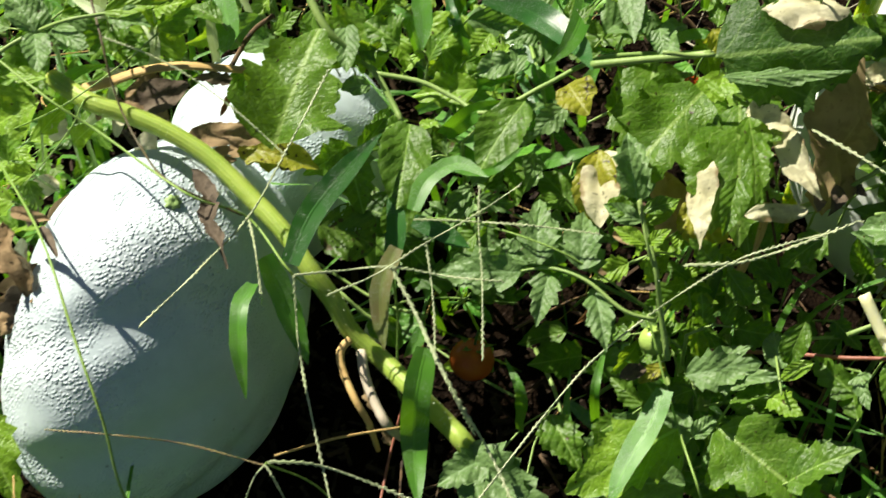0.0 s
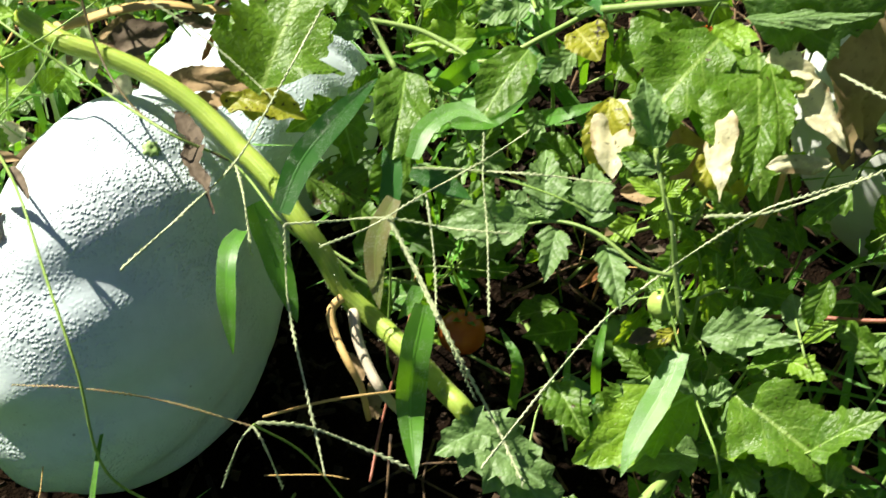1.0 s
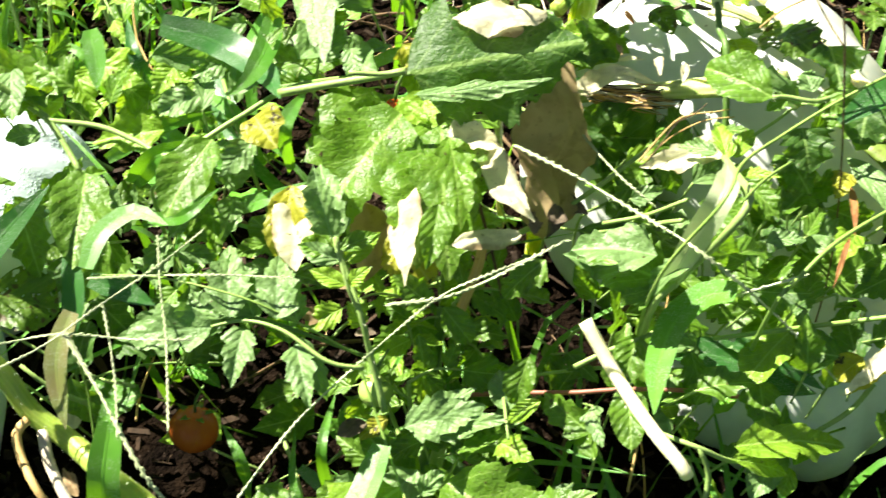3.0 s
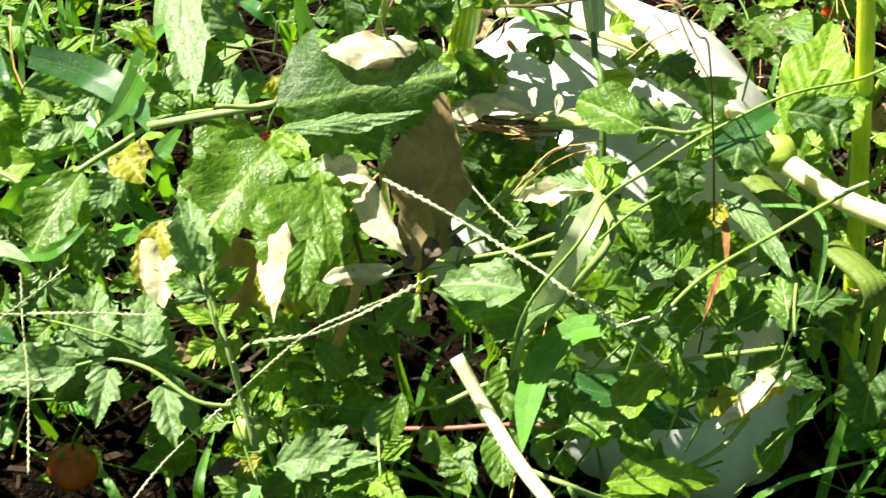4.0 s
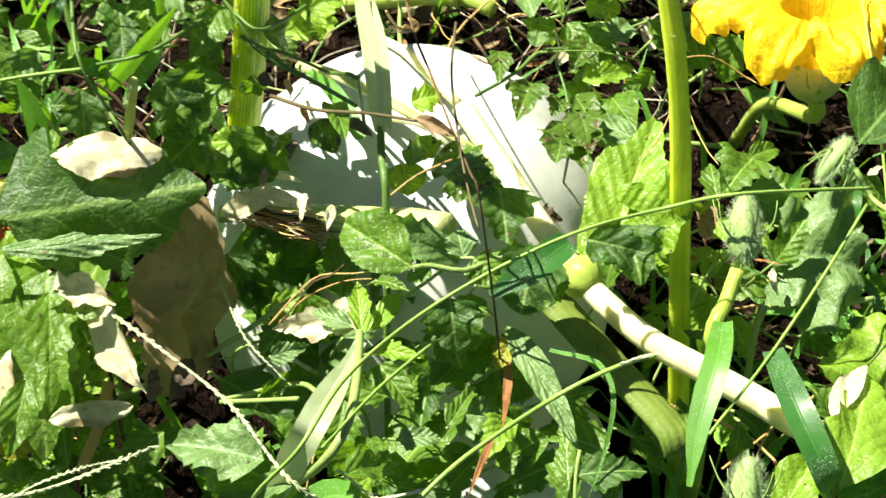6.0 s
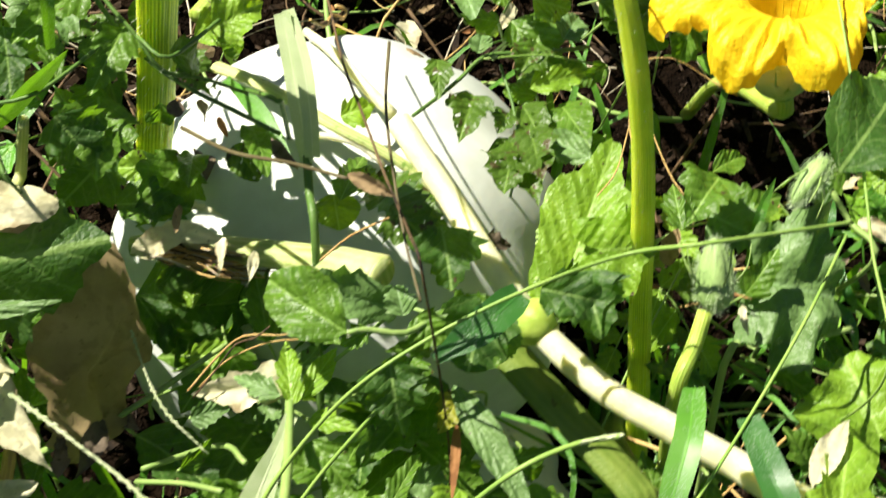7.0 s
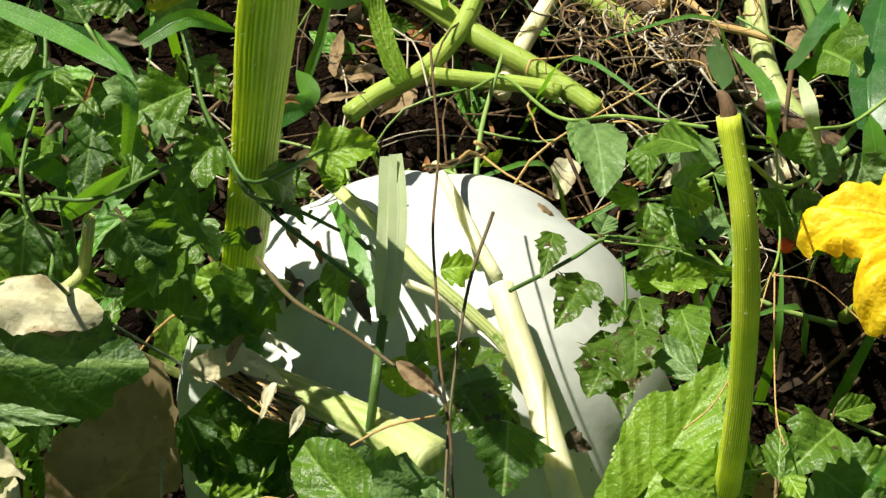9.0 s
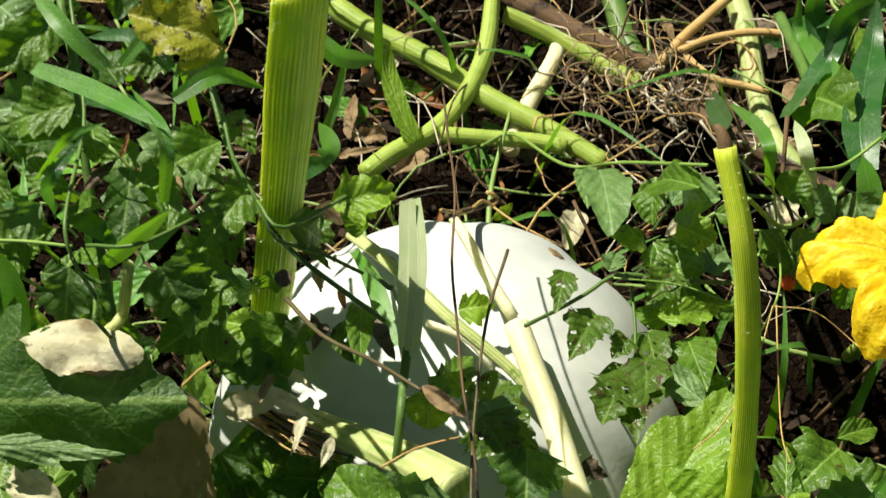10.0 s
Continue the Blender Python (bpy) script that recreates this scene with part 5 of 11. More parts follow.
tube(mr, 'leaf_stalk', [(0.223, 0.437, 0.172), (0.276, 0.402, 0.219), (0.318, 0.387, 0.234), (0.352, 0.378, 0.245), (0.388, 0.362, 0.261), (0.44, 0.365, 0.238)], 0.0018, 0.0016, 'red', seed=168)
tube(mr, 'culm', [(0.319, 0.387, 0.265), (0.343, 0.392, 0.273), (0.371, 0.398, 0.278), (0.395, 0.407, 0.282)], 0.0019, 0.0019, 'tpale', seed=169)
leaf(mr, (0.497, 0.524, 0.36), (0.43, 0.529, 0.397), 0.0301, (-0.012, -0.353, 0.936), 'grey', 'tooth', seed=170)
tube(mr, 'leaf_stalk', [(0.458, 0.497, 0.363), (0.476, 0.51, 0.361), (0.497, 0.526, 0.358), (0.515, 0.516, 0.365)], 0.0012, 0.0012, 'tpale', seed=171)
leaf(mr, (0.441, 0.451, 0.367), (0.459, 0.423, 0.359), 0.0222, (0.005, -0.271, 0.963), 'tomato', 'tooth', seed=172)
leaf(mr, (0.499, 0.505, 0.341), (0.49, 0.472, 0.34), 0.0283, (-0.042, -0.3, 0.953), 'tomato', 'tooth', seed=173)
leaf(mr, (0.514, 0.501, 0.305), (0.467, 0.448, 0.331), 0.0370, (-0.036, -0.277, 0.96), 'tomato', 'tooth', seed=174)
leaf(mr, (0.549, 0.507, 0.368), (0.53, 0.492, 0.342), 0.0312, (-0.089, -0.313, 0.946), 'tomato', 'tooth', seed=175)
leaf(mr, (0.472, 0.601, 0.355), (0.49, 0.647, 0.326), 0.0214, (-0.029, -0.4, 0.916), 'tomato', 'tooth', seed=176)
leaf(mr, (0.493, 0.628, 0.331), (0.533, 0.575, 0.351), 0.0352, (-0.06, -0.383, 0.922), 'eaten', 'tooth', seed=177)
tube(mr, 'stem', [(0.432, 0.474, 0.368), (0.428, 0.42, 0.406), (0.421, 0.373, 0.442), (0.408, 0.36, 0.431), (0.385, 0.38, 0.361), (0.368, 0.385, 0.319), (0.378, 0.502, 0.031), (0.383, 0.522, -0.01)], 0.0026, 0.0026, 'tpale', seed=178)
blade(mr, [(0.379, 0.382, 0.356), (0.403, 0.372, 0.446), (0.422, 0.431, 0.4), (0.432, 0.461, 0.378)], 0.0178, (0.045, -0.372, 0.927), 'blade_pale', seed=179, blunt=0.4)
leaf(mr, (0.373, 0.397, 0.366), (0.32, 0.419, 0.354), 0.0376, (0.121, -0.139, 0.983), 'grey', 'tooth', seed=180)
leaf(mr, (0.418, 0.369, 0.395), (0.444, 0.39, 0.366), 0.0212, (0.026, -0.23, 0.973), 'tomato', 'tooth', seed=181)
leaf(mr, (0.393, 0.375, 0.383), (0.361, 0.395, 0.317), 0.0187, (0.082, -0.22, 0.972), 'grey', 'tooth', seed=182)
withered(mr, (0.439, 0.489, 0.359), (0.38, 0.499, 0.34), 0.0264, (0.055, -0.376, 0.925), 'dry_pale', 'lobed', seed=183, crumple=0.45, name='dead_leaf', label='curled half-dried pale leaf')
tube(mr, 'dry_leafstalk', [(0.378, 0.496, 0.348), (0.396, 0.508, 0.361), (0.411, 0.514, 0.37), (0.431, 0.508, 0.378), (0.442, 0.508, 0.379)], 0.0007, 0.0005, 'straw', seed=184)
tube(mr, 'dry_leafstalk', [(0.381, 0.491, 0.35), (0.396, 0.502, 0.361), (0.407, 0.51, 0.37), (0.417, 0.509, 0.376), (0.426, 0.511, 0.384)], 0.0005, 0.0005, 'brown', seed=185)
tube(mr, 'dry_leafstalk', [(0.384, 0.499, 0.345), (0.401, 0.508, 0.356), (0.424, 0.509, 0.369), (0.445, 0.507, 0.372)], 0.0005, 0.0005, 'straw', seed=186)
withered(mr, (0.52, 0.462, 0.338), (0.509, 0.413, 0.344), 0.0055, (-0.076, -0.31, 0.948), 'rust', 'lance', seed=187, crumple=0.3, name='dead_leaf', label='rust-brown shrivelled leaf')
withered(mr, (0.504, 0.41, 0.348), (0.484, 0.372, 0.345), 0.0041, (-0.049, -0.268, 0.962), 'rust', 'lance', seed=188, crumple=0.3, name='dead_leaf')
leaf(mr, (0.517, 0.43, 0.326), (0.494, 0.399, 0.336), 0.0225, (-0.051, -0.233, 0.971), 'bright', 'tooth', seed=189)
leaf(mr, (0.527, 0.487, 0.324), (0.51, 0.463, 0.326), 0.0200, (-0.065, -0.28, 0.958), 'yellow', 'tooth', seed=190)
leaf(mr, (0.237, 0.468, 0.356), (0.224, 0.427, 0.338), 0.0226, (0.222, -0.263, 0.939), 'tomato', 'lance', seed=191)
leaf(mr, (0.308, 0.456, 0.3), (0.276, 0.446, 0.274), 0.0271, (0.157, -0.243, 0.957), 'tomato', 'tooth', seed=192)
leaf(mr, (0.391, 0.544, 0.285), (0.367, 0.513, 0.281), 0.0282, (0.073, -0.303, 0.95), 'tomato', 'tooth', seed=193)
leaf(mr, (0.42, 0.429, 0.368), (0.411, 0.399, 0.356), 0.0282, (0.042, -0.251, 0.967), 'tomato', 'tooth', seed=194)
withered(mr, (0.52, 0.481, 0.348), (0.552, 0.394, 0.342), 0.0180, (0.114, -0.333, 0.936), 'grey', 'lance', seed=195, crumple=0.18, name='dead_leaf', label='long pale twisted drying leaf')
tube(mr, 'leaf_stalk', [(0.552, 0.397, 0.343), (0.548, 0.383, 0.337), (0.546, 0.367, 0.326)], 0.0012, 0.0012, 'tpale', seed=196)
leaf(mr, (0.512, 0.362, 0.278), (0.494, 0.357, 0.264), 0.0215, (-0.25, -0.308, 0.918), 'yellow', 'oval', seed=197)

gm = thing('crabgrass', 0.518, 0.633, 0.0, 'crabgrass stalks crossing over the pale pumpkin', 'grass', 'crabgrass tufts')
tube(gm, 'culm', [(0.748, 0.532, 0.388), (0.655, 0.508, 0.427), (0.618, 0.522, 0.399), (0.563, 0.503, 0.41), (0.511, 0.488, 0.399), (0.463, 0.463, 0.394), (0.423, 0.404, 0.438), (0.398, 0.351, 0.466), (0.365, 0.371, 0.361), (0.376, 0.495, 0.048), (0.381, 0.515, -0.01)], 0.0011, 0.0011, 'culm', seed=198)
tube(gm, 'culm', [(0.59, 0.413, 0.417), (0.569, 0.422, 0.389), (0.537, 0.416, 0.372), (0.484, 0.377, 0.389), (0.454, 0.355, 0.383), (0.434, 0.342, 0.366), (0.45, 0.461, 0.059), (0.455, 0.481, -0.01)], 0.0014, 0.0015, 'culm', seed=199)
seed_head(gm, [(0.59, 0.413, 0.417), (0.583, 0.416, 0.41), (0.574, 0.42, 0.397)], 0.0035, 'seed', seed=200)
tube(gm, 'culm', [(0.475, 0.459, 0.375), (0.44, 0.408, 0.417), (0.409, 0.351, 0.464)], 0.0011, 0.0009, 'culm', seed=201)
seed_head(gm, [(0.292, 0.489, 0.384), (0.325, 0.456, 0.387), (0.359, 0.419, 0.389), (0.389, 0.361, 0.413), (0.422, 0.348, 0.382)], 0.0028, 'seed', seed=202)
tube(gm, 'culm', [(0.753, 0.538, 0.362), (0.707, 0.477, 0.383), (0.661, 0.423, 0.387), (0.614, 0.371, 0.4)], 0.0010, 0.0009, 'culm', seed=203)
tube(gm, 'culm', [(0.347, 0.452, 0.338), (0.373, 0.441, 0.355), (0.395, 0.42, 0.391)], 0.0015, 0.0014, 'tpale', seed=204)
seed_head(gm, [(0.196, 0.409, 0.327), (0.244, 0.406, 0.336), (0.315, 0.402, 0.384)], 0.0029, 'seed', seed=205)
seed_head(gm, [(0.334, 0.606, 0.304), (0.359, 0.502, 0.34), (0.384, 0.465, 0.336)], 0.0020, 'seed', seed=206)
tube(gm, 'culm', [(0.346, 0.473, 0.303), (0.389, 0.487, 0.29), (0.404, 0.462, 0.321)], 0.0017, 0.0017, 'tpale', seed=207)
tube(gm, 'culm', [(0.411, 0.375, 0.299), (0.453, 0.368, 0.311), (0.499, 0.37, 0.31), (0.536, 0.359, 0.327)], 0.0016, 0.0016, 'culm', seed=208)
blade(gm, [(0.424, 0.38, 0.341), (0.405, 0.39, 0.326), (0.385, 0.382, 0.312), (0.37, 0.352, 0.31), (0.359, 0.31, 0.314)], 0.0230, (-0.26, -0.13, 0.957), 'blade', seed=209)
blade(gm, [(0.39, 0.397, 0.262), (0.432, 0.387, 0.252), (0.462, 0.374, 0.239), (0.489, 0.371, 0.226)], 0.0273, (-0.221, -0.207, 0.953), 'blade_dark', seed=210)
blade(gm, [(0.43, 0.389, 0.273), (0.46, 0.374, 0.265), (0.49, 0.363, 0.242)], 0.0138, (-0.273, -0.415, 0.868), 'blade_dark', seed=211)
seed_head(gm, [(0.401, 0.401, 0.363), (0.424, 0.385, 0.347), (0.455, 0.363, 0.322), (0.49, 0.349, 0.275)], 0.0024, 'seed', seed=212)
seed_head(gm, [(0.465, 0.373, 0.361), (0.44, 0.375, 0.35), (0.422, 0.384, 0.331)], 0.0033, 'seed', seed=213)
blade(gm, [(0.637, 0.442, 0.396), (0.626, 0.412, 0.404), (0.611, 0.38, 0.396), (0.601, 0.349, 0.384)], 0.0166, (-0.363, -0.263, 0.894), 'blade', seed=214, blunt=0.2)
blade(gm, [(0.664, 0.427, 0.385), (0.667, 0.381, 0.395), (0.677, 0.347, 0.382), (0.689, 0.357, 0.333)], 0.0184, (-0.151, -0.259, 0.954), 'blade_dark', seed=215, blunt=0.2)
blade(gm, [(0.543, 0.46, 0.351), (0.567, 0.438, 0.369), (0.572, 0.414, 0.37), (0.564, 0.389, 0.35), (0.552, 0.367, 0.338)], 0.0034, (-0.164, -0.32, 0.933), 'blade', seed=216)

sv = thing('squash_plant', 0.565, 0.600, 0.0, 'squash plant with thick pale and yellow-green leafstalks across the pumpkin', 'squash plant', '')
tube(sv, 'leafstalk', [(0.515, 0.676, 0.319), (0.527, 0.646, 0.318), (0.54, 0.612, 0.32), (0.55, 0.579, 0.325), (0.558, 0.553, 0.331), (0.563, 0.538, 0.335), (0.575, 0.514, 0.334), (0.603, 0.474, 0.335), (0.633, 0.448, 0.335), (0.663, 0.425, 0.332), (0.704, 0.399, 0.322), (0.83, 0.41, 0.20), (0.86, 0.42, -0.01)], 0.0074, 0.0090, 'pale', seed=216, sides=18, ridges=5, depth=0.03, bristles=260, label='thick bleached leafstalk')
globe('stalk_node', (0.572, 0.519, 0.336), (0.0135, 0.0125), (0.5, -0.6, 0.1), 'vine', sv, 6, 0.06, 0.10, 40, 0.0, 0, 4, 18, 28, 'swollen yellow-green joint of the stalk')
tube(sv, 'leafstalk', [(0.553, 0.519, 0.318), (0.575, 0.485, 0.312), (0.595, 0.457, 0.306), (0.613, 0.430, 0.303), (0.622, 0.420, 0.290), (0.637, 0.508, 0.16), (0.683, 0.621, -0.01)], 0.0130, 0.0105, 'olive', seed=217, sides=18, ridges=5, depth=0.03, flat=0.5, bristles=80, label='broad flattened green leafstalk with shade put into its dark colour')
tube(sv, 'leafstalk', [(0.344, 0.627, 0.285), (0.369, 0.624, 0.29), (0.404, 0.606, 0.305), (0.438, 0.585, 0.325), (0.467, 0.566, 0.343), (0.489, 0.549, 0.357)], 0.0070, 0.0120, 'celery', seed=218, sides=24, ridges=7, depth=0.05, flat=0.66, label='flattened pale leafstalk, frayed at one end')
tube(sv, 'cut_end', [(0.489, 0.549, 0.357), (0.4905, 0.548, 0.358)], 0.0118, 0.0106, 'celery', sides=18, flat=0.72, seed=9, label='torn cut end')
tube(sv, 'leafstalk', [(0.325, 0.705, -0.01), (0.335, 0.700, 0.10), (0.371, 0.687, 0.35), (0.4055, 0.673, 0.598)], 0.0054, 0.0072, 'rib', sides=52, ridges=13, depth=0.045, flat=2.15, bristles=260, seed=219, label='broad upright ribbed yellow-green leafstalk')
tube(sv, 'leafstalk', [(0.672, 0.505, -0.01), (0.664, 0.520, 0.10), (0.643, 0.540, 0.30), (0.629, 0.562, 0.44), (0.616, 0.592, 0.52), (0.601, 0.628, 0.560)], 0.0080, 0.0052, 'rib', sides=36, ridges=9, depth=0.05, bristles=620, hair=0.0022, seed=220, label='upright ribbed bristly leafstalk without its leaf')
tube(sv, 'cut_end', [(0.6015, 0.6265, 0.5585), (0.6005, 0.629, 0.562), (0.598, 0.634, 0.5645), (0.596, 0.636, 0.5640)], 0.0042, 0.0016, 'brown', sides=14, seed=221, knots=0.5, label='shrivelled brown tip')
fray = np.random.default_rng(77)
root_end, far_end = np.array((0.356, 0.616, 0.3)), np.array((0.427, 0.578, 0.316))
for k in range(64):
    q = fray.uniform(-0.05, 0.55)
    foot = root_end * (1 - q) + far_end * q + fray.normal(0, 1, 3) * 0.0042
    far = foot + (far_end - root_end) * fray.uniform(0.25, 0.50) + fray.normal(0, 1, 3) * 0.0028
    tube(sv, 'fibre', [foot, (foot + far) / 2 + fray.normal(0, 1, 3) * 0.0016, far], fray.uniform(0.0006, 0.0012), 0.0003, ('straw', 'brown', 'straw', 'bone')[k % 4], seed=k, sides=5)
    tube(sv, 'fibre', [foot, (foot + far) / 2 + fray.normal(0, 1, 3) * 0.003, far], 0.0005, 0.0002, ('straw', 'bone', 'dry_dark')[k % 3], seed=k, sides=4)
withered(sv, (0.347, 0.609, 0.312), (0.385, 0.613, 0.322), 0.017, (-0.3, -0.4, 0.85), 'dry_pale', 'lance', seed=31, crumple=0.8, name='dead_leaf', label='shredded papery skin of the frayed stalk')
withered(sv, (0.368, 0.617, 0.322), (0.408, 0.598, 0.322), 0.012, (-0.3, -0.3, 0.9), 'dry_pale', 'lance', seed=32, crumple=0.5, name='dead_leaf')
tube(sv, 'dry_leafstalk', [(0.467, 0.791, 0.268), (0.48, 0.752, 0.297), (0.492, 0.724, 0.308), (0.501, 0.705, 0.312), (0.513, 0.686, 0.312)], 0.0030, 0.0042, 'pale', seed=265, label='thin bleached leafstalk')
tube(sv, 'dry_leafstalk', [(0.406, 0.758, 0.282), (0.429, 0.727, 0.305), (0.452, 0.7, 0.317), (0.474, 0.677, 0.321), (0.499, 0.658, 0.319), (0.518, 0.644, 0.313), (0.532, 0.63, 0.305)], 0.0056, 0.0040, 'celery', seed=266, sides=14, ridges=4, flat=0.7)
tube(sv, 'dry_leafstalk', [(0.462, 0.673, 0.318), (0.479, 0.667, 0.319), (0.491, 0.66, 0.318), (0.503, 0.647, 0.315)], 0.0024, 0.0020, 'pale', seed=267)
leaf(sv, (0.48, 0.681, 0.323), (0.502, 0.687, 0.322), 0.024, (-0.1, -0.5, 0.86), 'bright', 'lobed', seed=301)
leaf(sv, (0.593, 0.538, 0.345), (0.629, 0.606, 0.365), 0.040, (-0.25, -0.38, 0.89), 'bright', 'heart', seed=266, rows=34, cols=12, fold=0.40, curl=0.10, ripple=0.05, label='young downy light green leaf with a toothed rim')
leaf(sv, (0.606, 0.548, 0.36), (0.642, 0.545, 0.362), 0.038, (0.1, -0.55, 0.83), 'bright', 'heart', seed=267, rows=30, cols=10, fold=0.15, curl=0.25, ripple=0.06, label="lower lobe of the young leaf, folded down")
leaf(sv, (0.597, 0.526, 0.378), (0.602, 0.489, 0.368), 0.044, (-0.1, -0.45, 0.88), 'deep', 'lobed', seed=268, rows=28, cols=10)
leaf(sv, (0.572, 0.517, 0.38), (0.612, 0.506, 0.372), 0.032, (0.1, -0.5, 0.86), 'deep', 'tooth', seed=269, rows=24, cols=10)
for k in range(9):
    globe('bead', np.array((0.582, 0.568, 0.352)) * (1 - k / 8) + np.array((0.577, 0.541, 0.346)) * (k / 8), (0.0019, 0.0017), (0, 0, 1), 'tpale', sv, 0, 0, 0.1, 60, 0, 0, k, 8, 12)
blade(sv, [(0.56, 0.513, 0.385), (0.538, 0.495, 0.39), (0.509, 0.48, 0.385)], 0.0210, (-0.1, -0.3, 0.95), 'blade_dark', seed=270, blunt=0.3)
leaf(sv, (0.714, 0.541, 0.312), (0.761, 0.53, 0.3), 0.075, (-0.1, -0.35, 0.93), 'grey', 'palm', seed=271, rows=34, cols=12, fold=0.12)
leaf(sv, (0.703, 0.586, 0.305), (0.745, 0.603, 0.3), 0.034, (-0.2, -0.25, 0.95), 'tomato', 'lobed', seed=272)
leaf(sv, (0.693, 0.586, 0.318), (0.723, 0.567, 0.312), 0.040, (-0.1, -0.4, 0.91), 'grey', 'tooth', seed=273)
tube(sv, 'leafstalk', [(0.719, 0.526, 0.3), (0.7, 0.512, 0.292), (0.688, 0.502, 0.285), (0.69, 0.47, 0.12), (0.69, 0.48, -0.01)], 0.0024, 0.0026, 'tpale', seed=274, bristles=40)
tube(sv, 'leafstalk', [(0.703, 0.513, 0.295), (0.728, 0.509, 0.292), (0.768, 0.513, 0.29)], 0.0022, 0.0018, 'tpale', seed=275, bristles=30)
leaf(sv, (0.761, 0.428, 0.305), (0.752, 0.484, 0.31), 0.060, (-0.2, -0.3, 0.93), 'bright', 'heart', seed=276, rows=28, cols=10)

# shade below the stalk comes partly from this darkened leaf colour
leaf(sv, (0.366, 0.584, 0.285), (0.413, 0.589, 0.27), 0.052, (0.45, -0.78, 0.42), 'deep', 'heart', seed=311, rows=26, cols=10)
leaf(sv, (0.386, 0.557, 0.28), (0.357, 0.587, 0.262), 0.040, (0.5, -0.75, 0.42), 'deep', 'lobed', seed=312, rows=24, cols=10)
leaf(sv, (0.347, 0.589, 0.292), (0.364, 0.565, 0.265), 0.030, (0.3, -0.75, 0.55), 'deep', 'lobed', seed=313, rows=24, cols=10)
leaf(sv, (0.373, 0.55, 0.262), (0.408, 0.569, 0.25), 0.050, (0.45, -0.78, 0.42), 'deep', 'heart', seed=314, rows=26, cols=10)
leaf(sv, (0.38, 0.573, 0.297), (0.382, 0.593, 0.295), 0.012, (-0.2, -0.4, 0.88), 'bright', 'tooth', seed=315)

flower = thing('squash_blossom', 0.800, 0.740, 0.0, 'open bright yellow squash blossom on a green stalk', 'flower')
FL = np.array((0.771, 0.723, 0.345))
FA = np.array((-0.06, 0.30, 0.95))
blossom(flower, FL, FA, 0.075, 0.056, 3)
globe('calyx', FL - FA * 0.060, (0.0185, 0.020), FA, 'celery', flower, 5, 0.08, 0.02, 30, 0.0, -0.25, 4, 18, 30, 'pale green cup under the petals')
tube(flower, 'stalk', [FL - FA * 0.072, FL - FA * 0.10 + np.array((0.004, 0.006, 0)), FL + np.array((0.02, 0.09, -0.22)), (FL[0] + 0.025, FL[1] + 0.15, -0.01)], 0.0060, 0.0055, 'vine', 12, 5, bristles=160, seed=5)
for k in range(5):
    a = k * 1.2566 + 0.5
    out = np.array((math.cos(a), math.sin(a), 0))
    tube(flower, 'sepal', [FL - FA * 0.056 + out * 0.016, FL - FA * 0.046 + out * 0.026, FL - FA * 0.030 + out * 0.031], 0.0013, 0.0004, 'tpale', 6, bristles=12, seed=k)

bd = thing('squash_plant', 0.657, 0.570, 0.0, 'squash shoot with hairy closed green flower buds', 'squash plant', '')
hairy_bud(bd, 0.663, 0.506, 0.394, 0.0125, 0.0398, (0.077, 0.778, 0.623), 276, label='plump downy green flower bud')
tube(bd, 'bud_stalk', [(0.668, 0.51, 0.343), (0.659, 0.493, 0.335), (0.646, 0.471, 0.322), (0.665, 0.475, 0.12), (0.665, 0.485, -0.01)], 0.0046, 0.0050, 'vine', seed=277, ridges=5, bristles=90)
hairy_bud(bd, 0.629, 0.339, 0.394, 0.0117, 0.0379, (0.096, 0.724, 0.683), 278, label='second downy flower bud')
tube(bd, 'bud_stalk', [(0.627, 0.326, 0.382), (0.632, 0.324, 0.36), (0.636, 0.314, 0.343), (0.628, 0.281, 0.325), (0.64, 0.30, 0.14), (0.645, 0.31, -0.01)], 0.0046, 0.0066, 'vine', seed=279, ridges=5, bristles=160)
hairy_bud(bd, 0.745, 0.580, 0.354, 0.0091, 0.0358, (-0.706, -0.657, -0.264), 280, label='pale yellow-green young squash fruit')
tube(bd, 'bud_stalk', [(0.757, 0.573, 0.352), (0.768, 0.561, 0.336), (0.777, 0.536, 0.328), (0.778, 0.596, 0.116), (0.783, 0.616, -0.01)], 0.0017, 0.0017, 'tpale', seed=281)
leaf(bd, (0.745, 0.559, 0.398), (0.804, 0.626, 0.372), 0.0594, (-0.137, -0.414, 0.9), 'deep', 'oval', seed=282)
withered(bd, (0.696, 0.394, 0.36), (0.729, 0.434, 0.345), 0.0148, (-0.308, -0.266, 0.913), 'dry_pale', 'lance', seed=283, crumple=0.2, name='dead_leaf')
leaf(bd, (0.686, 0.346, 0.369), (0.728, 0.427, 0.34), 0.0428, (-0.011, -0.23, 0.973), 'bright', 'tooth', seed=284)
leaf(bd, (0.667, 0.565, 0.341), (0.67, 0.599, 0.335), 0.0191, (-0.196, -0.253, 0.947), 'tomato', 'tooth', seed=285)

gb = thing('grass_clump', 0.453, 0.700, 0.0, 'grass blade folded over at its tip, and thin dark stalks', 'grass', 'broad grass clumps')
blade(gb, [(0.456, 0.618, 0.372), (0.455, 0.636, 0.391), (0.453, 0.66, 0.408), (0.451, 0.685, 0.424)], 0.0130, (-0.5, -0.4, 0.77), 'blade_pale', seed=289, blunt=0.9)
blade(gb, [(0.454, 0.686, 0.425), (0.459, 0.657, 0.414), (0.46, 0.632, 0.399), (0.459, 0.616, 0.38)], 0.0105, (-0.15, -0.25, 0.95), 'blade_pale', seed=290, blunt=0.9)
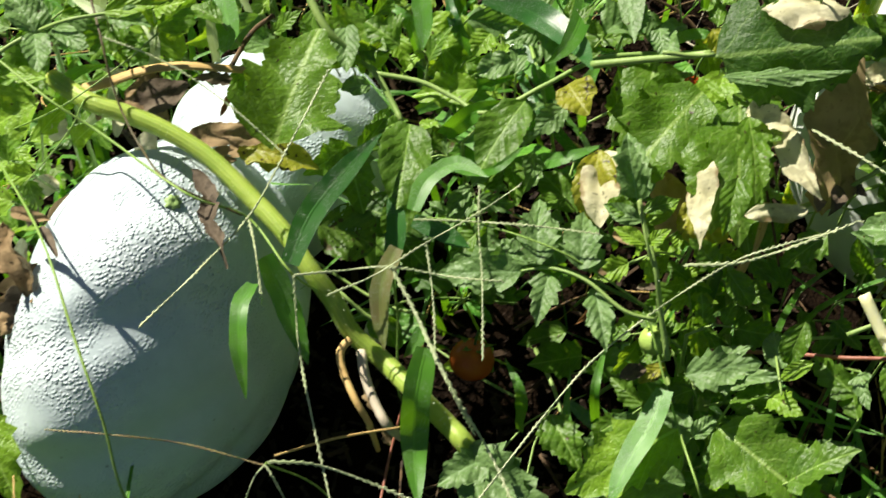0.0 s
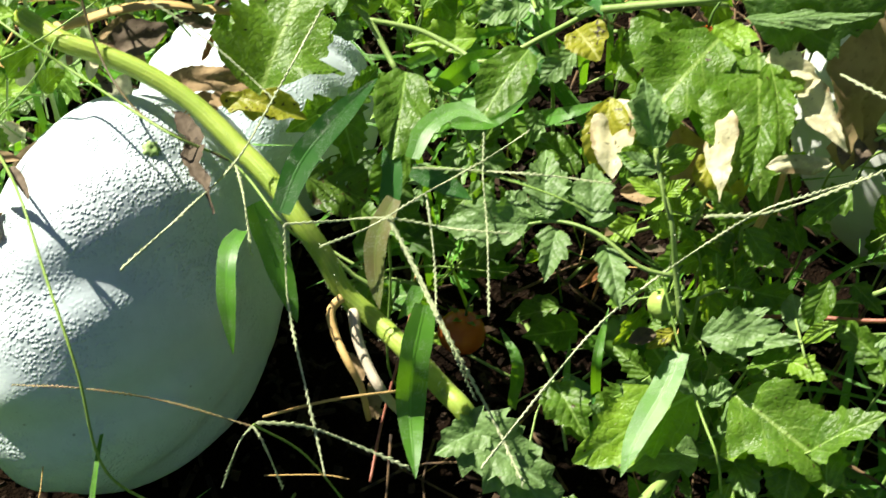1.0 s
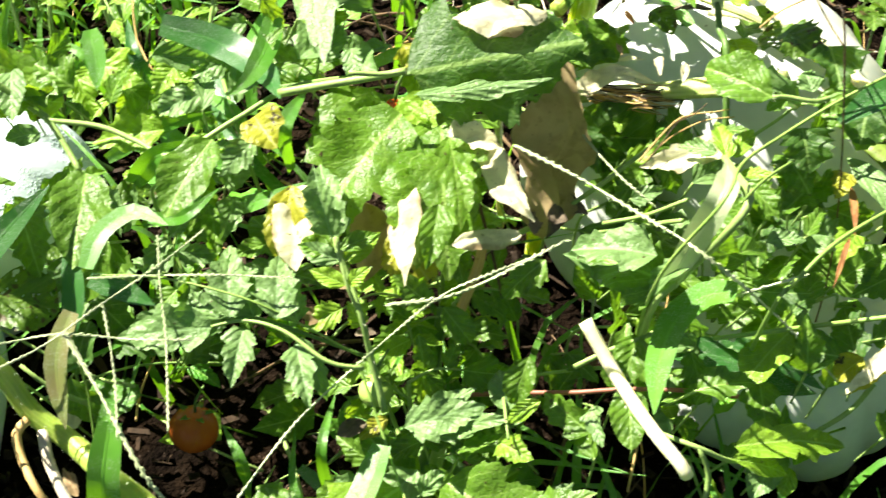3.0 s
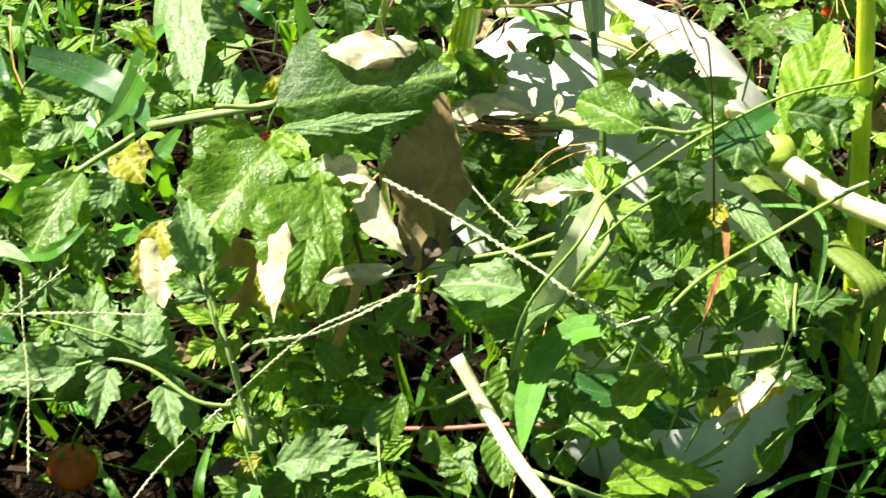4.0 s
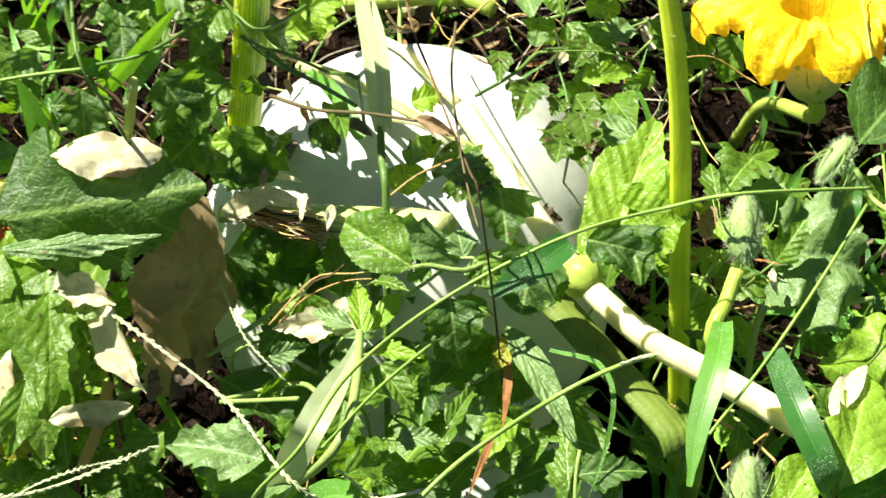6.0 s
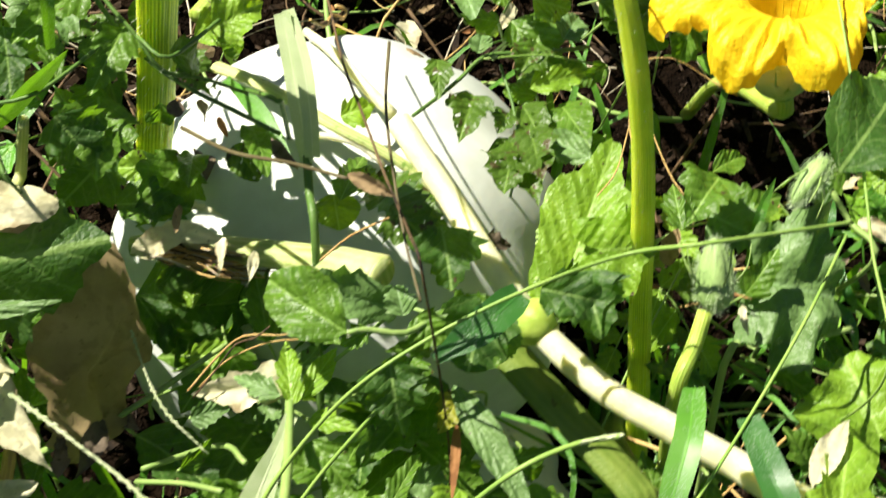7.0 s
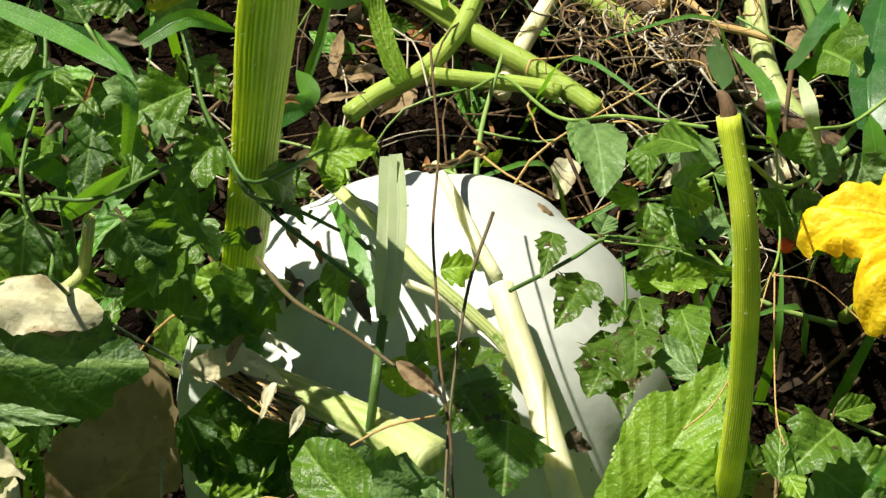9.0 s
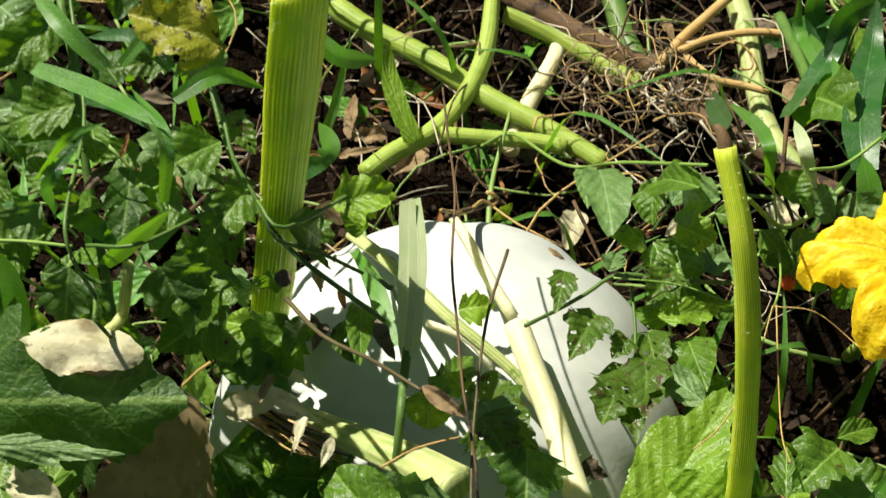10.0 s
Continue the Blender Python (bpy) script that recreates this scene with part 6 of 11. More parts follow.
tube(gb, 'culm', [(0.456, 0.622, 0.374), (0.455, 0.605, 0.362), (0.455, 0.573, 0.35), (0.446, 0.50, 0.2), (0.446, 0.50, -0.01)], 0.0026, 0.0022, 'tstem', bristles=120, seed=291)
blade(gb, [(0.444, 0.648, 0.329), (0.429, 0.691, 0.326), (0.412, 0.724, 0.314)], 0.0130, (-0.054, -0.358, 0.932), 'blade', seed=286, blunt=0.5)
tube(gb, 'dark_stalk', [(0.461, 0.788, 0.4), (0.468, 0.739, 0.417), (0.476, 0.686, 0.434), (0.479, 0.628, 0.451), (0.485, 0.584, 0.463), (0.491, 0.544, 0.469), (0.499, 0.51, 0.466), (0.503, 0.484, 0.46), (0.52, 0.47, 0.25), (0.52, 0.50, -0.01)], 0.0007, 0.0007, 'brown', seed=287)
tube(gb, 'dark_stalk', [(0.507, 0.653, 0.43), (0.499, 0.603, 0.44), (0.497, 0.544, 0.45), (0.498, 0.505, 0.455), (0.5, 0.476, 0.46)], 0.0009, 0.0007, 'thread', seed=288)
withered(gb, (0.472, 0.536, 0.484), (0.494, 0.525, 0.478), 0.008, (0, -0.55, 0.83), 'dry', 'lance', seed=41, crumple=0.8, name='dead_leaf', label='curled straw-coloured bit of dry leaf')
tube(gb, 'dark_stalk', [(0.389, 0.631, 0.4), (0.416, 0.59, 0.433), (0.446, 0.561, 0.461), (0.472, 0.534, 0.484)], 0.0013, 0.0009, 'thread', seed=292)
tube(gb, 'dark_stalk', [(0.455, 0.51, 0.45), (0.471, 0.519, 0.455), (0.491, 0.524, 0.46)], 0.0006, 0.0006, 'straw', seed=293)
blade(gb, [(0.422, 1, 0.08), (0.409, 1.017, 0.093), (0.395, 1.049, 0.11), (0.395, 1.065, 0.13)], 0.0190, (0.1, -0.6, 0.8), 'bright', seed=294)
blade(gb, [(0.34, 1.003, 0.06), (0.363, 0.971, 0.16), (0.387, 0.911, 0.3)], 0.0120, (-0.3, -0.6, 0.76), 'blade', seed=295, blunt=0.3)

tp = thing('tomato_plant', 0.379, 0.786, 0.0, 'leggy tomato plant with dark stems and insect-bitten leaves', 'tomato plant', '')
tube(tp, 'stem', [(0.308, 0.81, 0.449), (0.321, 0.772, 0.449), (0.346, 0.714, 0.452), (0.356, 0.688, 0.447), (0.371, 0.668, 0.438), (0.382, 0.654, 0.424), (0.402, 0.662, 0.402), (0.426, 0.667, 0.376)], 0.0013, 0.0011, 'tstem', seed=292, bristles=160, hair=0.0016)
tube(tp, 'stem', [(0.24, 0.805, 0.449), (0.257, 0.751, 0.448), (0.271, 0.703, 0.447), (0.281, 0.624, 0.46), (0.294, 0.607, 0.425), (0.305, 0.589, 0.414), (0.318, 0.725, 0.052), (0.323, 0.745, -0.01)], 0.0011, 0.0011, 'tstem', seed=293, bristles=140, hair=0.0016)
tube(tp, 'stem', [(0.426, 0.681, 0.36), (0.442, 0.651, 0.389), (0.446, 0.672, 0.34), (0.454, 0.793, 0.011), (0.459, 0.813, -0.01)], 0.0015, 0.0016, 'tstem', seed=294)
tube(tp, 'leaf_stalk', [(0.371, 0.668, 0.438), (0.388, 0.65, 0.44), (0.417, 0.697, 0.41)], 0.0010, 0.0012, 'tstem', seed=295)
tube(tp, 'leaf_stalk', [(0.282, 0.624, 0.446), (0.252, 0.633, 0.434), (0.224, 0.636, 0.427)], 0.0010, 0.0011, 'culm', seed=296)
tube(tp, 'leaf_stalk', [(0.291, 0.622, 0.451), (0.323, 0.62, 0.461), (0.361, 0.675, 0.434)], 0.0011, 0.0012, 'tstem', seed=297)
leaf(tp, (0.348, 0.697, 0.449), (0.306, 0.663, 0.447), 0.0305, (0.189, -0.25, 0.95), 'tomato', 'lobed', seed=298)
leaf(tp, (0.203, 0.787, 0.446), (0.227, 0.766, 0.446), 0.0304, (0.306, -0.461, 0.833), 'grey', 'oval', seed=299)
leaf(tp, (0.238, 0.781, 0.446), (0.211, 0.744, 0.44), 0.0304, (0.299, -0.453, 0.84), 'tomato', 'oval', seed=300)
leaf(tp, (0.262, 0.72, 0.444), (0.219, 0.706, 0.433), 0.0321, (0.276, -0.304, 0.912), 'tomato', 'tooth', seed=301)
leaf(tp, (0.273, 0.708, 0.442), (0.281, 0.684, 0.44), 0.0178, (0.259, -0.412, 0.874), 'tomato', 'oval', seed=302)
leaf(tp, (0.225, 0.661, 0.442), (0.227, 0.639, 0.43), 0.0222, (0.301, -0.371, 0.878), 'tomato', 'tooth', seed=303)
leaf(tp, (0.311, 0.785, 0.445), (0.336, 0.75, 0.445), 0.0298, (0.2, -0.479, 0.855), 'eaten', 'lobed', seed=304)
leaf(tp, (0.283, 0.784, 0.448), (0.314, 0.774, 0.446), 0.0298, (0.225, -0.484, 0.846), 'tomato', 'lobed', seed=305)
leaf(tp, (0.31, 0.758, 0.445), (0.279, 0.745, 0.446), 0.0265, (0.233, -0.461, 0.856), 'eaten', 'lobed', seed=306)
leaf(tp, (0.347, 0.72, 0.445), (0.366, 0.698, 0.44), 0.0203, (0.172, -0.438, 0.882), 'eaten', 'tooth', seed=307)
leaf(tp, (0.365, 0.675, 0.438), (0.344, 0.637, 0.43), 0.0286, (0.177, -0.39, 0.904), 'tomato', 'tooth', seed=308)
leaf(tp, (0.347, 0.644, 0.419), (0.342, 0.6, 0.403), 0.0454, (0.191, -0.401, 0.896), 'tomato', 'lobed', seed=310, rows=28, cols=10)
leaf(tp, (0.411, 0.69, 0.408), (0.441, 0.705, 0.41), 0.0330, (0.089, -0.414, 0.906), 'bright', 'lobed', seed=311)
leaf(tp, (0.387, 0.664, 0.426), (0.399, 0.68, 0.386), 0.0261, (0.126, -0.389, 0.912), 'tomato', 'tooth', seed=312)
leaf(tp, (0.341, 0.635, 0.322), (0.385, 0.626, 0.322), 0.0349, (0.14, -0.2, 0.97), 'tomato', 'tooth', seed=313)
leaf(tp, (0.369, 0.656, 0.322), (0.343, 0.661, 0.322), 0.0206, (0.157, -0.327, 0.932), 'bright', 'oval', seed=314)
leaf(tp, (0.425, 0.661, 0.352), (0.433, 0.597, 0.394), 0.0164, (0.088, -0.331, 0.94), 'tomato', 'oval', seed=315)
leaf(tp, (0.388, 0.671, 0.312), (0.385, 0.63, 0.34), 0.0187, (0.128, -0.319, 0.939), 'tomato', 'oval', seed=316)
leaf(tp, (0.424, 0.689, 0.385), (0.412, 0.688, 0.406), 0.0149, (0.097, -0.395, 0.913), 'tomato', 'oval', seed=317)
leaf(tp, (0.378, 0.647, 0.403), (0.376, 0.644, 0.388), 0.0177, (0.146, -0.357, 0.923), 'tomato', 'oval', seed=318)
leaf(tp, (0.329, 0.638, 0.444), (0.324, 0.679, 0.444), 0.0151, (0.208, -0.397, 0.894), 'tomato', 'tooth', seed=319)
leaf(tp, (0.245, 0.633, 0.422), (0.234, 0.623, 0.414), 0.0230, (0.29, -0.342, 0.894), 'tomato', 'tooth', seed=320)
withered(tp, (0.404, 0.709, 0.295), (0.409, 0.694, 0.294), 0.0050, (0.123, -0.413, 0.902), 'rust', 'oval', seed=321, crumple=0.5, name='dead_leaf', label='rust-brown dried scrap')
withered(tp, (0.386, 0.637, 0.402), (0.387, 0.646, 0.406), 0.0099, (0.163, -0.434, 0.886), 'dry_dark', 'oval', seed=322, crumple=0.2, name='dead_leaf')
withered(tp, (0.391, 0.712, 0.262), (0.393, 0.663, 0.294), 0.0132, (0.139, -0.389, 0.911), 'dry_dark', 'oval', seed=323, crumple=0.6, name='dead_leaf')
withered(tp, (0.427, 0.669, 0.324), (0.45, 0.611, 0.376), 0.0108, (0.091, -0.395, 0.914), 'dry_dark', 'oval', seed=324, crumple=0.6, name='dead_leaf')
withered(tp, (0.396, 0.67, 0.369), (0.396, 0.691, 0.32), 0.0094, (0.142, -0.427, 0.893), 'dry', 'oval', seed=325, crumple=0.4, name='dead_leaf')
withered(tp, (0.252, 0.585, 0.398), (0.329, 0.582, 0.405), 0.0240, (0.227, -0.009, 0.974), 'dry_pale', 'round', seed=326, crumple=0.1, fold=-0.35, curl=0.45, name='dead_leaf', label='bleached curled-over leaf')

gl = thing('grass_clump', 0.300, 0.775, 0.0, 'green grass clump behind the tomato leaves', 'grass', 'broad grass clumps')
blade(gl, [(0.247, 0.716, 0.477), (0.283, 0.696, 0.487), (0.313, 0.674, 0.499), (0.333, 0.659, 0.504)], 0.0119, (0.281, -0.346, 0.895), 'blade', seed=328)
blade(gl, [(0.249, 0.599, 0.389), (0.248, 0.611, 0.423), (0.244, 0.617, 0.451)], 0.0144, (0.368, -0.419, 0.83), 'blade_dark', seed=329)
blade(gl, [(0.29, 0.637, 0.411), (0.322, 0.619, 0.469), (0.347, 0.602, 0.516)], 0.0112, (0.422, -0.447, 0.788), 'blade', seed=330)
blade(gl, [(0.379, 0.827, 0.396), (0.391, 0.84, 0.362), (0.408, 0.888, 0.307)], 0.0136, (0.142, -0.623, 0.769), 'blade_dark', seed=331)
tube(gl, 'culm', [(0.309, 0.625, 0.431), (0.297, 0.625, 0.379), (0.292, 0.605, 0.365), (0.298, 0.74, 0.022), (0.303, 0.76, -0.01)], 0.0032, 0.0033, 'celery', seed=332)

tr = thing('tomato_plant', 0.565, 0.829, 0.0, 'tomato plant with insect-eaten leaves hanging over the pale pumpkin', 'tomato plant', '')
tube(tr, 'stem', [(0.52, 0.646, 0.367), (0.539, 0.669, 0.351), (0.555, 0.687, 0.342), (0.574, 0.702, 0.342), (0.608, 0.706, 0.334), (0.644, 0.719, 0.317)], 0.0012, 0.0014, 'tstem', seed=333, bristles=60)
tube(tr, 'stem', [(0.582, 0.699, 0.335), (0.585, 0.664, 0.334), (0.584, 0.638, 0.316), (0.586, 0.672, 0.142), (0.591, 0.692, -0.01)], 0.0010, 0.0010, 'tstem', seed=334)
tube(tr, 'leaf_stalk', [(0.57, 0.694, 0.35), (0.608, 0.698, 0.342), (0.641, 0.695, 0.332)], 0.0006, 0.0006, 'culm', seed=335)
leaf(tr, (0.541, 0.693, 0.355), (0.537, 0.658, 0.362), 0.0183, (-0.042, -0.367, 0.929), 'eaten', 'tooth', seed=336)
leaf(tr, (0.581, 0.661, 0.338), (0.571, 0.644, 0.342), 0.0195, (-0.083, -0.334, 0.939), 'eaten', 'tooth', seed=338)
leaf(tr, (0.579, 0.645, 0.334), (0.584, 0.583, 0.357), 0.0400, (-0.088, -0.303, 0.949), 'eaten', 'lobed', seed=339)
leaf(tr, (0.593, 0.677, 0.321), (0.601, 0.628, 0.336), 0.0297, (-0.103, -0.326, 0.94), 'eaten', 'lobed', seed=340)
leaf(tr, (0.567, 0.697, 0.352), (0.571, 0.709, 0.354), 0.0149, (-0.075, -0.385, 0.92), 'grey', 'oval', seed=341)
leaf(tr, (0.608, 0.742, 0.316), (0.622, 0.7, 0.307), 0.0400, (-0.118, -0.372, 0.921), 'tomato', 'lobed', seed=342)
leaf(tr, (0.617, 0.676, 0.319), (0.626, 0.63, 0.336), 0.0263, (-0.129, -0.324, 0.937), 'tomato', 'lance', seed=343)
leaf(tr, (0.625, 0.619, 0.341), (0.601, 0.646, 0.328), 0.0191, (-0.122, -0.311, 0.943), 'grey', 'oval', seed=344)
leaf(tr, (0.561, 0.792, 0.326), (0.568, 0.715, 0.362), 0.0307, (-0.006, -0.417, 0.909), 'grey', 'oval', seed=345)
leaf(tr, (0.552, 0.804, 0.31), (0.554, 0.754, 0.336), 0.0154, (-0.055, -0.427, 0.903), 'grey', 'oval', seed=346)
leaf(tr, (0.61, 0.709, 0.423), (0.594, 0.763, 0.35), 0.0235, (-0.113, -0.426, 0.898), 'tomato', 'oval', seed=347)
leaf(tr, (0.623, 0.709, 0.414), (0.607, 0.733, 0.37), 0.0293, (-0.129, -0.416, 0.9), 'grey', 'oval', seed=348)
leaf(tr, (0.606, 0.73, 0.357), (0.631, 0.728, 0.345), 0.0279, (-0.127, -0.398, 0.908), 'bright', 'tooth', seed=349)
leaf(tr, (0.595, 0.734, 0.333), (0.609, 0.703, 0.325), 0.0213, (-0.108, -0.381, 0.918), 'tomato', 'tooth', seed=350)
leaf(tr, (0.598, 0.682, 0.331), (0.636, 0.694, 0.324), 0.0206, (-0.124, -0.354, 0.927), 'bright', 'tooth', seed=351)
leaf(tr, (0.626, 0.718, 0.329), (0.64, 0.737, 0.327), 0.0251, (-0.139, -0.383, 0.913), 'grey', 'tooth', seed=352)
tube(tr, 'stem', [(0.649, 0.753, 0.358), (0.691, 0.812, 0.252), (0.712, 0.827, 0.247), (0.73, 0.834, 0.271)], 0.0016, 0.0019, 'tpale', seed=353)
leaf(tr, (0.712, 0.827, 0.247), (0.722, 0.833, 0.273), 0.0301, (-0.201, -0.41, 0.89), 'grey', 'oval', seed=354)
leaf(tr, (0.689, 0.812, 0.283), (0.697, 0.823, 0.301), 0.0246, (-0.187, -0.421, 0.888), 'tomato', 'oval', seed=355)
leaf(tr, (0.705, 0.822, 0.239), (0.717, 0.816, 0.216), 0.0220, (-0.192, -0.389, 0.901), 'grey', 'oval', seed=356)
leaf(tr, (0.735, 0.834, 0.266), (0.756, 0.812, 0.246), 0.0384, (-0.224, -0.399, 0.889), 'grey', 'tooth', seed=357)
leaf(tr, (0.724, 0.951, 0.227), (0.745, 0.906, 0.263), 0.0530, (-0.206, -0.46, 0.864), 'tomato', 'oval', seed=358)
leaf(tr, (0.699, 0.601, 0.335), (0.67, 0.566, 0.345), 0.0384, (-0.197, -0.261, 0.945), 'tomato', 'tooth', seed=359)
leaf(tr, (0.707, 0.626, 0.301), (0.734, 0.643, 0.288), 0.0167, (-0.22, -0.28, 0.934), 'tomato', 'lance', seed=360)
withered(tr, (0.557, 0.597, 0.3), (0.574, 0.595, 0.295), 0.0147, (-0.075, -0.323, 0.944), 'dry_dark', 'lobed', seed=361, crumple=1.1, name='dead_leaf')

gR = thing('grass_clump', 0.720, 0.983, 0.0, 'broad green grass blades wet with dew, with thin dry culms', 'grass', 'broad grass clumps')
blade(gR, [(0.749, 0.86, 0.258), (0.75, 0.911, 0.258), (0.768, 0.995, 0.241), (0.771, 1.03, 0.257)], 0.0288, (-0.125, -0.631, 0.766), 'blade_dark', seed=362)
blade(gR, [(0.7, 0.908, 0.256), (0.739, 1.007, 0.19), (0.757, 1.041, 0.202), (0.761, 1.056, 0.229)], 0.0250, (-0.464, -0.583, 0.667), 'blade_dark', seed=363)
blade(gR, [(0.755, 0.818, 0.251), (0.746, 0.837, 0.275), (0.74, 0.853, 0.285)], 0.0190, (-0.29, -0.531, 0.796), 'blade', seed=364)
blade(gR, [(0.708, 0.83, 0.274), (0.697, 0.837, 0.307), (0.697, 0.881, 0.282)], 0.0102, (-0.244, -0.561, 0.791), 'blade_pale', seed=365)
tube(gR, 'culm', [(0.48, 0.958, 0.133), (0.504, 1.005, 0.092), (0.541, 0.811, 0.304), (0.578, 0.819, 0.301), (0.61, 0.704, 0.45)], 0.0014, 0.0010, 'culm', seed=366)
tube(gR, 'culm', [(0.636, 0.713, 0.435), (0.66, 0.753, 0.375), (0.696, 0.834, 0.212), (0.673, 0.713, 0.304), (0.678, 0.795, 0.053), (0.674, 0.845, -0.14)], 0.0007, 0.0008, 'culm', seed=367)
tube(gR, 'culm', [(0.671, 0.71, 0.309), (0.659, 0.663, 0.316), (0.65, 0.625, 0.34), (0.645, 0.578, 0.336)], 0.0004, 0.0004, 'straw', seed=368)
tube(gR, 'culm', [(0.673, 0.71, 0.31), (0.671, 0.656, 0.316), (0.662, 0.592, 0.362), (0.663, 0.568, 0.376)], 0.0005, 0.0004, 'straw', seed=369)
tube(gR, 'culm', [(0.666, 0.693, 0.334), (0.69, 0.69, 0.336), (0.714, 0.68, 0.323), (0.726, 0.662, 0.329)], 0.0004, 0.0004, 'straw', seed=370)
tube(gR, 'culm', [(0.649, 0.635, 0.349), (0.625, 0.58, 0.39), (0.609, 0.56, 0.398)], 0.0005, 0.0004, 'straw', seed=371)
tube(gR, 'culm', [(0.701, 0.823, 0.302), (0.728, 0.843, 0.285), (0.754, 0.867, 0.287)], 0.0012, 0.0013, 'culm', seed=372)
tube(gR, 'culm', [(0.739, 1.185, 0.066), (0.741, 1.073, 0.129), (0.724, 0.926, 0.237)], 0.0056, 0.0039, 'tstem', seed=374)
tube(gR, 'culm', [(0.791, 0.737, 0.381), (0.776, 0.63, 0.383), (0.753, 0.518, 0.393), (0.741, 0.44, 0.375), (0.729, 0.485, 0.169), (0.727, 0.542, -0.038)], 0.0009, 0.0007, 'culm', seed=375)

vb = thing('pumpkin_vine', 0.446, 0.928, 0.0, 'bristly yellow-green pumpkin vines crossing on bare soil', 'vine', '')
tube(vb, 'stem', [(0.313, 1.179, 0.062), (0.359, 1.144, 0.062), (0.416, 1.113, 0.062), (0.475, 1.071, 0.062), (0.52, 1.046, 0.062), (0.555, 1.024, 0.062), (0.584, 1.004, 0.062)], 0.0115, 0.0088, 'vine', seed=376, sides=14, ridges=5, bristles=420)
tube(vb, 'stem', [(0.382, 0.969, 0.07), (0.403, 0.993, 0.07), (0.435, 1.02, 0.07), (0.46, 1.063, 0.07), (0.474, 1.118, 0.07), (0.476, 1.186, 0.07)], 0.0085, 0.0078, 'vine', seed=377, sides=14, ridges=5, bristles=260)
tube(vb, 'stem', [(0.442, 1.017, 0.07), (0.478, 1.017, 0.07), (0.526, 1.017, 0.07), (0.55, 1.012, 0.07)], 0.0078, 0.0068, 'vine', seed=378, sides=12, ridges=5, bristles=200)
tube(vb, 'leafstalk', [(0.502, 1.023, 0.046), (0.515, 1.075, 0.046), (0.535, 1.13, 0.046), (0.54, 1.151, 0.046)], 0.0082, 0.0077, 'pale', seed=379)
tube(vb, 'dead_stem', [(0.48, 1.197, 0.058), (0.523, 1.177, 0.058), (0.572, 1.146, 0.058), (0.608, 1.126, 0.058), (0.64, 1.117, 0.058)], 0.0123, 0.0087, 'brown', seed=380, bristles=120)
tube(vb, 'stem', [(0.492, 1.185, 0.05), (0.536, 1.161, 0.05), (0.578, 1.13, 0.05), (0.614, 1.105, 0.05)], 0.0130, 0.0100, 'vine', seed=381, bristles=100)
tube(vb, 'tendril', [(0.629, 1.114, 0.07), (0.647, 1.144, 0.07), (0.671, 1.175, 0.07), (0.692, 1.202, 0.07)], 0.0046, 0.0050, 'straw', seed=382)
tube(vb, 'tendril', [(0.646, 1.131, 0.07), (0.677, 1.15, 0.07), (0.717, 1.161, 0.07), (0.757, 1.159, 0.07), (0.782, 1.155, 0.07)], 0.0037, 0.0037, 'straw', seed=383)
tube(vb, 'tendril', [(0.653, 1.121, 0.074), (0.675, 1.099, 0.074), (0.704, 1.092, 0.074), (0.725, 1.087, 0.074)], 0.0033, 0.0032, 'straw', seed=384)
tube(vb, 'dead_stem', [(0.643, 1.094, 0.054), (0.677, 1.065, 0.054), (0.709, 1.042, 0.054), (0.751, 1.014, 0.054), (0.788, 0.996, 0.054)], 0.0099, 0.0072, 'brown', seed=385, label='rotting dark brown stem')
tube(vb, 'dead_stem', [(0.587, 1.215, 0.05), (0.598, 1.166, 0.05), (0.614, 1.132, 0.05)], 0.0110, 0.0102, 'tstem', seed=386)
tube(vb, 'dead_stem', [(0.701, 1.226, 0.05), (0.711, 1.175, 0.05), (0.718, 1.107, 0.05), (0.73, 1.057, 0.05), (0.753, 1.02, 0.05)], 0.0109, 0.0092, 'celery', seed=387)
tangle = np.random.default_rng(388)
for k in range(120):
    p = np.array((0.611, 1.082, 0.07)) + np.array((tangle.normal(0, 0.042), tangle.normal(0, 0.036), tangle.uniform(-0.02, 0.035)))
    a, turn, run = tangle.uniform(0, 6.283), tangle.normal(0, 0.28), [p]
    for _ in range(tangle.integers(4, 8)):
        a += turn + tangle.normal(0, 0.4)
        p = p + np.array((math.cos(a), math.sin(a), tangle.normal(0, 0.35))) * 0.012
        run.append(p)
    tube(vb, 'rootlet', run, tangle.uniform(0.0005, 0.0015), 0.0004, ('dry', 'brown', 'bone', 'dry_dark', 'straw')[k % 5], seed=k, sides=5, bristles=12, hair=0.0018)
tube(vb, 'tendril', [(0.467, 0.707, 0.387), (0.478, 0.769, 0.301), (0.487, 0.81, 0.259), (0.494, 0.815, 0.248), (0.497, 0.823, 0.247), (0.49, 0.821, 0.255)], 0.0011, 0.0015, 'straw', seed=436)
tube(vb, 'tendril', [(0.469, 0.726, 0.355), (0.484, 0.8, 0.265), (0.498, 0.826, 0.241)], 0.0018, 0.0022, 'brown', seed=437)
sprig(wl, (-0.339, 0.625, 0.354), (-0.338, 0.665, 0.38), (-0.33, 0.607, 0.326), 0.0248, (0.556, -0.728, 0.401), 'grey', 'oval', 438)
sprig(wl, (-0.279, 0.632, 0.351), (-0.304, 0.64, 0.355), (-0.268, 0.637, 0.319), 0.0155, (0.603, -0.724, 0.335), 'bright', 'tooth', 439)
sprig(wl, (-0.167, 0.613, 0.392), (-0.194, 0.629, 0.396), (-0.159, 0.629, 0.345), 0.0193, (0.636, -0.387, 0.668), 'tomato', 'oval', 440)
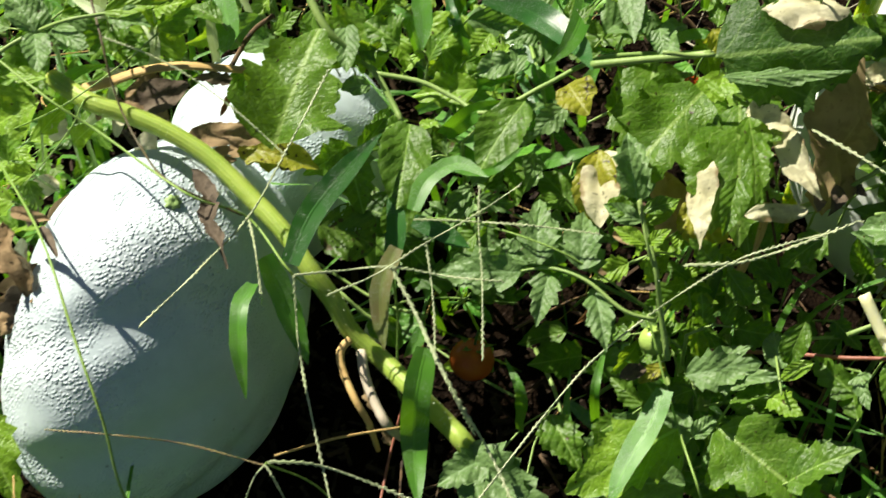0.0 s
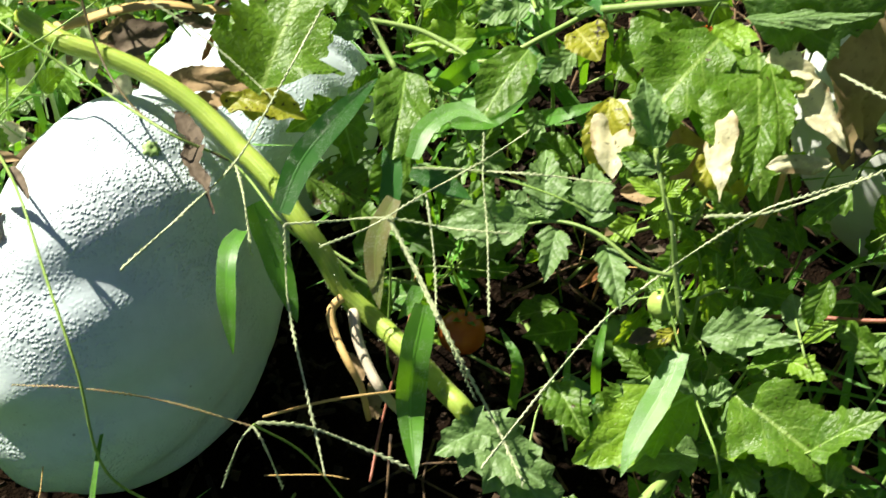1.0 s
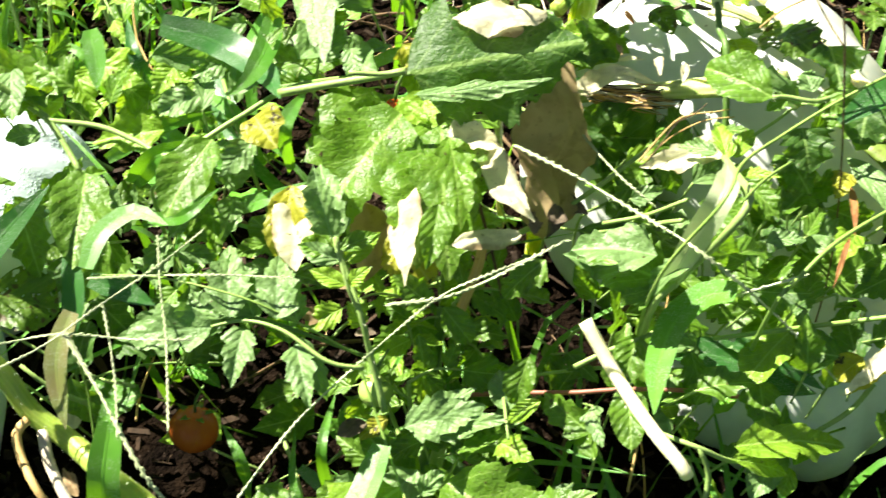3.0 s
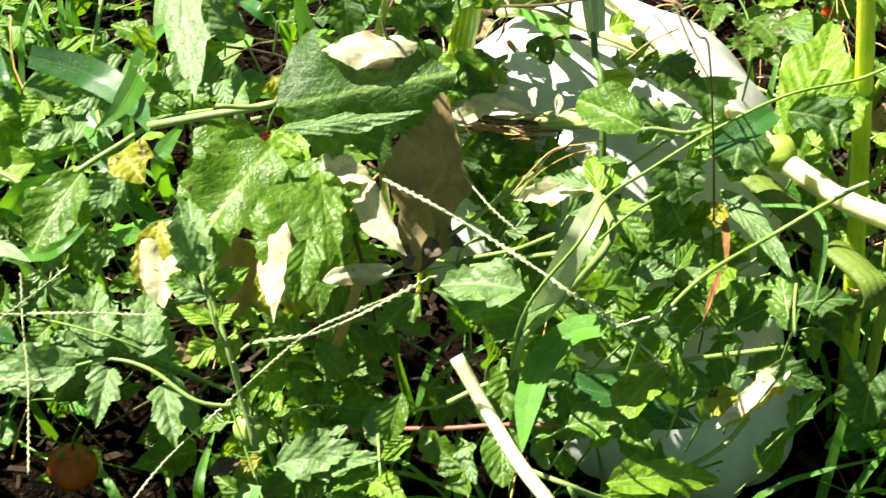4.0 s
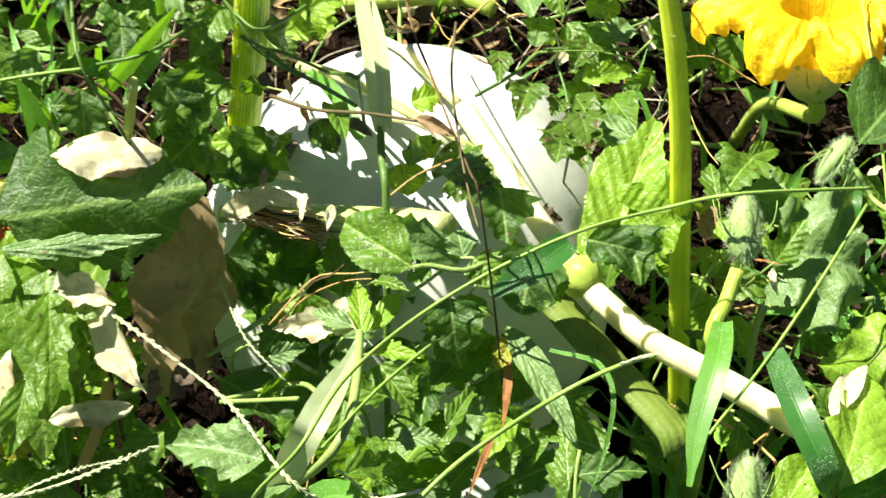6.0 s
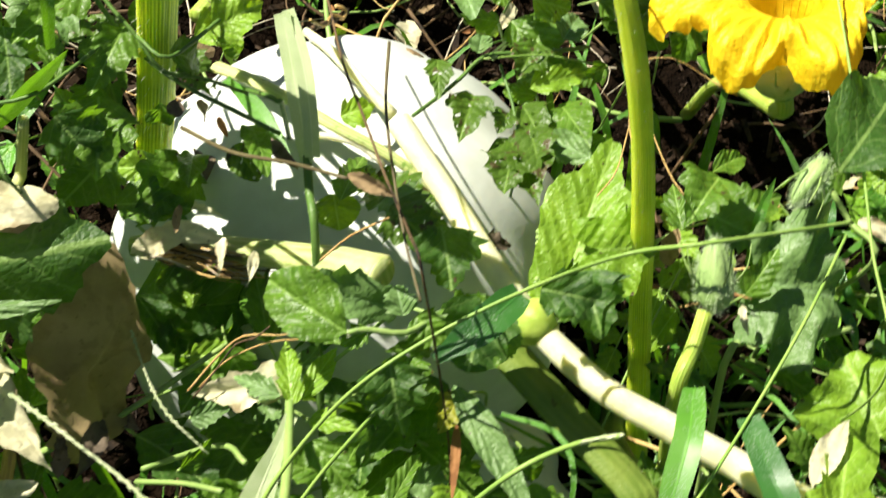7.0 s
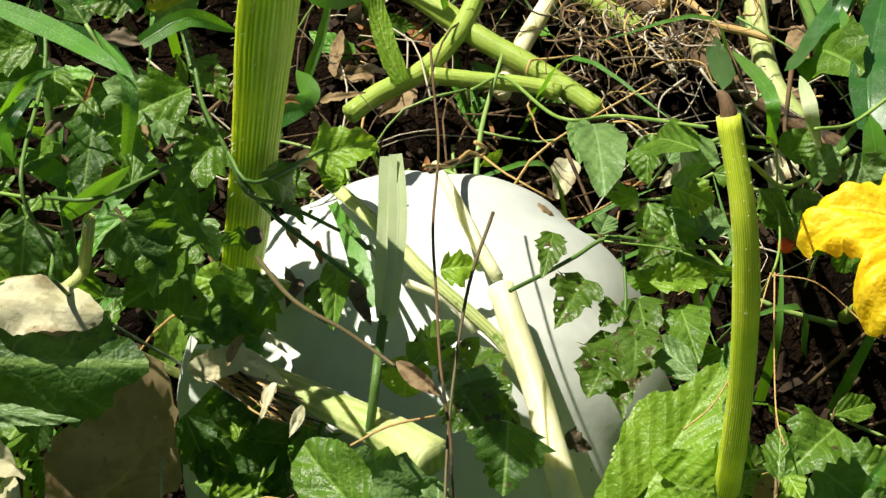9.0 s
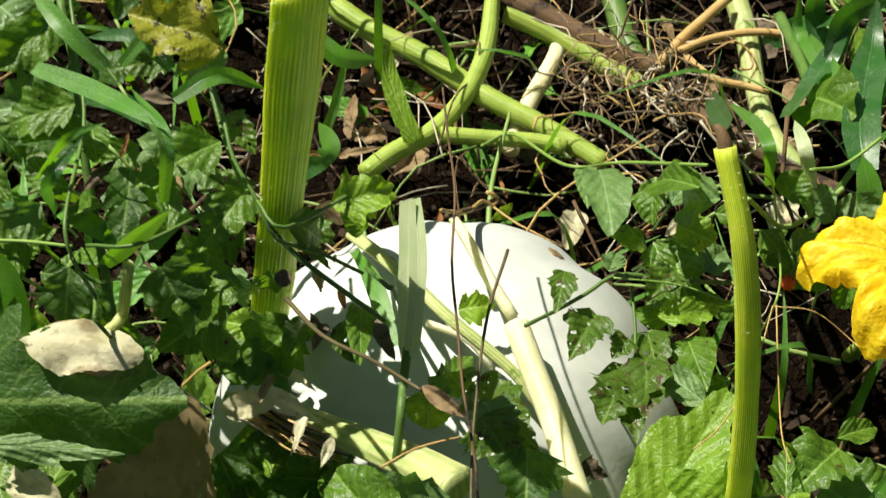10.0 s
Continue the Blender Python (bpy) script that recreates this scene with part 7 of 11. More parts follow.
sprig(wl, (-0.216, 0.635, 0.332), (-0.257, 0.64, 0.367), (-0.205, 0.661, 0.269), 0.0362, (-0.223, -0.016, 0.975), 'bright', 'tooth', 441)
sprig(wl, (-0.22, 0.64, 0.331), (-0.274, 0.64, 0.333), (-0.205, 0.668, 0.28), 0.0374, (-0.115, -0.415, 0.902), 'grey', 'tooth', 442)
sprig(wl, (-0.241, 0.645, 0.389), (-0.232, 0.629, 0.36), (-0.244, 0.663, 0.363), 0.0228, (0.603, -0.211, 0.77), 'bright', 'lobed', 443)
sprig(wl, (-0.27, 0.624, 0.377), (-0.323, 0.63, 0.364), (-0.254, 0.637, 0.342), 0.0322, (0.171, -0.71, 0.683), 'grey', 'tooth', 444)
sprig(wl, (-0.225, 0.628, 0.395), (-0.195, 0.622, 0.408), (-0.235, 0.642, 0.355), 0.0235, (-0.216, -0.507, 0.835), 'bright', 'lobed', 445)
sprig(wl, (-0.258, 0.611, 0.406), (-0.22, 0.596, 0.408), (-0.27, 0.628, 0.368), 0.0253, (0.581, -0.434, 0.689), 'grey', 'lobed', 446)
sprig(wl, (-0.182, 0.676, 0.325), (-0.214, 0.65, 0.333), (-0.169, 0.691, 0.291), 0.0244, (-0.003, -0.913, 0.407), 'bright', 'lobed', 447)
sprig(wl, (-0.271, 0.655, 0.381), (-0.257, 0.683, 0.399), (-0.275, 0.661, 0.336), 0.0198, (0.539, -0.182, 0.823), 'bright', 'lobed', 448)
sprig(wl, (-0.345, 0.65, 0.389), (-0.342, 0.633, 0.366), (-0.341, 0.66, 0.367), 0.0158, (-0.224, -0.722, 0.654), 'bright', 'lobed', 449)
sprig(wl, (-0.254, 0.642, 0.383), (-0.262, 0.621, 0.358), (-0.25, 0.662, 0.356), 0.0207, (-0.369, -0.665, 0.649), 'tomato', 'oval', 450)
sprig(wl, (-0.323, 0.671, 0.352), (-0.273, 0.663, 0.348), (-0.337, 0.677, 0.325), 0.0255, (-0.181, -0.625, 0.759), 'tomato', 'tooth', 451)
sprig(wl, (-0.282, 0.657, 0.347), (-0.262, 0.625, 0.332), (-0.287, 0.677, 0.318), 0.0215, (0.15, -0.498, 0.854), 'bright', 'lobed', 452)
sprig(wl, (-0.223, 0.618, 0.386), (-0.197, 0.663, 0.378), (-0.233, 0.617, 0.35), 0.0318, (0.595, -0.591, 0.545), 'tomato', 'tooth', 453)
sprig(wl, (-0.349, 0.509, 0.297), (-0.396, 0.52, 0.298), (-0.334, 0.523, 0.258), 0.0272, (-0.194, -0.379, 0.905), 'bright', 'lobed', 454)
sprig(wl, (-0.336, 0.523, 0.307), (-0.329, 0.506, 0.281), (-0.337, 0.54, 0.279), 0.0199, (0.155, 0.041, 0.987), 'tomato', 'tooth', 455)
sprig(wl, (-0.316, 0.583, 0.365), (-0.358, 0.591, 0.36), (-0.304, 0.6, 0.322), 0.0186, (-0.395, -0.201, 0.897), 'bright', 'lobed', 456)
sprig(wl, (-0.33, 0.525, 0.311), (-0.362, 0.537, 0.301), (-0.318, 0.533, 0.279), 0.0227, (-0.37, -0.685, 0.627), 'bright', 'tooth', 457)
sprig(wl, (-0.368, 0.564, 0.284), (-0.358, 0.591, 0.316), (-0.372, 0.568, 0.236), 0.0286, (-0.012, 0.009, 1), 'tomato', 'oval', 458)
sprig(wl, (-0.307, 0.569, 0.299), (-0.286, 0.572, 0.318), (-0.315, 0.582, 0.254), 0.0191, (-0.457, -0.748, 0.481), 'bright', 'oval', 459)
sprig(wl, (-0.332, 0.572, 0.312), (-0.295, 0.592, 0.336), (-0.344, 0.576, 0.269), 0.0282, (0.035, -0.357, 0.933), 'bright', 'lobed', 460)
sprig(vine, (-0.013, 0.686, 0.267), (0.014, 0.694, 0.281), (-0.025, 0.7, 0.22), 0.0169, (-0.345, -0.727, 0.594), 'bright', 'lobed', 462)
sprig(vine, (-0.004, 0.679, 0.3), (0.026, 0.668, 0.255), (-0.017, 0.706, 0.266), 0.0340, (0.02, -0.121, 0.992), 'tomato', 'oval', 463)
sprig(vine, (-0.09, 0.68, 0.328), (-0.061, 0.669, 0.303), (-0.101, 0.7, 0.294), 0.0217, (-0.318, -0.775, 0.546), 'tomato', 'tooth', 464)
sprig(vine, (-0.005, 0.698, 0.277), (0.02, 0.673, 0.274), (-0.017, 0.722, 0.24), 0.0247, (0.401, -0.626, 0.669), 'grey', 'lobed', 465)
sprig(vine, (-0.137, 0.648, 0.325), (-0.181, 0.652, 0.339), (-0.122, 0.657, 0.288), 0.0277, (0.114, -0.178, 0.977), 'grey', 'oval', 466)
sprig(vine, (-0.021, 0.704, 0.29), (0.017, 0.685, 0.277), (-0.036, 0.728, 0.252), 0.0303, (0.535, -0.19, 0.823), 'tomato', 'tooth', 467)
sprig(vine, (-0.043, 0.705, 0.286), (-0.033, 0.679, 0.265), (-0.048, 0.739, 0.246), 0.0222, (0.255, -0.435, 0.864), 'bright', 'lobed', 468)
sprig(vine, (-0.088, 0.693, 0.311), (-0.056, 0.686, 0.271), (-0.102, 0.725, 0.272), 0.0316, (0.547, -0.69, 0.475), 'tomato', 'tooth', 469)
sprig(vine, (-0.078, 0.737, 0.295), (-0.092, 0.676, 0.303), (-0.072, 0.767, 0.258), 0.0257, (0.498, -0.688, 0.527), 'tomato', 'tooth', 470)
sprig(vine, (-0.091, 0.632, 0.342), (-0.111, 0.645, 0.363), (-0.086, 0.645, 0.294), 0.0157, (-0.435, -0.784, 0.443), 'tomato', 'tooth', 471)
sprig(vine, (-0.104, 0.68, 0.343), (-0.108, 0.659, 0.294), (-0.103, 0.701, 0.323), 0.0290, (-0.434, -0.037, 0.9), 'tomato', 'lobed', 472)
sprig(vine, (-0.158, 0.619, 0.341), (-0.159, 0.583, 0.315), (-0.158, 0.645, 0.311), 0.0290, (0.062, -0.234, 0.97), 'tomato', 'lobed', 473)
sprig(vine, (-0.041, 0.644, 0.317), (-0.084, 0.634, 0.341), (-0.028, 0.667, 0.265), 0.0309, (0.432, -0.812, 0.392), 'bright', 'lobed', 474)
sprig(vine, (-0.086, 0.694, 0.276), (-0.105, 0.717, 0.303), (-0.081, 0.696, 0.232), 0.0226, (0.222, -0.596, 0.772), 'bright', 'lobed', 475)
sprig(vine, (-0.057, 0.693, 0.319), (-0.041, 0.722, 0.324), (-0.063, 0.697, 0.277), 0.0199, (0.608, -0.635, 0.476), 'tomato', 'tooth', 476)
sprig(vine, (-0.148, 0.66, 0.356), (-0.18, 0.623, 0.35), (-0.136, 0.687, 0.319), 0.0255, (0.128, -0.909, 0.397), 'grey', 'lobed', 477)
sprig(vine, (-0.129, 0.627, 0.366), (-0.105, 0.634, 0.383), (-0.138, 0.637, 0.322), 0.0185, (-0.3, -0.478, 0.825), 'tomato', 'tooth', 478)
sprig(vine, (-0.075, 0.656, 0.345), (-0.072, 0.608, 0.337), (-0.079, 0.7, 0.296), 0.0242, (0.085, -0.453, 0.887), 'grey', 'oval', 479)
sprig(tm, (0.015, 0.687, 0.291), (-0.013, 0.681, 0.264), (0.024, 0.722, 0.244), 0.0233, (0.519, -0.494, 0.698), 'bright', 'tooth', 480)
sprig(tm, (0.145, 0.705, 0.275), (0.101, 0.726, 0.261), (0.16, 0.72, 0.234), 0.0309, (0.408, -0.473, 0.781), 'tomato', 'tooth', 481)
sprig(tm, (0.001, 0.676, 0.262), (0.006, 0.657, 0.236), (-0.003, 0.699, 0.229), 0.0205, (0.285, -0.129, 0.95), 'grey', 'lobed', 482)
sprig(tm, (0.042, 0.7, 0.253), (0.075, 0.707, 0.219), (0.029, 0.721, 0.216), 0.0255, (-0.049, -0.745, 0.666), 'tomato', 'tooth', 483)
sprig(tm, (0.046, 0.657, 0.291), (0.008, 0.649, 0.286), (0.059, 0.678, 0.25), 0.0276, (0.21, -0.09, 0.973), 'bright', 'lobed', 484)
sprig(tm, (0.094, 0.668, 0.326), (0.058, 0.653, 0.321), (0.104, 0.703, 0.274), 0.0240, (-0.387, -0.781, 0.49), 'grey', 'lobed', 485)
sprig(tm, (-0.008, 0.647, 0.307), (0.014, 0.664, 0.332), (-0.018, 0.661, 0.253), 0.0197, (-0.545, -0.318, 0.776), 'tomato', 'tooth', 486)
sprig(tm, (0.068, 0.614, 0.324), (0.07, 0.655, 0.322), (0.065, 0.627, 0.275), 0.0186, (0.072, -0.886, 0.458), 'grey', 'tooth', 487)
sprig(tm, (0.025, 0.686, 0.318), (0.068, 0.697, 0.297), (0.009, 0.701, 0.281), 0.0260, (0.501, -0.586, 0.637), 'grey', 'tooth', 488)
sprig(tm, (0.086, 0.719, 0.252), (0.054, 0.692, 0.24), (0.095, 0.751, 0.21), 0.0293, (0.135, -0.299, 0.944), 'grey', 'oval', 489)
sprig(tm, (0.141, 0.679, 0.296), (0.18, 0.672, 0.306), (0.124, 0.706, 0.243), 0.0219, (-0.278, -0.409, 0.869), 'tomato', 'tooth', 490)
sprig(tm, (0.054, 0.695, 0.269), (0.044, 0.686, 0.228), (0.056, 0.719, 0.237), 0.0219, (0.491, -0.788, 0.372), 'grey', 'tooth', 491)
sprig(tm, (0.025, 0.691, 0.28), (0.039, 0.72, 0.296), (0.019, 0.723, 0.21), 0.0225, (-0.311, -0.61, 0.728), 'tomato', 'lobed', 492)
sprig(tm, (0.139, 0.681, 0.278), (0.108, 0.688, 0.27), (0.15, 0.705, 0.231), 0.0210, (-0.508, -0.494, 0.706), 'tomato', 'lobed', 493)
sprig(tm, (0.077, 0.674, 0.262), (0.086, 0.685, 0.31), (0.071, 0.701, 0.189), 0.0299, (-0.276, -0.331, 0.903), 'grey', 'tooth', 494)
sprig(tm, (0.023, 0.645, 0.308), (0.05, 0.641, 0.304), (0.011, 0.671, 0.262), 0.0200, (-0.446, -0.644, 0.621), 'tomato', 'lobed', 495)
sprig(tm, (0.115, 0.732, 0.263), (0.108, 0.759, 0.278), (0.116, 0.745, 0.211), 0.0208, (0.106, -0.735, 0.67), 'tomato', 'lobed', 496)
sprig(tm, (0.137, 0.764, 0.251), (0.164, 0.735, 0.268), (0.126, 0.795, 0.199), 0.0205, (0.004, -0.055, 0.998), 'tomato', 'oval', 497)
sprig(vine, (-0.068, 0.581, 0.265), (-0.046, 0.612, 0.277), (-0.077, 0.592, 0.216), 0.0219, (0.424, -0.186, 0.886), 'tomato', 'lobed', 498)
sprig(vine, (-0.066, 0.538, 0.149), (-0.071, 0.601, 0.144), (-0.068, 0.542, 0.099), 0.0303, (0.439, -0.636, 0.634), 'tomato', 'lobed', 499)
sprig(vine, (-0.07, 0.573, 0.191), (-0.072, 0.612, 0.194), (-0.071, 0.577, 0.148), 0.0227, (0.232, -0.638, 0.735), 'eaten', 'oval', 502)
sprig(vine, (-0.036, 0.637, 0.192), (0.007, 0.666, 0.19), (-0.054, 0.651, 0.145), 0.0323, (-0.299, -0.573, 0.763), 'eaten', 'oval', 503)
sprig(vine, (-0.04, 0.614, 0.205), (-0.021, 0.596, 0.175), (-0.049, 0.638, 0.173), 0.0227, (0.191, -0.703, 0.685), 'tomato', 'lobed', 504)
sprig(vine, (-0.073, 0.656, 0.2), (-0.039, 0.686, 0.194), (-0.087, 0.665, 0.16), 0.0289, (-0.56, -0.553, 0.617), 'tomato', 'lobed', 505)
sprig(vine, (-0.056, 0.48, 0.184), (-0.04, 0.465, 0.139), (-0.063, 0.505, 0.154), 0.0283, (-0.261, -0.601, 0.755), 'tomato', 'oval', 506)
sprig(vine, (-0.068, 0.649, 0.213), (-0.052, 0.679, 0.219), (-0.075, 0.655, 0.168), 0.0182, (0.156, -0.536, 0.83), 'tomato', 'lobed', 507)
sprig(vine, (-0.088, 0.648, 0.2), (-0.127, 0.601, 0.214), (-0.076, 0.681, 0.156), 0.0362, (0.044, -0.715, 0.698), 'tomato', 'lobed', 508)
sprig(vine, (-0.019, 0.563, 0.241), (-0.05, 0.538, 0.204), (-0.011, 0.59, 0.21), 0.0322, (-0.124, -0.84, 0.529), 'tomato', 'oval', 509)
sprig(tm, (0.104, 0.574, 0.17), (0.148, 0.542, 0.183), (0.087, 0.611, 0.115), 0.0282, (0.358, -0.144, 0.923), 'tomato', 'tooth', 510)
sprig(tm, (0.151, 0.627, 0.25), (0.153, 0.652, 0.283), (0.149, 0.641, 0.19), 0.0226, (0.221, -0.57, 0.791), 'tomato', 'tooth', 511)
sprig(tm, (0.03, 0.53, 0.215), (0.007, 0.515, 0.202), (0.035, 0.556, 0.175), 0.0227, (-0.421, -0.624, 0.659), 'tomato', 'tooth', 512)
sprig(tm, (0.049, 0.512, 0.198), (0.033, 0.466, 0.201), (0.052, 0.554, 0.147), 0.0241, (0.48, -0.036, 0.876), 'tomato', 'tooth', 513)
sprig(tm, (0.069, 0.563, 0.138), (0.052, 0.579, 0.169), (0.074, 0.581, 0.078), 0.0214, (0.202, -0.563, 0.801), 'tomato', 'lobed', 514)
sprig(tm, (0.082, 0.575, 0.266), (0.072, 0.529, 0.269), (0.083, 0.62, 0.211), 0.0239, (0.518, -0.535, 0.667), 'grey', 'tooth', 515)
sprig(tm, (0.129, 0.559, 0.272), (0.167, 0.578, 0.252), (0.114, 0.582, 0.226), 0.0282, (-0.566, -0.571, 0.594), 'tomato', 'tooth', 516)
sprig(tm, (0.06, 0.58, 0.253), (0.066, 0.539, 0.241), (0.055, 0.62, 0.208), 0.0290, (0.405, -0.79, 0.46), 'tomato', 'lobed', 517)
sprig(tm, (0.038, 0.577, 0.223), (0.061, 0.592, 0.251), (0.026, 0.596, 0.164), 0.0211, (-0.301, -0.595, 0.746), 'tomato', 'tooth', 518)
sprig(tm, (0.105, 0.575, 0.174), (0.07, 0.593, 0.158), (0.115, 0.597, 0.126), 0.0212, (-0.035, -0.52, 0.853), 'grey', 'lobed', 519)
sprig(tm, (0.06, 0.67, 0.177), (0.091, 0.69, 0.211), (0.047, 0.685, 0.117), 0.0338, (-0.29, -0.712, 0.64), 'grey', 'oval', 520)
sprig(tm, (0.157, 0.563, 0.208), (0.192, 0.6, 0.204), (0.142, 0.577, 0.158), 0.0342, (-0.395, -0.431, 0.811), 'tomato', 'oval', 521)
sprig(tm, (0.161, 0.584, 0.223), (0.156, 0.562, 0.186), (0.162, 0.617, 0.184), 0.0277, (0.408, -0.743, 0.531), 'grey', 'oval', 522)
sprig(tm, (0.155, 0.536, 0.242), (0.135, 0.569, 0.254), (0.161, 0.548, 0.188), 0.0267, (0.39, -0.54, 0.746), 'tomato', 'lobed', 523)
sprig(tm, (0.117, 0.58, 0.182), (0.085, 0.618, 0.193), (0.125, 0.594, 0.126), 0.0318, (-0.311, 0.026, 0.95), 'tomato', 'oval', 524)
sprig(tm, (0.107, 0.553, 0.233), (0.08, 0.538, 0.24), (0.115, 0.584, 0.18), 0.0187, (-0.366, -0.396, 0.842), 'tomato', 'oval', 525)
sprig(tl, (0.218, 0.341, 0.144), (0.216, 0.364, 0.176), (0.215, 0.357, 0.085), 0.0223, (0.414, -0.052, 0.909), 'tomato', 'oval', 526)
sprig(tl, (0.165, 0.377, 0.087), (0.128, 0.386, 0.115), (0.176, 0.397, 0.029), 0.0306, (-0.021, -0.08, 0.997), 'tomato', 'tooth', 527)
sprig(tl, (0.235, 0.422, 0.079), (0.244, 0.402, 0.058), (0.229, 0.452, 0.039), 0.0212, (0.181, -0.101, 0.978), 'tomato', 'tooth', 528)
sprig(tl, (0.24, 0.378, 0.118), (0.223, 0.342, 0.124), (0.242, 0.411, 0.071), 0.0214, (-0.142, -0.131, 0.981), 'tomato', 'tooth', 529)
sprig(tl, (0.204, 0.389, 0.145), (0.181, 0.412, 0.165), (0.209, 0.407, 0.089), 0.0217, (-0.483, -0.154, 0.862), 'bright', 'lobed', 530)
sprig(tl, (0.183, 0.44, 0.068), (0.204, 0.41, 0.043), (0.173, 0.473, 0.03), 0.0261, (0.249, -0.76, 0.601), 'tomato', 'tooth', 531)
sprig(tl, (0.178, 0.396, 0.095), (0.162, 0.38, 0.067), (0.181, 0.423, 0.061), 0.0253, (0.22, -0.392, 0.893), 'bright', 'lobed', 532)
sprig(tm, (0.366, 0.495, 0.211), (0.393, 0.506, 0.197), (0.356, 0.519, 0.163), 0.0162, (0.142, -0.796, 0.588), 'tomato', 'lobed', 533)
sprig(tm, (0.271, 0.543, 0.074), (0.25, 0.499, 0.057), (0.276, 0.585, 0.027), 0.0284, (-0.101, -0.812, 0.576), 'tomato', 'tooth', 534)
sprig(tm, (0.244, 0.527, 0.054), (0.28, 0.495, 0.068), (0.23, 0.561, -0.001), 0.0249, (-0.652, -0.385, 0.653), 'tomato', 'lobed', 535)
sprig(tm, (0.38, 0.52, 0.152), (0.42, 0.526, 0.125), (0.365, 0.543, 0.11), 0.0234, (-0.045, -0.705, 0.707), 'bright', 'lobed', 536)
sprig(tm, (0.375, 0.53, 0.12), (0.368, 0.558, 0.14), (0.377, 0.546, 0.063), 0.0218, (-0.512, -0.422, 0.748), 'tomato', 'tooth', 537)
sprig(tm, (0.316, 0.53, 0.098), (0.317, 0.504, 0.065), (0.314, 0.565, 0.058), 0.0244, (0.464, -0.472, 0.75), 'tomato', 'tooth', 538)
sprig(sq, (0.151, 0.708, 0.34), (0.19, 0.713, 0.356), (0.133, 0.739, 0.28), 0.0224, (0.518, -0.746, 0.419), 'grey', 'tooth', 539)
sprig(sq, (0.12, 0.678, 0.374), (0.129, 0.677, 0.33), (0.112, 0.714, 0.331), 0.0211, (0.611, -0.47, 0.637), 'bright', 'lobed', 540)
sprig(sq, (0.113, 0.631, 0.354), (0.135, 0.651, 0.364), (0.103, 0.652, 0.3), 0.0176, (-0.443, -0.382, 0.811), 'tomato', 'tooth', 541)
sprig(sq, (0.183, 0.725, 0.332), (0.195, 0.74, 0.355), (0.174, 0.757, 0.264), 0.0172, (0.038, -0.17, 0.985), 'bright', 'lobed', 542)
sprig(sq, (0.212, 0.674, 0.315), (0.183, 0.653, 0.323), (0.22, 0.71, 0.26), 0.0176, (-0.192, -0.074, 0.979), 'grey', 'oval', 543)
sprig(sq, (0.122, 0.73, 0.309), (0.088, 0.759, 0.31), (0.132, 0.745, 0.26), 0.0285, (0.215, -0.218, 0.952), 'tomato', 'lobed', 544)
sprig(sq, (0.183, 0.71, 0.299), (0.198, 0.691, 0.268), (0.175, 0.744, 0.257), 0.0245, (-0.498, -0.253, 0.83), 'grey', 'tooth', 545)
sprig(sq, (0.143, 0.69, 0.337), (0.183, 0.698, 0.329), (0.127, 0.714, 0.289), 0.0239, (0.017, -0.831, 0.556), 'bright', 'tooth', 546)
sprig(sq, (0.157, 0.647, 0.33), (0.179, 0.674, 0.341), (0.147, 0.665, 0.274), 0.0211, (0.461, -0.227, 0.858), 'grey', 'tooth', 547)
sprig(sq, (0.238, 0.664, 0.323), (0.248, 0.696, 0.334), (0.235, 0.682, 0.265), 0.0195, (-0.526, -0.13, 0.84), 'tomato', 'tooth', 548)
sprig(sq, (0.099, 0.723, 0.311), (0.063, 0.714, 0.307), (0.107, 0.757, 0.26), 0.0237, (0.615, -0.397, 0.681), 'grey', 'lobed', 549)
sprig(sq, (0.226, 0.664, 0.316), (0.234, 0.642, 0.273), (0.221, 0.7, 0.278), 0.0257, (-0.05, -0.661, 0.749), 'bright', 'tooth', 550)
sprig(tl, (0.201, 0.398, 0.123), (0.19, 0.391, 0.094), (0.202, 0.426, 0.083), 0.0170, (-0.322, -0.124, 0.939), 'tomato', 'lobed', 551)
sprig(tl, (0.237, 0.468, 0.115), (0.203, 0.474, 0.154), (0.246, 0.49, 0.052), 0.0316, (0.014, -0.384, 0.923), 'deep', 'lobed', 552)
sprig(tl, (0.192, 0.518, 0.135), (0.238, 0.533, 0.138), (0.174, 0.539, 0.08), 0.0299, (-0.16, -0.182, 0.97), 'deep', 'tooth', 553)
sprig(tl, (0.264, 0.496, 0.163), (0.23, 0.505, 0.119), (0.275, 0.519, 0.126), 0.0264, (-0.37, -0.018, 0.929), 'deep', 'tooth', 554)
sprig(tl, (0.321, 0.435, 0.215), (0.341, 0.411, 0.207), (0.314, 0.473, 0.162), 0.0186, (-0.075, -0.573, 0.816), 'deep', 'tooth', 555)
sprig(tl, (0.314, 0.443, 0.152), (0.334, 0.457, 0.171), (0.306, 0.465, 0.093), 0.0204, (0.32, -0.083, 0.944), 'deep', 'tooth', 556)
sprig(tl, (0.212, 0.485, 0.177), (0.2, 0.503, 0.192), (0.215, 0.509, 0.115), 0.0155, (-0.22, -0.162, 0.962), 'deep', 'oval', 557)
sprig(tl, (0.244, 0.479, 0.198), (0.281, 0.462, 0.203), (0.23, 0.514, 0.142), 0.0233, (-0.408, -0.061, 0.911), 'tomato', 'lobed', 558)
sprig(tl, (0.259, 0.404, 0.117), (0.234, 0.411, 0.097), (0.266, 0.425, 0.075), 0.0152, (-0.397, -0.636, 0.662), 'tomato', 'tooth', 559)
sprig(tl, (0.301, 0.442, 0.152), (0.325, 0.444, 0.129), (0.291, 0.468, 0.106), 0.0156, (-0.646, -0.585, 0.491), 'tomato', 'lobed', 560)
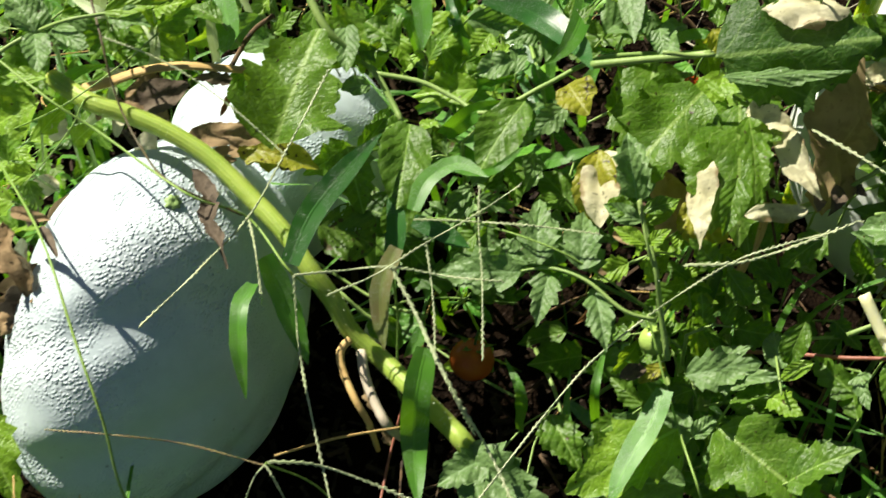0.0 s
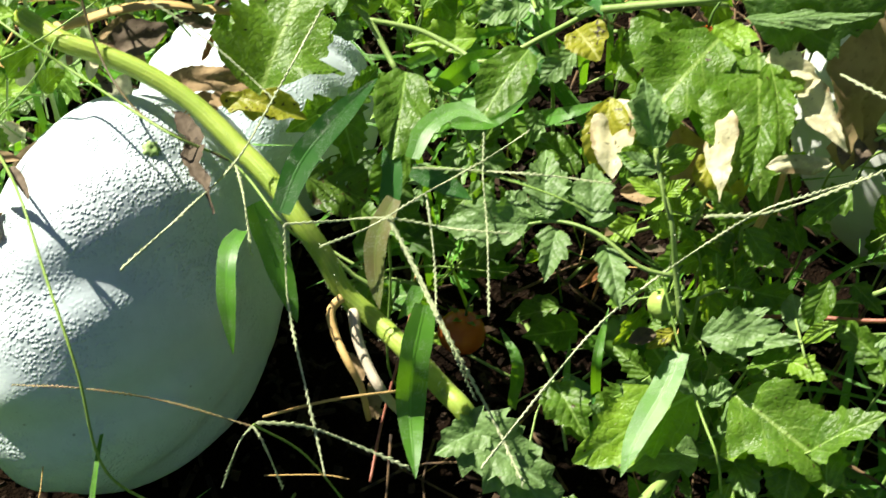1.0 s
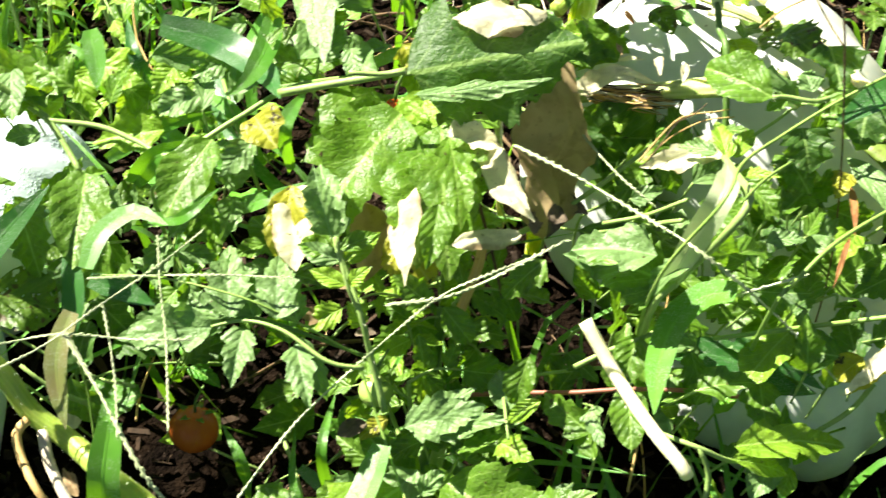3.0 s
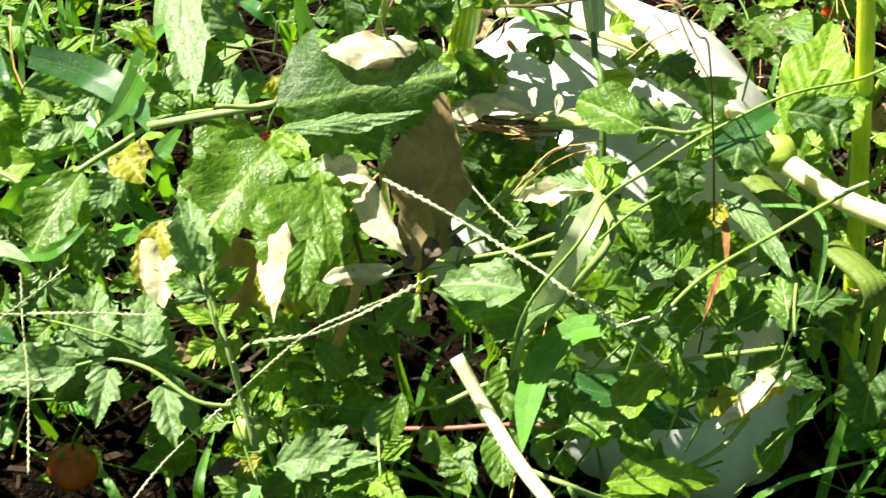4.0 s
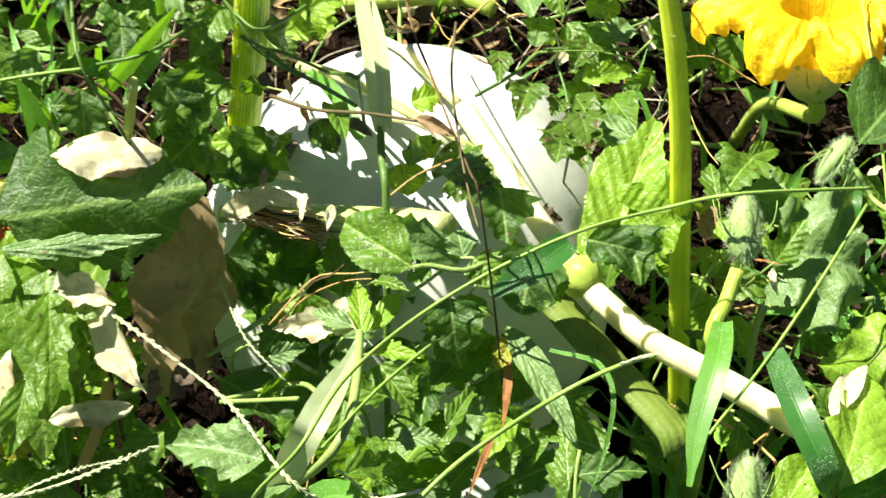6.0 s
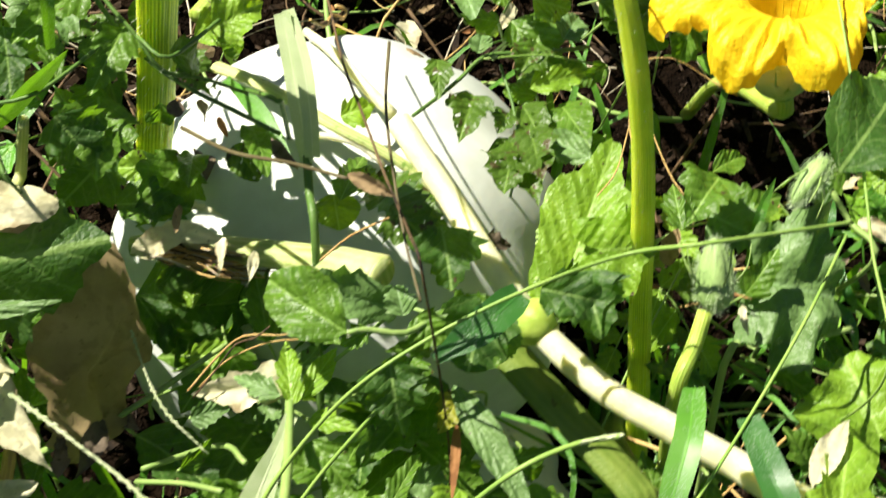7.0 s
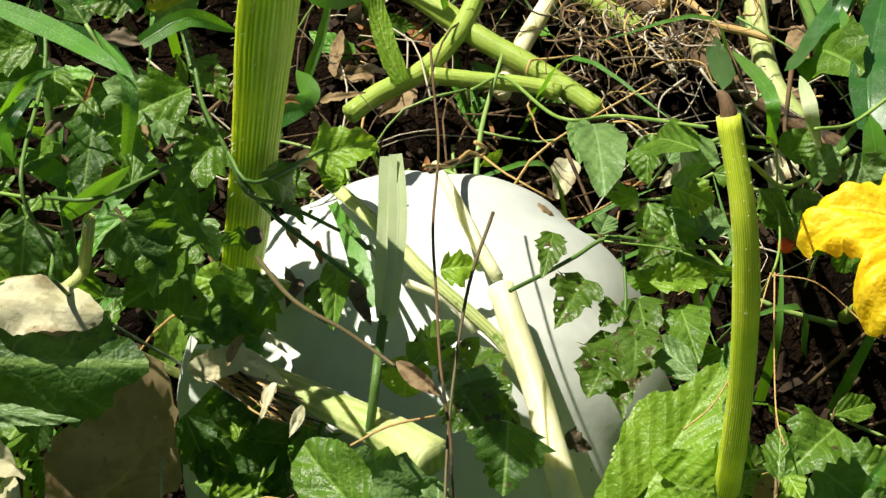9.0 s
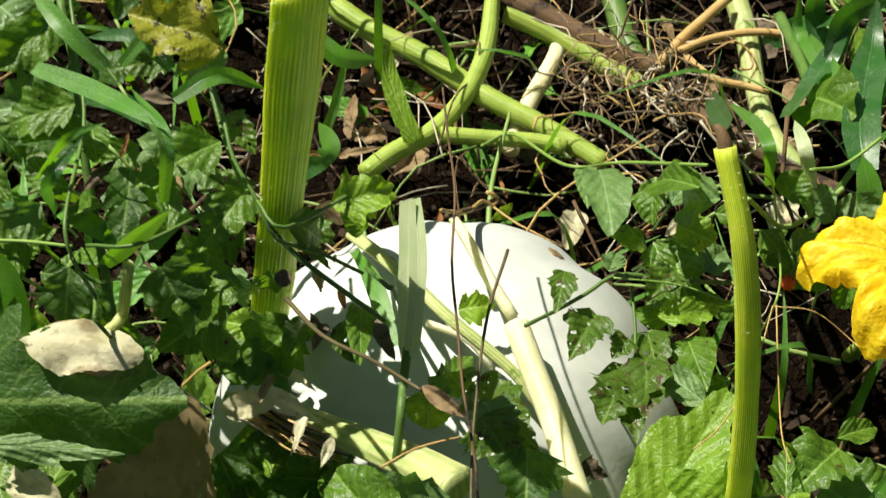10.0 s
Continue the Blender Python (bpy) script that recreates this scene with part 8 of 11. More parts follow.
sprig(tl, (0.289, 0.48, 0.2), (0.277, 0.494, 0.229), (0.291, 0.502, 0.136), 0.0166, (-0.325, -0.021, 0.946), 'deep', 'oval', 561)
sprig(mr, (0.433, 0.41, 0.317), (0.447, 0.394, 0.306), (0.429, 0.441, 0.27), 0.0163, (-0.63, -0.213, 0.747), 'tomato', 'lobed', 562)
sprig(mr, (0.513, 0.48, 0.297), (0.552, 0.482, 0.269), (0.5, 0.502, 0.26), 0.0303, (-0.662, -0.267, 0.7), 'tomato', 'tooth', 563)
sprig(mr, (0.507, 0.415, 0.297), (0.538, 0.421, 0.318), (0.498, 0.437, 0.241), 0.0262, (0.292, -0.182, 0.939), 'tomato', 'oval', 564)
sprig(mr, (0.388, 0.367, 0.221), (0.405, 0.367, 0.191), (0.381, 0.393, 0.177), 0.0154, (0.294, -0.71, 0.64), 'tomato', 'oval', 565)
sprig(mr, (0.598, 0.547, 0.277), (0.613, 0.572, 0.309), (0.595, 0.569, 0.209), 0.0264, (-0.555, 0.008, 0.832), 'tomato', 'tooth', 566)
sprig(mr, (0.456, 0.442, 0.335), (0.466, 0.452, 0.357), (0.453, 0.469, 0.272), 0.0172, (-0.565, -0.219, 0.796), 'tomato', 'tooth', 567)
sprig(mr, (0.391, 0.397, 0.227), (0.385, 0.365, 0.201), (0.393, 0.435, 0.182), 0.0284, (-0.514, -0.082, 0.854), 'grey', 'tooth', 568)
sprig(mr, (0.371, 0.436, 0.247), (0.391, 0.414, 0.22), (0.365, 0.473, 0.201), 0.0267, (0.323, -0.766, 0.555), 'bright', 'tooth', 569)
sprig(mr, (0.431, 0.409, 0.308), (0.393, 0.387, 0.312), (0.445, 0.446, 0.252), 0.0236, (-0.745, -0.483, 0.46), 'bright', 'lobed', 570)
sprig(mr, (0.421, 0.508, 0.306), (0.451, 0.539, 0.297), (0.411, 0.524, 0.257), 0.0244, (0.256, -0.506, 0.824), 'grey', 'lobed', 571)
sprig(mr, (0.476, 0.496, 0.32), (0.508, 0.507, 0.334), (0.466, 0.522, 0.259), 0.0206, (-0.367, -0.246, 0.897), 'bright', 'lobed', 572)
sprig(mr, (0.327, 0.338, 0.223), (0.327, 0.379, 0.232), (0.324, 0.349, 0.169), 0.0215, (-0.699, -0.492, 0.519), 'tomato', 'tooth', 573)
sprig(mr, (0.422, 0.548, 0.29), (0.418, 0.589, 0.307), (0.425, 0.562, 0.232), 0.0229, (0.153, -0.713, 0.684), 'tomato', 'tooth', 574)
sprig(mr, (0.436, 0.402, 0.205), (0.411, 0.434, 0.211), (0.445, 0.416, 0.152), 0.0242, (0.201, -0.049, 0.978), 'tomato', 'lobed', 575)
sprig(mr, (0.565, 0.475, 0.256), (0.571, 0.465, 0.229), (0.563, 0.499, 0.222), 0.0168, (0.192, -0.75, 0.633), 'tomato', 'tooth', 576)
sprig(mr, (0.349, 0.409, 0.27), (0.348, 0.423, 0.306), (0.349, 0.432, 0.202), 0.0218, (0.469, -0.102, 0.877), 'tomato', 'lobed', 577)
sprig(mr, (0.528, 0.389, 0.257), (0.565, 0.403, 0.263), (0.516, 0.403, 0.213), 0.0258, (0.001, -0.438, 0.899), 'tomato', 'tooth', 578)
sprig(mr, (0.515, 0.529, 0.293), (0.488, 0.523, 0.314), (0.525, 0.556, 0.238), 0.0160, (-0.022, -0.117, 0.993), 'tomato', 'lobed', 579)
sprig(mr, (0.467, 0.379, 0.242), (0.496, 0.381, 0.254), (0.459, 0.409, 0.177), 0.0201, (-0.716, -0.532, 0.452), 'tomato', 'tooth', 580)
sprig(mr, (0.329, 0.366, 0.246), (0.332, 0.334, 0.243), (0.328, 0.406, 0.191), 0.0180, (-0.547, -0.335, 0.767), 'grey', 'lobed', 581)
sprig(mr, (0.361, 0.454, 0.285), (0.364, 0.445, 0.254), (0.359, 0.485, 0.241), 0.0183, (-0.678, -0.57, 0.463), 'tomato', 'tooth', 582)
sprig(mr, (0.407, 0.363, 0.248), (0.375, 0.358, 0.254), (0.419, 0.392, 0.194), 0.0207, (-0.586, -0.015, 0.81), 'tomato', 'tooth', 583)
sprig(mr, (0.42, 0.34, 0.198), (0.44, 0.357, 0.197), (0.413, 0.359, 0.15), 0.0162, (-0.256, -0.472, 0.844), 'tomato', 'lobed', 584)
sprig(mr, (0.502, 0.483, 0.308), (0.512, 0.485, 0.334), (0.499, 0.506, 0.25), 0.0174, (0.346, -0.142, 0.927), 'tomato', 'oval', 585)
sprig(mr, (0.342, 0.451, 0.257), (0.331, 0.456, 0.296), (0.345, 0.478, 0.19), 0.0188, (-0.278, -0.769, 0.576), 'tomato', 'oval', 586)
sprig(mr, (0.471, 0.402, 0.253), (0.486, 0.425, 0.27), (0.466, 0.418, 0.197), 0.0181, (-0.528, -0.685, 0.502), 'bright', 'tooth', 587)
sprig(mr, (0.495, 0.479, 0.311), (0.48, 0.498, 0.337), (0.502, 0.497, 0.252), 0.0214, (-0.571, -0.285, 0.77), 'tomato', 'oval', 588)
sprig(mr, (0.488, 0.425, 0.275), (0.481, 0.398, 0.265), (0.491, 0.457, 0.231), 0.0162, (-0.589, -0.085, 0.803), 'grey', 'lobed', 589)
sprig(mr, (0.42, 0.405, 0.248), (0.382, 0.389, 0.271), (0.433, 0.438, 0.188), 0.0226, (-0.441, -0.411, 0.798), 'grey', 'tooth', 591)
sprig(tp, (0.293, 0.703, 0.369), (0.303, 0.734, 0.395), (0.288, 0.735, 0.298), 0.0240, (-0.487, -0.38, 0.786), 'tomato', 'tooth', 592)
sprig(tp, (0.202, 0.652, 0.374), (0.176, 0.667, 0.403), (0.209, 0.677, 0.313), 0.0259, (-0.269, -0.6, 0.753), 'grey', 'oval', 593)
sprig(tp, (0.247, 0.69, 0.372), (0.282, 0.686, 0.396), (0.236, 0.724, 0.307), 0.0231, (0.548, -0.04, 0.835), 'tomato', 'tooth', 595)
sprig(tp, (0.27, 0.703, 0.315), (0.226, 0.714, 0.29), (0.281, 0.727, 0.27), 0.0264, (0.609, -0.079, 0.789), 'tomato', 'lobed', 596)
sprig(tp, (0.254, 0.698, 0.394), (0.225, 0.713, 0.394), (0.263, 0.718, 0.347), 0.0196, (0.381, -0.706, 0.597), 'tomato', 'oval', 599)
sprig(tp, (0.332, 0.714, 0.297), (0.35, 0.68, 0.302), (0.326, 0.75, 0.247), 0.0230, (0.395, -0.079, 0.915), 'grey', 'lobed', 602)
sprig(tp, (0.2, 0.711, 0.409), (0.225, 0.681, 0.4), (0.2, 0.733, 0.38), 0.0240, (-0.326, -0.005, 0.945), 'tomato', 'tooth', 604)
sprig(tp, (0.245, 0.677, 0.407), (0.218, 0.645, 0.404), (0.259, 0.699, 0.375), 0.0233, (0.609, -0.306, 0.732), 'grey', 'oval', 607)
sprig(tp, (0.33, 0.676, 0.337), (0.31, 0.711, 0.341), (0.336, 0.694, 0.285), 0.0239, (0.045, -0.66, 0.75), 'tomato', 'lobed', 608)
sprig(tp, (0.305, 0.66, 0.422), (0.316, 0.683, 0.432), (0.312, 0.659, 0.401), 0.0220, (-0.222, -0.191, 0.956), 'bright', 'tooth', 611)
sprig(mr, (0.444, 0.443, 0.343), (0.411, 0.451, 0.35), (0.458, 0.471, 0.285), 0.0232, (0.399, -0.324, 0.858), 'tomato', 'tooth', 614)
sprig(mr, (0.378, 0.537, 0.279), (0.385, 0.531, 0.253), (0.375, 0.568, 0.234), 0.0154, (0.581, -0.193, 0.791), 'tomato', 'oval', 615)
sprig(mr, (0.474, 0.43, 0.284), (0.495, 0.43, 0.29), (0.466, 0.458, 0.228), 0.0126, (-0.232, -0.12, 0.965), 'tomato', 'oval', 616)
sprig(mr, (0.479, 0.465, 0.321), (0.451, 0.458, 0.347), (0.49, 0.49, 0.264), 0.0185, (0.244, -0.496, 0.833), 'grey', 'tooth', 617)
sprig(mr, (0.369, 0.46, 0.327), (0.387, 0.479, 0.321), (0.363, 0.48, 0.277), 0.0128, (0.456, -0.711, 0.535), 'tomato', 'tooth', 618)
sprig(mr, (0.443, 0.403, 0.291), (0.468, 0.405, 0.307), (0.437, 0.435, 0.225), 0.0146, (-0.243, -0.387, 0.89), 'bright', 'lobed', 619)
sprig(mr, (0.507, 0.522, 0.333), (0.528, 0.529, 0.347), (0.5, 0.544, 0.279), 0.0160, (0.164, -0.668, 0.726), 'tomato', 'tooth', 620)
sprig(mr, (0.441, 0.469, 0.352), (0.466, 0.454, 0.365), (0.433, 0.5, 0.296), 0.0153, (-0.175, 0.069, 0.982), 'bright', 'lobed', 621)
sprig(mr, (0.543, 0.45, 0.307), (0.573, 0.448, 0.32), (0.533, 0.471, 0.26), 0.0181, (0.269, -0.468, 0.842), 'tomato', 'tooth', 622)
sprig(mr, (0.377, 0.537, 0.306), (0.41, 0.533, 0.312), (0.366, 0.567, 0.25), 0.0213, (0.588, -0.343, 0.733), 'bright', 'tooth', 623)
sprig(mr, (0.399, 0.534, 0.322), (0.412, 0.517, 0.286), (0.395, 0.568, 0.281), 0.0263, (-0.247, 0.1, 0.964), 'tomato', 'lobed', 624)
sprig(mr, (0.445, 0.531, 0.333), (0.464, 0.516, 0.342), (0.438, 0.56, 0.283), 0.0136, (-0.045, 0.04, 0.998), 'tomato', 'lobed', 625)
sprig(mr, (0.528, 0.41, 0.266), (0.505, 0.411, 0.272), (0.537, 0.433, 0.215), 0.0133, (-0.25, 0.161, 0.955), 'tomato', 'tooth', 626)
sprig(mr, (0.375, 0.499, 0.306), (0.4, 0.503, 0.31), (0.367, 0.525, 0.253), 0.0159, (-0.497, -0.549, 0.672), 'grey', 'tooth', 627)
sprig(mr, (0.478, 0.42, 0.341), (0.498, 0.45, 0.333), (0.473, 0.435, 0.294), 0.0159, (0.237, 0.111, 0.965), 'tomato', 'lobed', 628)
sprig(mr, (0.448, 0.408, 0.355), (0.473, 0.406, 0.355), (0.441, 0.437, 0.302), 0.0165, (0.472, -0.075, 0.878), 'grey', 'tooth', 629)
sprig(bd, (0.701, 0.53, 0.317), (0.722, 0.549, 0.335), (0.692, 0.542, 0.272), 0.0243, (-0.047, -0.391, 0.919), 'tomato', 'lobed', 630)
sprig(bd, (0.712, 0.532, 0.312), (0.698, 0.548, 0.307), (0.719, 0.551, 0.264), 0.0161, (-0.19, -0.643, 0.742), 'deep', 'tooth', 631)
sprig(bd, (0.739, 0.539, 0.257), (0.76, 0.523, 0.258), (0.737, 0.576, 0.201), 0.0187, (-0.525, 0.161, 0.836), 'tomato', 'tooth', 632)
sprig(bd, (0.726, 0.5, 0.269), (0.746, 0.469, 0.276), (0.722, 0.539, 0.212), 0.0186, (-0.18, -0.272, 0.945), 'deep', 'tooth', 633)
sprig(bd, (0.74, 0.579, 0.294), (0.713, 0.597, 0.26), (0.748, 0.591, 0.267), 0.0219, (0.394, -0.224, 0.891), 'deep', 'tooth', 634)
sprig(bd, (0.765, 0.585, 0.307), (0.766, 0.611, 0.32), (0.761, 0.592, 0.265), 0.0163, (0.163, -0.398, 0.903), 'deep', 'lobed', 635)
sprig(bd, (0.6, 0.443, 0.261), (0.617, 0.426, 0.236), (0.593, 0.466, 0.232), 0.0197, (0.348, -0.138, 0.927), 'tomato', 'tooth', 636)
sprig(bd, (0.673, 0.511, 0.246), (0.647, 0.521, 0.256), (0.679, 0.523, 0.206), 0.0161, (0.423, -0.023, 0.906), 'deep', 'tooth', 637)
sprig(bd, (0.708, 0.413, 0.282), (0.719, 0.391, 0.258), (0.704, 0.445, 0.248), 0.0280, (0.308, -0.209, 0.928), 'deep', 'oval', 638)
sprig(bd, (0.734, 0.441, 0.253), (0.718, 0.464, 0.27), (0.736, 0.449, 0.213), 0.0239, (0.016, -0.192, 0.981), 'tomato', 'lobed', 639)
sprig(bd, (0.632, 0.423, 0.282), (0.626, 0.451, 0.294), (0.632, 0.431, 0.239), 0.0188, (-0.209, -0.109, 0.972), 'tomato', 'lobed', 640)
sprig(bd, (0.671, 0.459, 0.253), (0.689, 0.443, 0.243), (0.662, 0.479, 0.224), 0.0202, (0.048, 0.137, 0.989), 'deep', 'oval', 641)
sprig(bd, (0.768, 0.53, 0.241), (0.774, 0.505, 0.234), (0.761, 0.552, 0.213), 0.0161, (0.075, -0.074, 0.994), 'deep', 'tooth', 642)
sprig(bd, (0.586, 0.427, 0.25), (0.58, 0.399, 0.247), (0.591, 0.465, 0.197), 0.0202, (-0.446, -0.163, 0.88), 'tomato', 'lobed', 643)
sprig(bd, (0.662, 0.434, 0.288), (0.658, 0.421, 0.26), (0.664, 0.461, 0.252), 0.0198, (0.2, -0.217, 0.956), 'tomato', 'tooth', 644)
sprig(bd, (0.564, 0.46, 0.248), (0.531, 0.456, 0.243), (0.574, 0.484, 0.205), 0.0179, (0.099, -0.237, 0.966), 'deep', 'lobed', 645)
sprig(tr, (0.6, 0.652, 0.316), (0.626, 0.644, 0.303), (0.589, 0.664, 0.29), 0.0209, (0.062, -0.643, 0.764), 'grey', 'tooth', 646)
sprig(tr, (0.606, 0.603, 0.331), (0.621, 0.584, 0.327), (0.6, 0.62, 0.302), 0.0132, (0.279, -0.289, 0.916), 'tomato', 'lobed', 647)
sprig(tr, (0.604, 0.66, 0.317), (0.594, 0.677, 0.322), (0.605, 0.662, 0.285), 0.0141, (-0.183, 0.058, 0.981), 'tomato', 'oval', 648)
sprig(tr, (0.644, 0.658, 0.305), (0.625, 0.655, 0.293), (0.648, 0.67, 0.279), 0.0152, (0.173, -0.462, 0.87), 'tomato', 'tooth', 649)
sprig(tr, (0.644, 0.784, 0.263), (0.611, 0.781, 0.273), (0.653, 0.794, 0.229), 0.0227, (-0.473, -0.705, 0.528), 'grey', 'tooth', 650)
sprig(tr, (0.61, 0.706, 0.288), (0.588, 0.71, 0.291), (0.616, 0.715, 0.257), 0.0147, (-0.405, -0.421, 0.812), 'tomato', 'oval', 651)
sprig(tr, (0.623, 0.738, 0.278), (0.602, 0.724, 0.269), (0.629, 0.751, 0.252), 0.0169, (0.148, -0.406, 0.902), 'grey', 'oval', 652)
sprig(tr, (0.666, 0.74, 0.265), (0.641, 0.737, 0.253), (0.672, 0.75, 0.239), 0.0194, (-0.19, -0.833, 0.52), 'tomato', 'lobed', 653)
sprig(tp, (0.277, 0.752, 0.424), (0.252, 0.778, 0.428), (0.294, 0.734, 0.41), 0.0263, (0.614, -0.592, 0.523), 'deep', 'lobed', 655)
sprig(tp, (0.281, 0.704, 0.43), (0.232, 0.7, 0.434), (0.298, 0.694, 0.417), 0.0276, (0.279, -0.015, 0.96), 'deep', 'oval', 656)
sprig(tp, (0.196, 0.739, 0.398), (0.218, 0.726, 0.376), (0.188, 0.773, 0.351), 0.0220, (0.225, -0.088, 0.97), 'deep', 'tooth', 658)
sprig(tp, (0.211, 0.791, 0.434), (0.241, 0.815, 0.439), (0.22, 0.774, 0.42), 0.0207, (0.215, -0.021, 0.976), 'tomato', 'lobed', 661)
sprig(tp, (0.265, 0.8, 0.427), (0.265, 0.86, 0.438), (0.281, 0.777, 0.412), 0.0277, (0.477, -0.34, 0.811), 'deep', 'lobed', 662)
sprig(tr, (0.592, 0.757, 0.303), (0.566, 0.759, 0.313), (0.599, 0.764, 0.27), 0.0179, (-0.424, -0.644, 0.637), 'tomato', 'lobed', 663)
sprig(tr, (0.614, 0.708, 0.301), (0.643, 0.712, 0.305), (0.603, 0.716, 0.269), 0.0209, (0.35, -0.044, 0.936), 'tomato', 'tooth', 664)
sprig(tr, (0.602, 0.757, 0.285), (0.632, 0.76, 0.279), (0.59, 0.764, 0.257), 0.0219, (0.32, -0.523, 0.79), 'bright', 'oval', 665)
sprig(tr, (0.634, 0.765, 0.325), (0.656, 0.761, 0.328), (0.624, 0.775, 0.295), 0.0142, (-0.317, -0.436, 0.842), 'tomato', 'lobed', 666)
sprig(tr, (0.598, 0.793, 0.32), (0.597, 0.765, 0.308), (0.596, 0.81, 0.294), 0.0238, (-0.585, -0.132, 0.8), 'tomato', 'oval', 667)
sprig(tr, (0.598, 0.737, 0.311), (0.623, 0.746, 0.307), (0.587, 0.742, 0.282), 0.0166, (0.455, -0.734, 0.504), 'grey', 'oval', 668)
sprig(tr, (0.612, 0.766, 0.293), (0.626, 0.741, 0.283), (0.605, 0.782, 0.267), 0.0193, (-0.435, -0.724, 0.535), 'tomato', 'tooth', 669)
sprig(tr, (0.584, 0.774, 0.291), (0.594, 0.769, 0.271), (0.578, 0.785, 0.268), 0.0148, (-0.492, -0.275, 0.826), 'bright', 'oval', 670)
sprig(tr, (0.608, 0.78, 0.311), (0.624, 0.796, 0.317), (0.601, 0.782, 0.279), 0.0189, (-0.614, -0.406, 0.677), 'grey', 'oval', 671)
sprig(tr, (0.726, 0.798, 0.195), (0.714, 0.821, 0.231), (0.728, 0.8, 0.152), 0.0301, (-0.593, -0.678, 0.435), 'tomato', 'lobed', 672)
sprig(tr, (0.712, 0.851, 0.161), (0.731, 0.837, 0.139), (0.704, 0.865, 0.138), 0.0267, (-0.594, -0.112, 0.796), 'tomato', 'lobed', 673)
sprig(tr, (0.758, 0.821, 0.206), (0.745, 0.803, 0.169), (0.76, 0.835, 0.188), 0.0331, (-0.447, -0.729, 0.518), 'tomato', 'tooth', 674)
sprig(tr, (0.743, 0.831, 0.179), (0.708, 0.846, 0.188), (0.752, 0.835, 0.145), 0.0307, (-0.359, -0.774, 0.521), 'tomato', 'oval', 675)
sprig(tr, (0.681, 0.808, 0.223), (0.711, 0.819, 0.212), (0.669, 0.813, 0.197), 0.0243, (0.453, -0.308, 0.837), 'tomato', 'tooth', 676)
sprig(tr, (0.682, 0.823, 0.231), (0.704, 0.794, 0.221), (0.672, 0.841, 0.204), 0.0264, (0.026, -0.012, 1), 'tomato', 'lobed', 677)
sprig(tp, (0.253, 0.666, 0.33), (0.283, 0.665, 0.282), (0.244, 0.696, 0.29), 0.0299, (-0.165, -0.517, 0.84), 'deep', 'tooth', 679)
sprig(tp, (0.255, 0.633, 0.404), (0.281, 0.629, 0.405), (0.249, 0.663, 0.353), 0.0165, (0.058, -0.306, 0.95), 'deep', 'lobed', 680)
sprig(tp, (0.275, 0.65, 0.371), (0.269, 0.628, 0.354), (0.277, 0.685, 0.324), 0.0205, (0.504, -0.01, 0.864), 'deep', 'lobed', 682)
sprig(tp, (0.228, 0.657, 0.384), (0.254, 0.667, 0.398), (0.218, 0.688, 0.323), 0.0199, (0.649, -0.033, 0.76), 'tomato', 'tooth', 683)
sprig(tp, (0.246, 0.629, 0.404), (0.217, 0.653, 0.426), (0.251, 0.655, 0.341), 0.0277, (0.565, 0.042, 0.824), 'tomato', 'lobed', 685)
blade(gr4, [(-0.267, 0.654, 0.331), (-0.279, 0.649, 0.371), (-0.316, 0.68, 0.366)], 0.0111, (0.463, -0.728, 0.505), 'blade_pale', seed=686)
blade(gr4, [(-0.299, 0.593, 0.299), (-0.267, 0.584, 0.338), (-0.273, 0.614, 0.35)], 0.0100, (0.359, -0.708, 0.608), 'blade_pale', seed=687)
blade(gr4, [(-0.164, 0.701, 0.307), (-0.177, 0.691, 0.374), (-0.227, 0.72, 0.387)], 0.0094, (-0.291, -0.758, 0.584), 'blade_pale', seed=688)
blade(gr4, [(-0.329, 0.601, 0.303), (-0.304, 0.606, 0.344), (-0.276, 0.623, 0.339)], 0.0114, (0.094, -0.723, 0.685), 'blade', seed=689)
blade(gr4, [(-0.187, 0.635, 0.326), (-0.178, 0.644, 0.381), (-0.13, 0.675, 0.386)], 0.0113, (0.088, -0.571, 0.816), 'blade_pale', seed=690)
blade(gr4, [(-0.296, 0.675, 0.336), (-0.287, 0.683, 0.37), (-0.296, 0.708, 0.38)], 0.0137, (0.556, -0.386, 0.736), 'blade_pale', seed=691)
blade(gr4, [(-0.337, 0.619, 0.317), (-0.355, 0.628, 0.342), (-0.385, 0.647, 0.344)], 0.0113, (0.638, -0.543, 0.547), 'blade', seed=692)
blade(gr4, [(-0.248, 0.608, 0.314), (-0.23, 0.621, 0.367), (-0.268, 0.671, 0.375)], 0.0096, (-0.019, -0.631, 0.775), 'blade_pale', seed=693)
blade(gr4, [(0.094, 0.762, 0.236), (0.126, 0.694, 0.273), (0.167, 0.692, 0.265)], 0.0115, (-0.502, -0.65, 0.57), 'blade_dark', seed=694)
blade(gr4, [(-0.023, 0.646, 0.248), (0.025, 0.624, 0.297), (0.072, 0.65, 0.286)], 0.0131, (0.221, -0.699, 0.68), 'blade', seed=695)
blade(gr4, [(0.031, 0.689, 0.264), (0.015, 0.676, 0.322), (0.006, 0.721, 0.328)], 0.0138, (0.282, -0.444, 0.85), 'blade_dark', seed=696)
blade(gr4, [(0.06, 0.62, 0.202), (0.102, 0.58, 0.253), (0.141, 0.593, 0.256)], 0.0160, (-0.443, -0.346, 0.827), 'blade', seed=697)
blade(gr4, [(0.125, 0.609, 0.212), (0.089, 0.622, 0.267), (0.058, 0.696, 0.263)], 0.0119, (-0.348, -0.597, 0.723), 'blade_dark', seed=698)
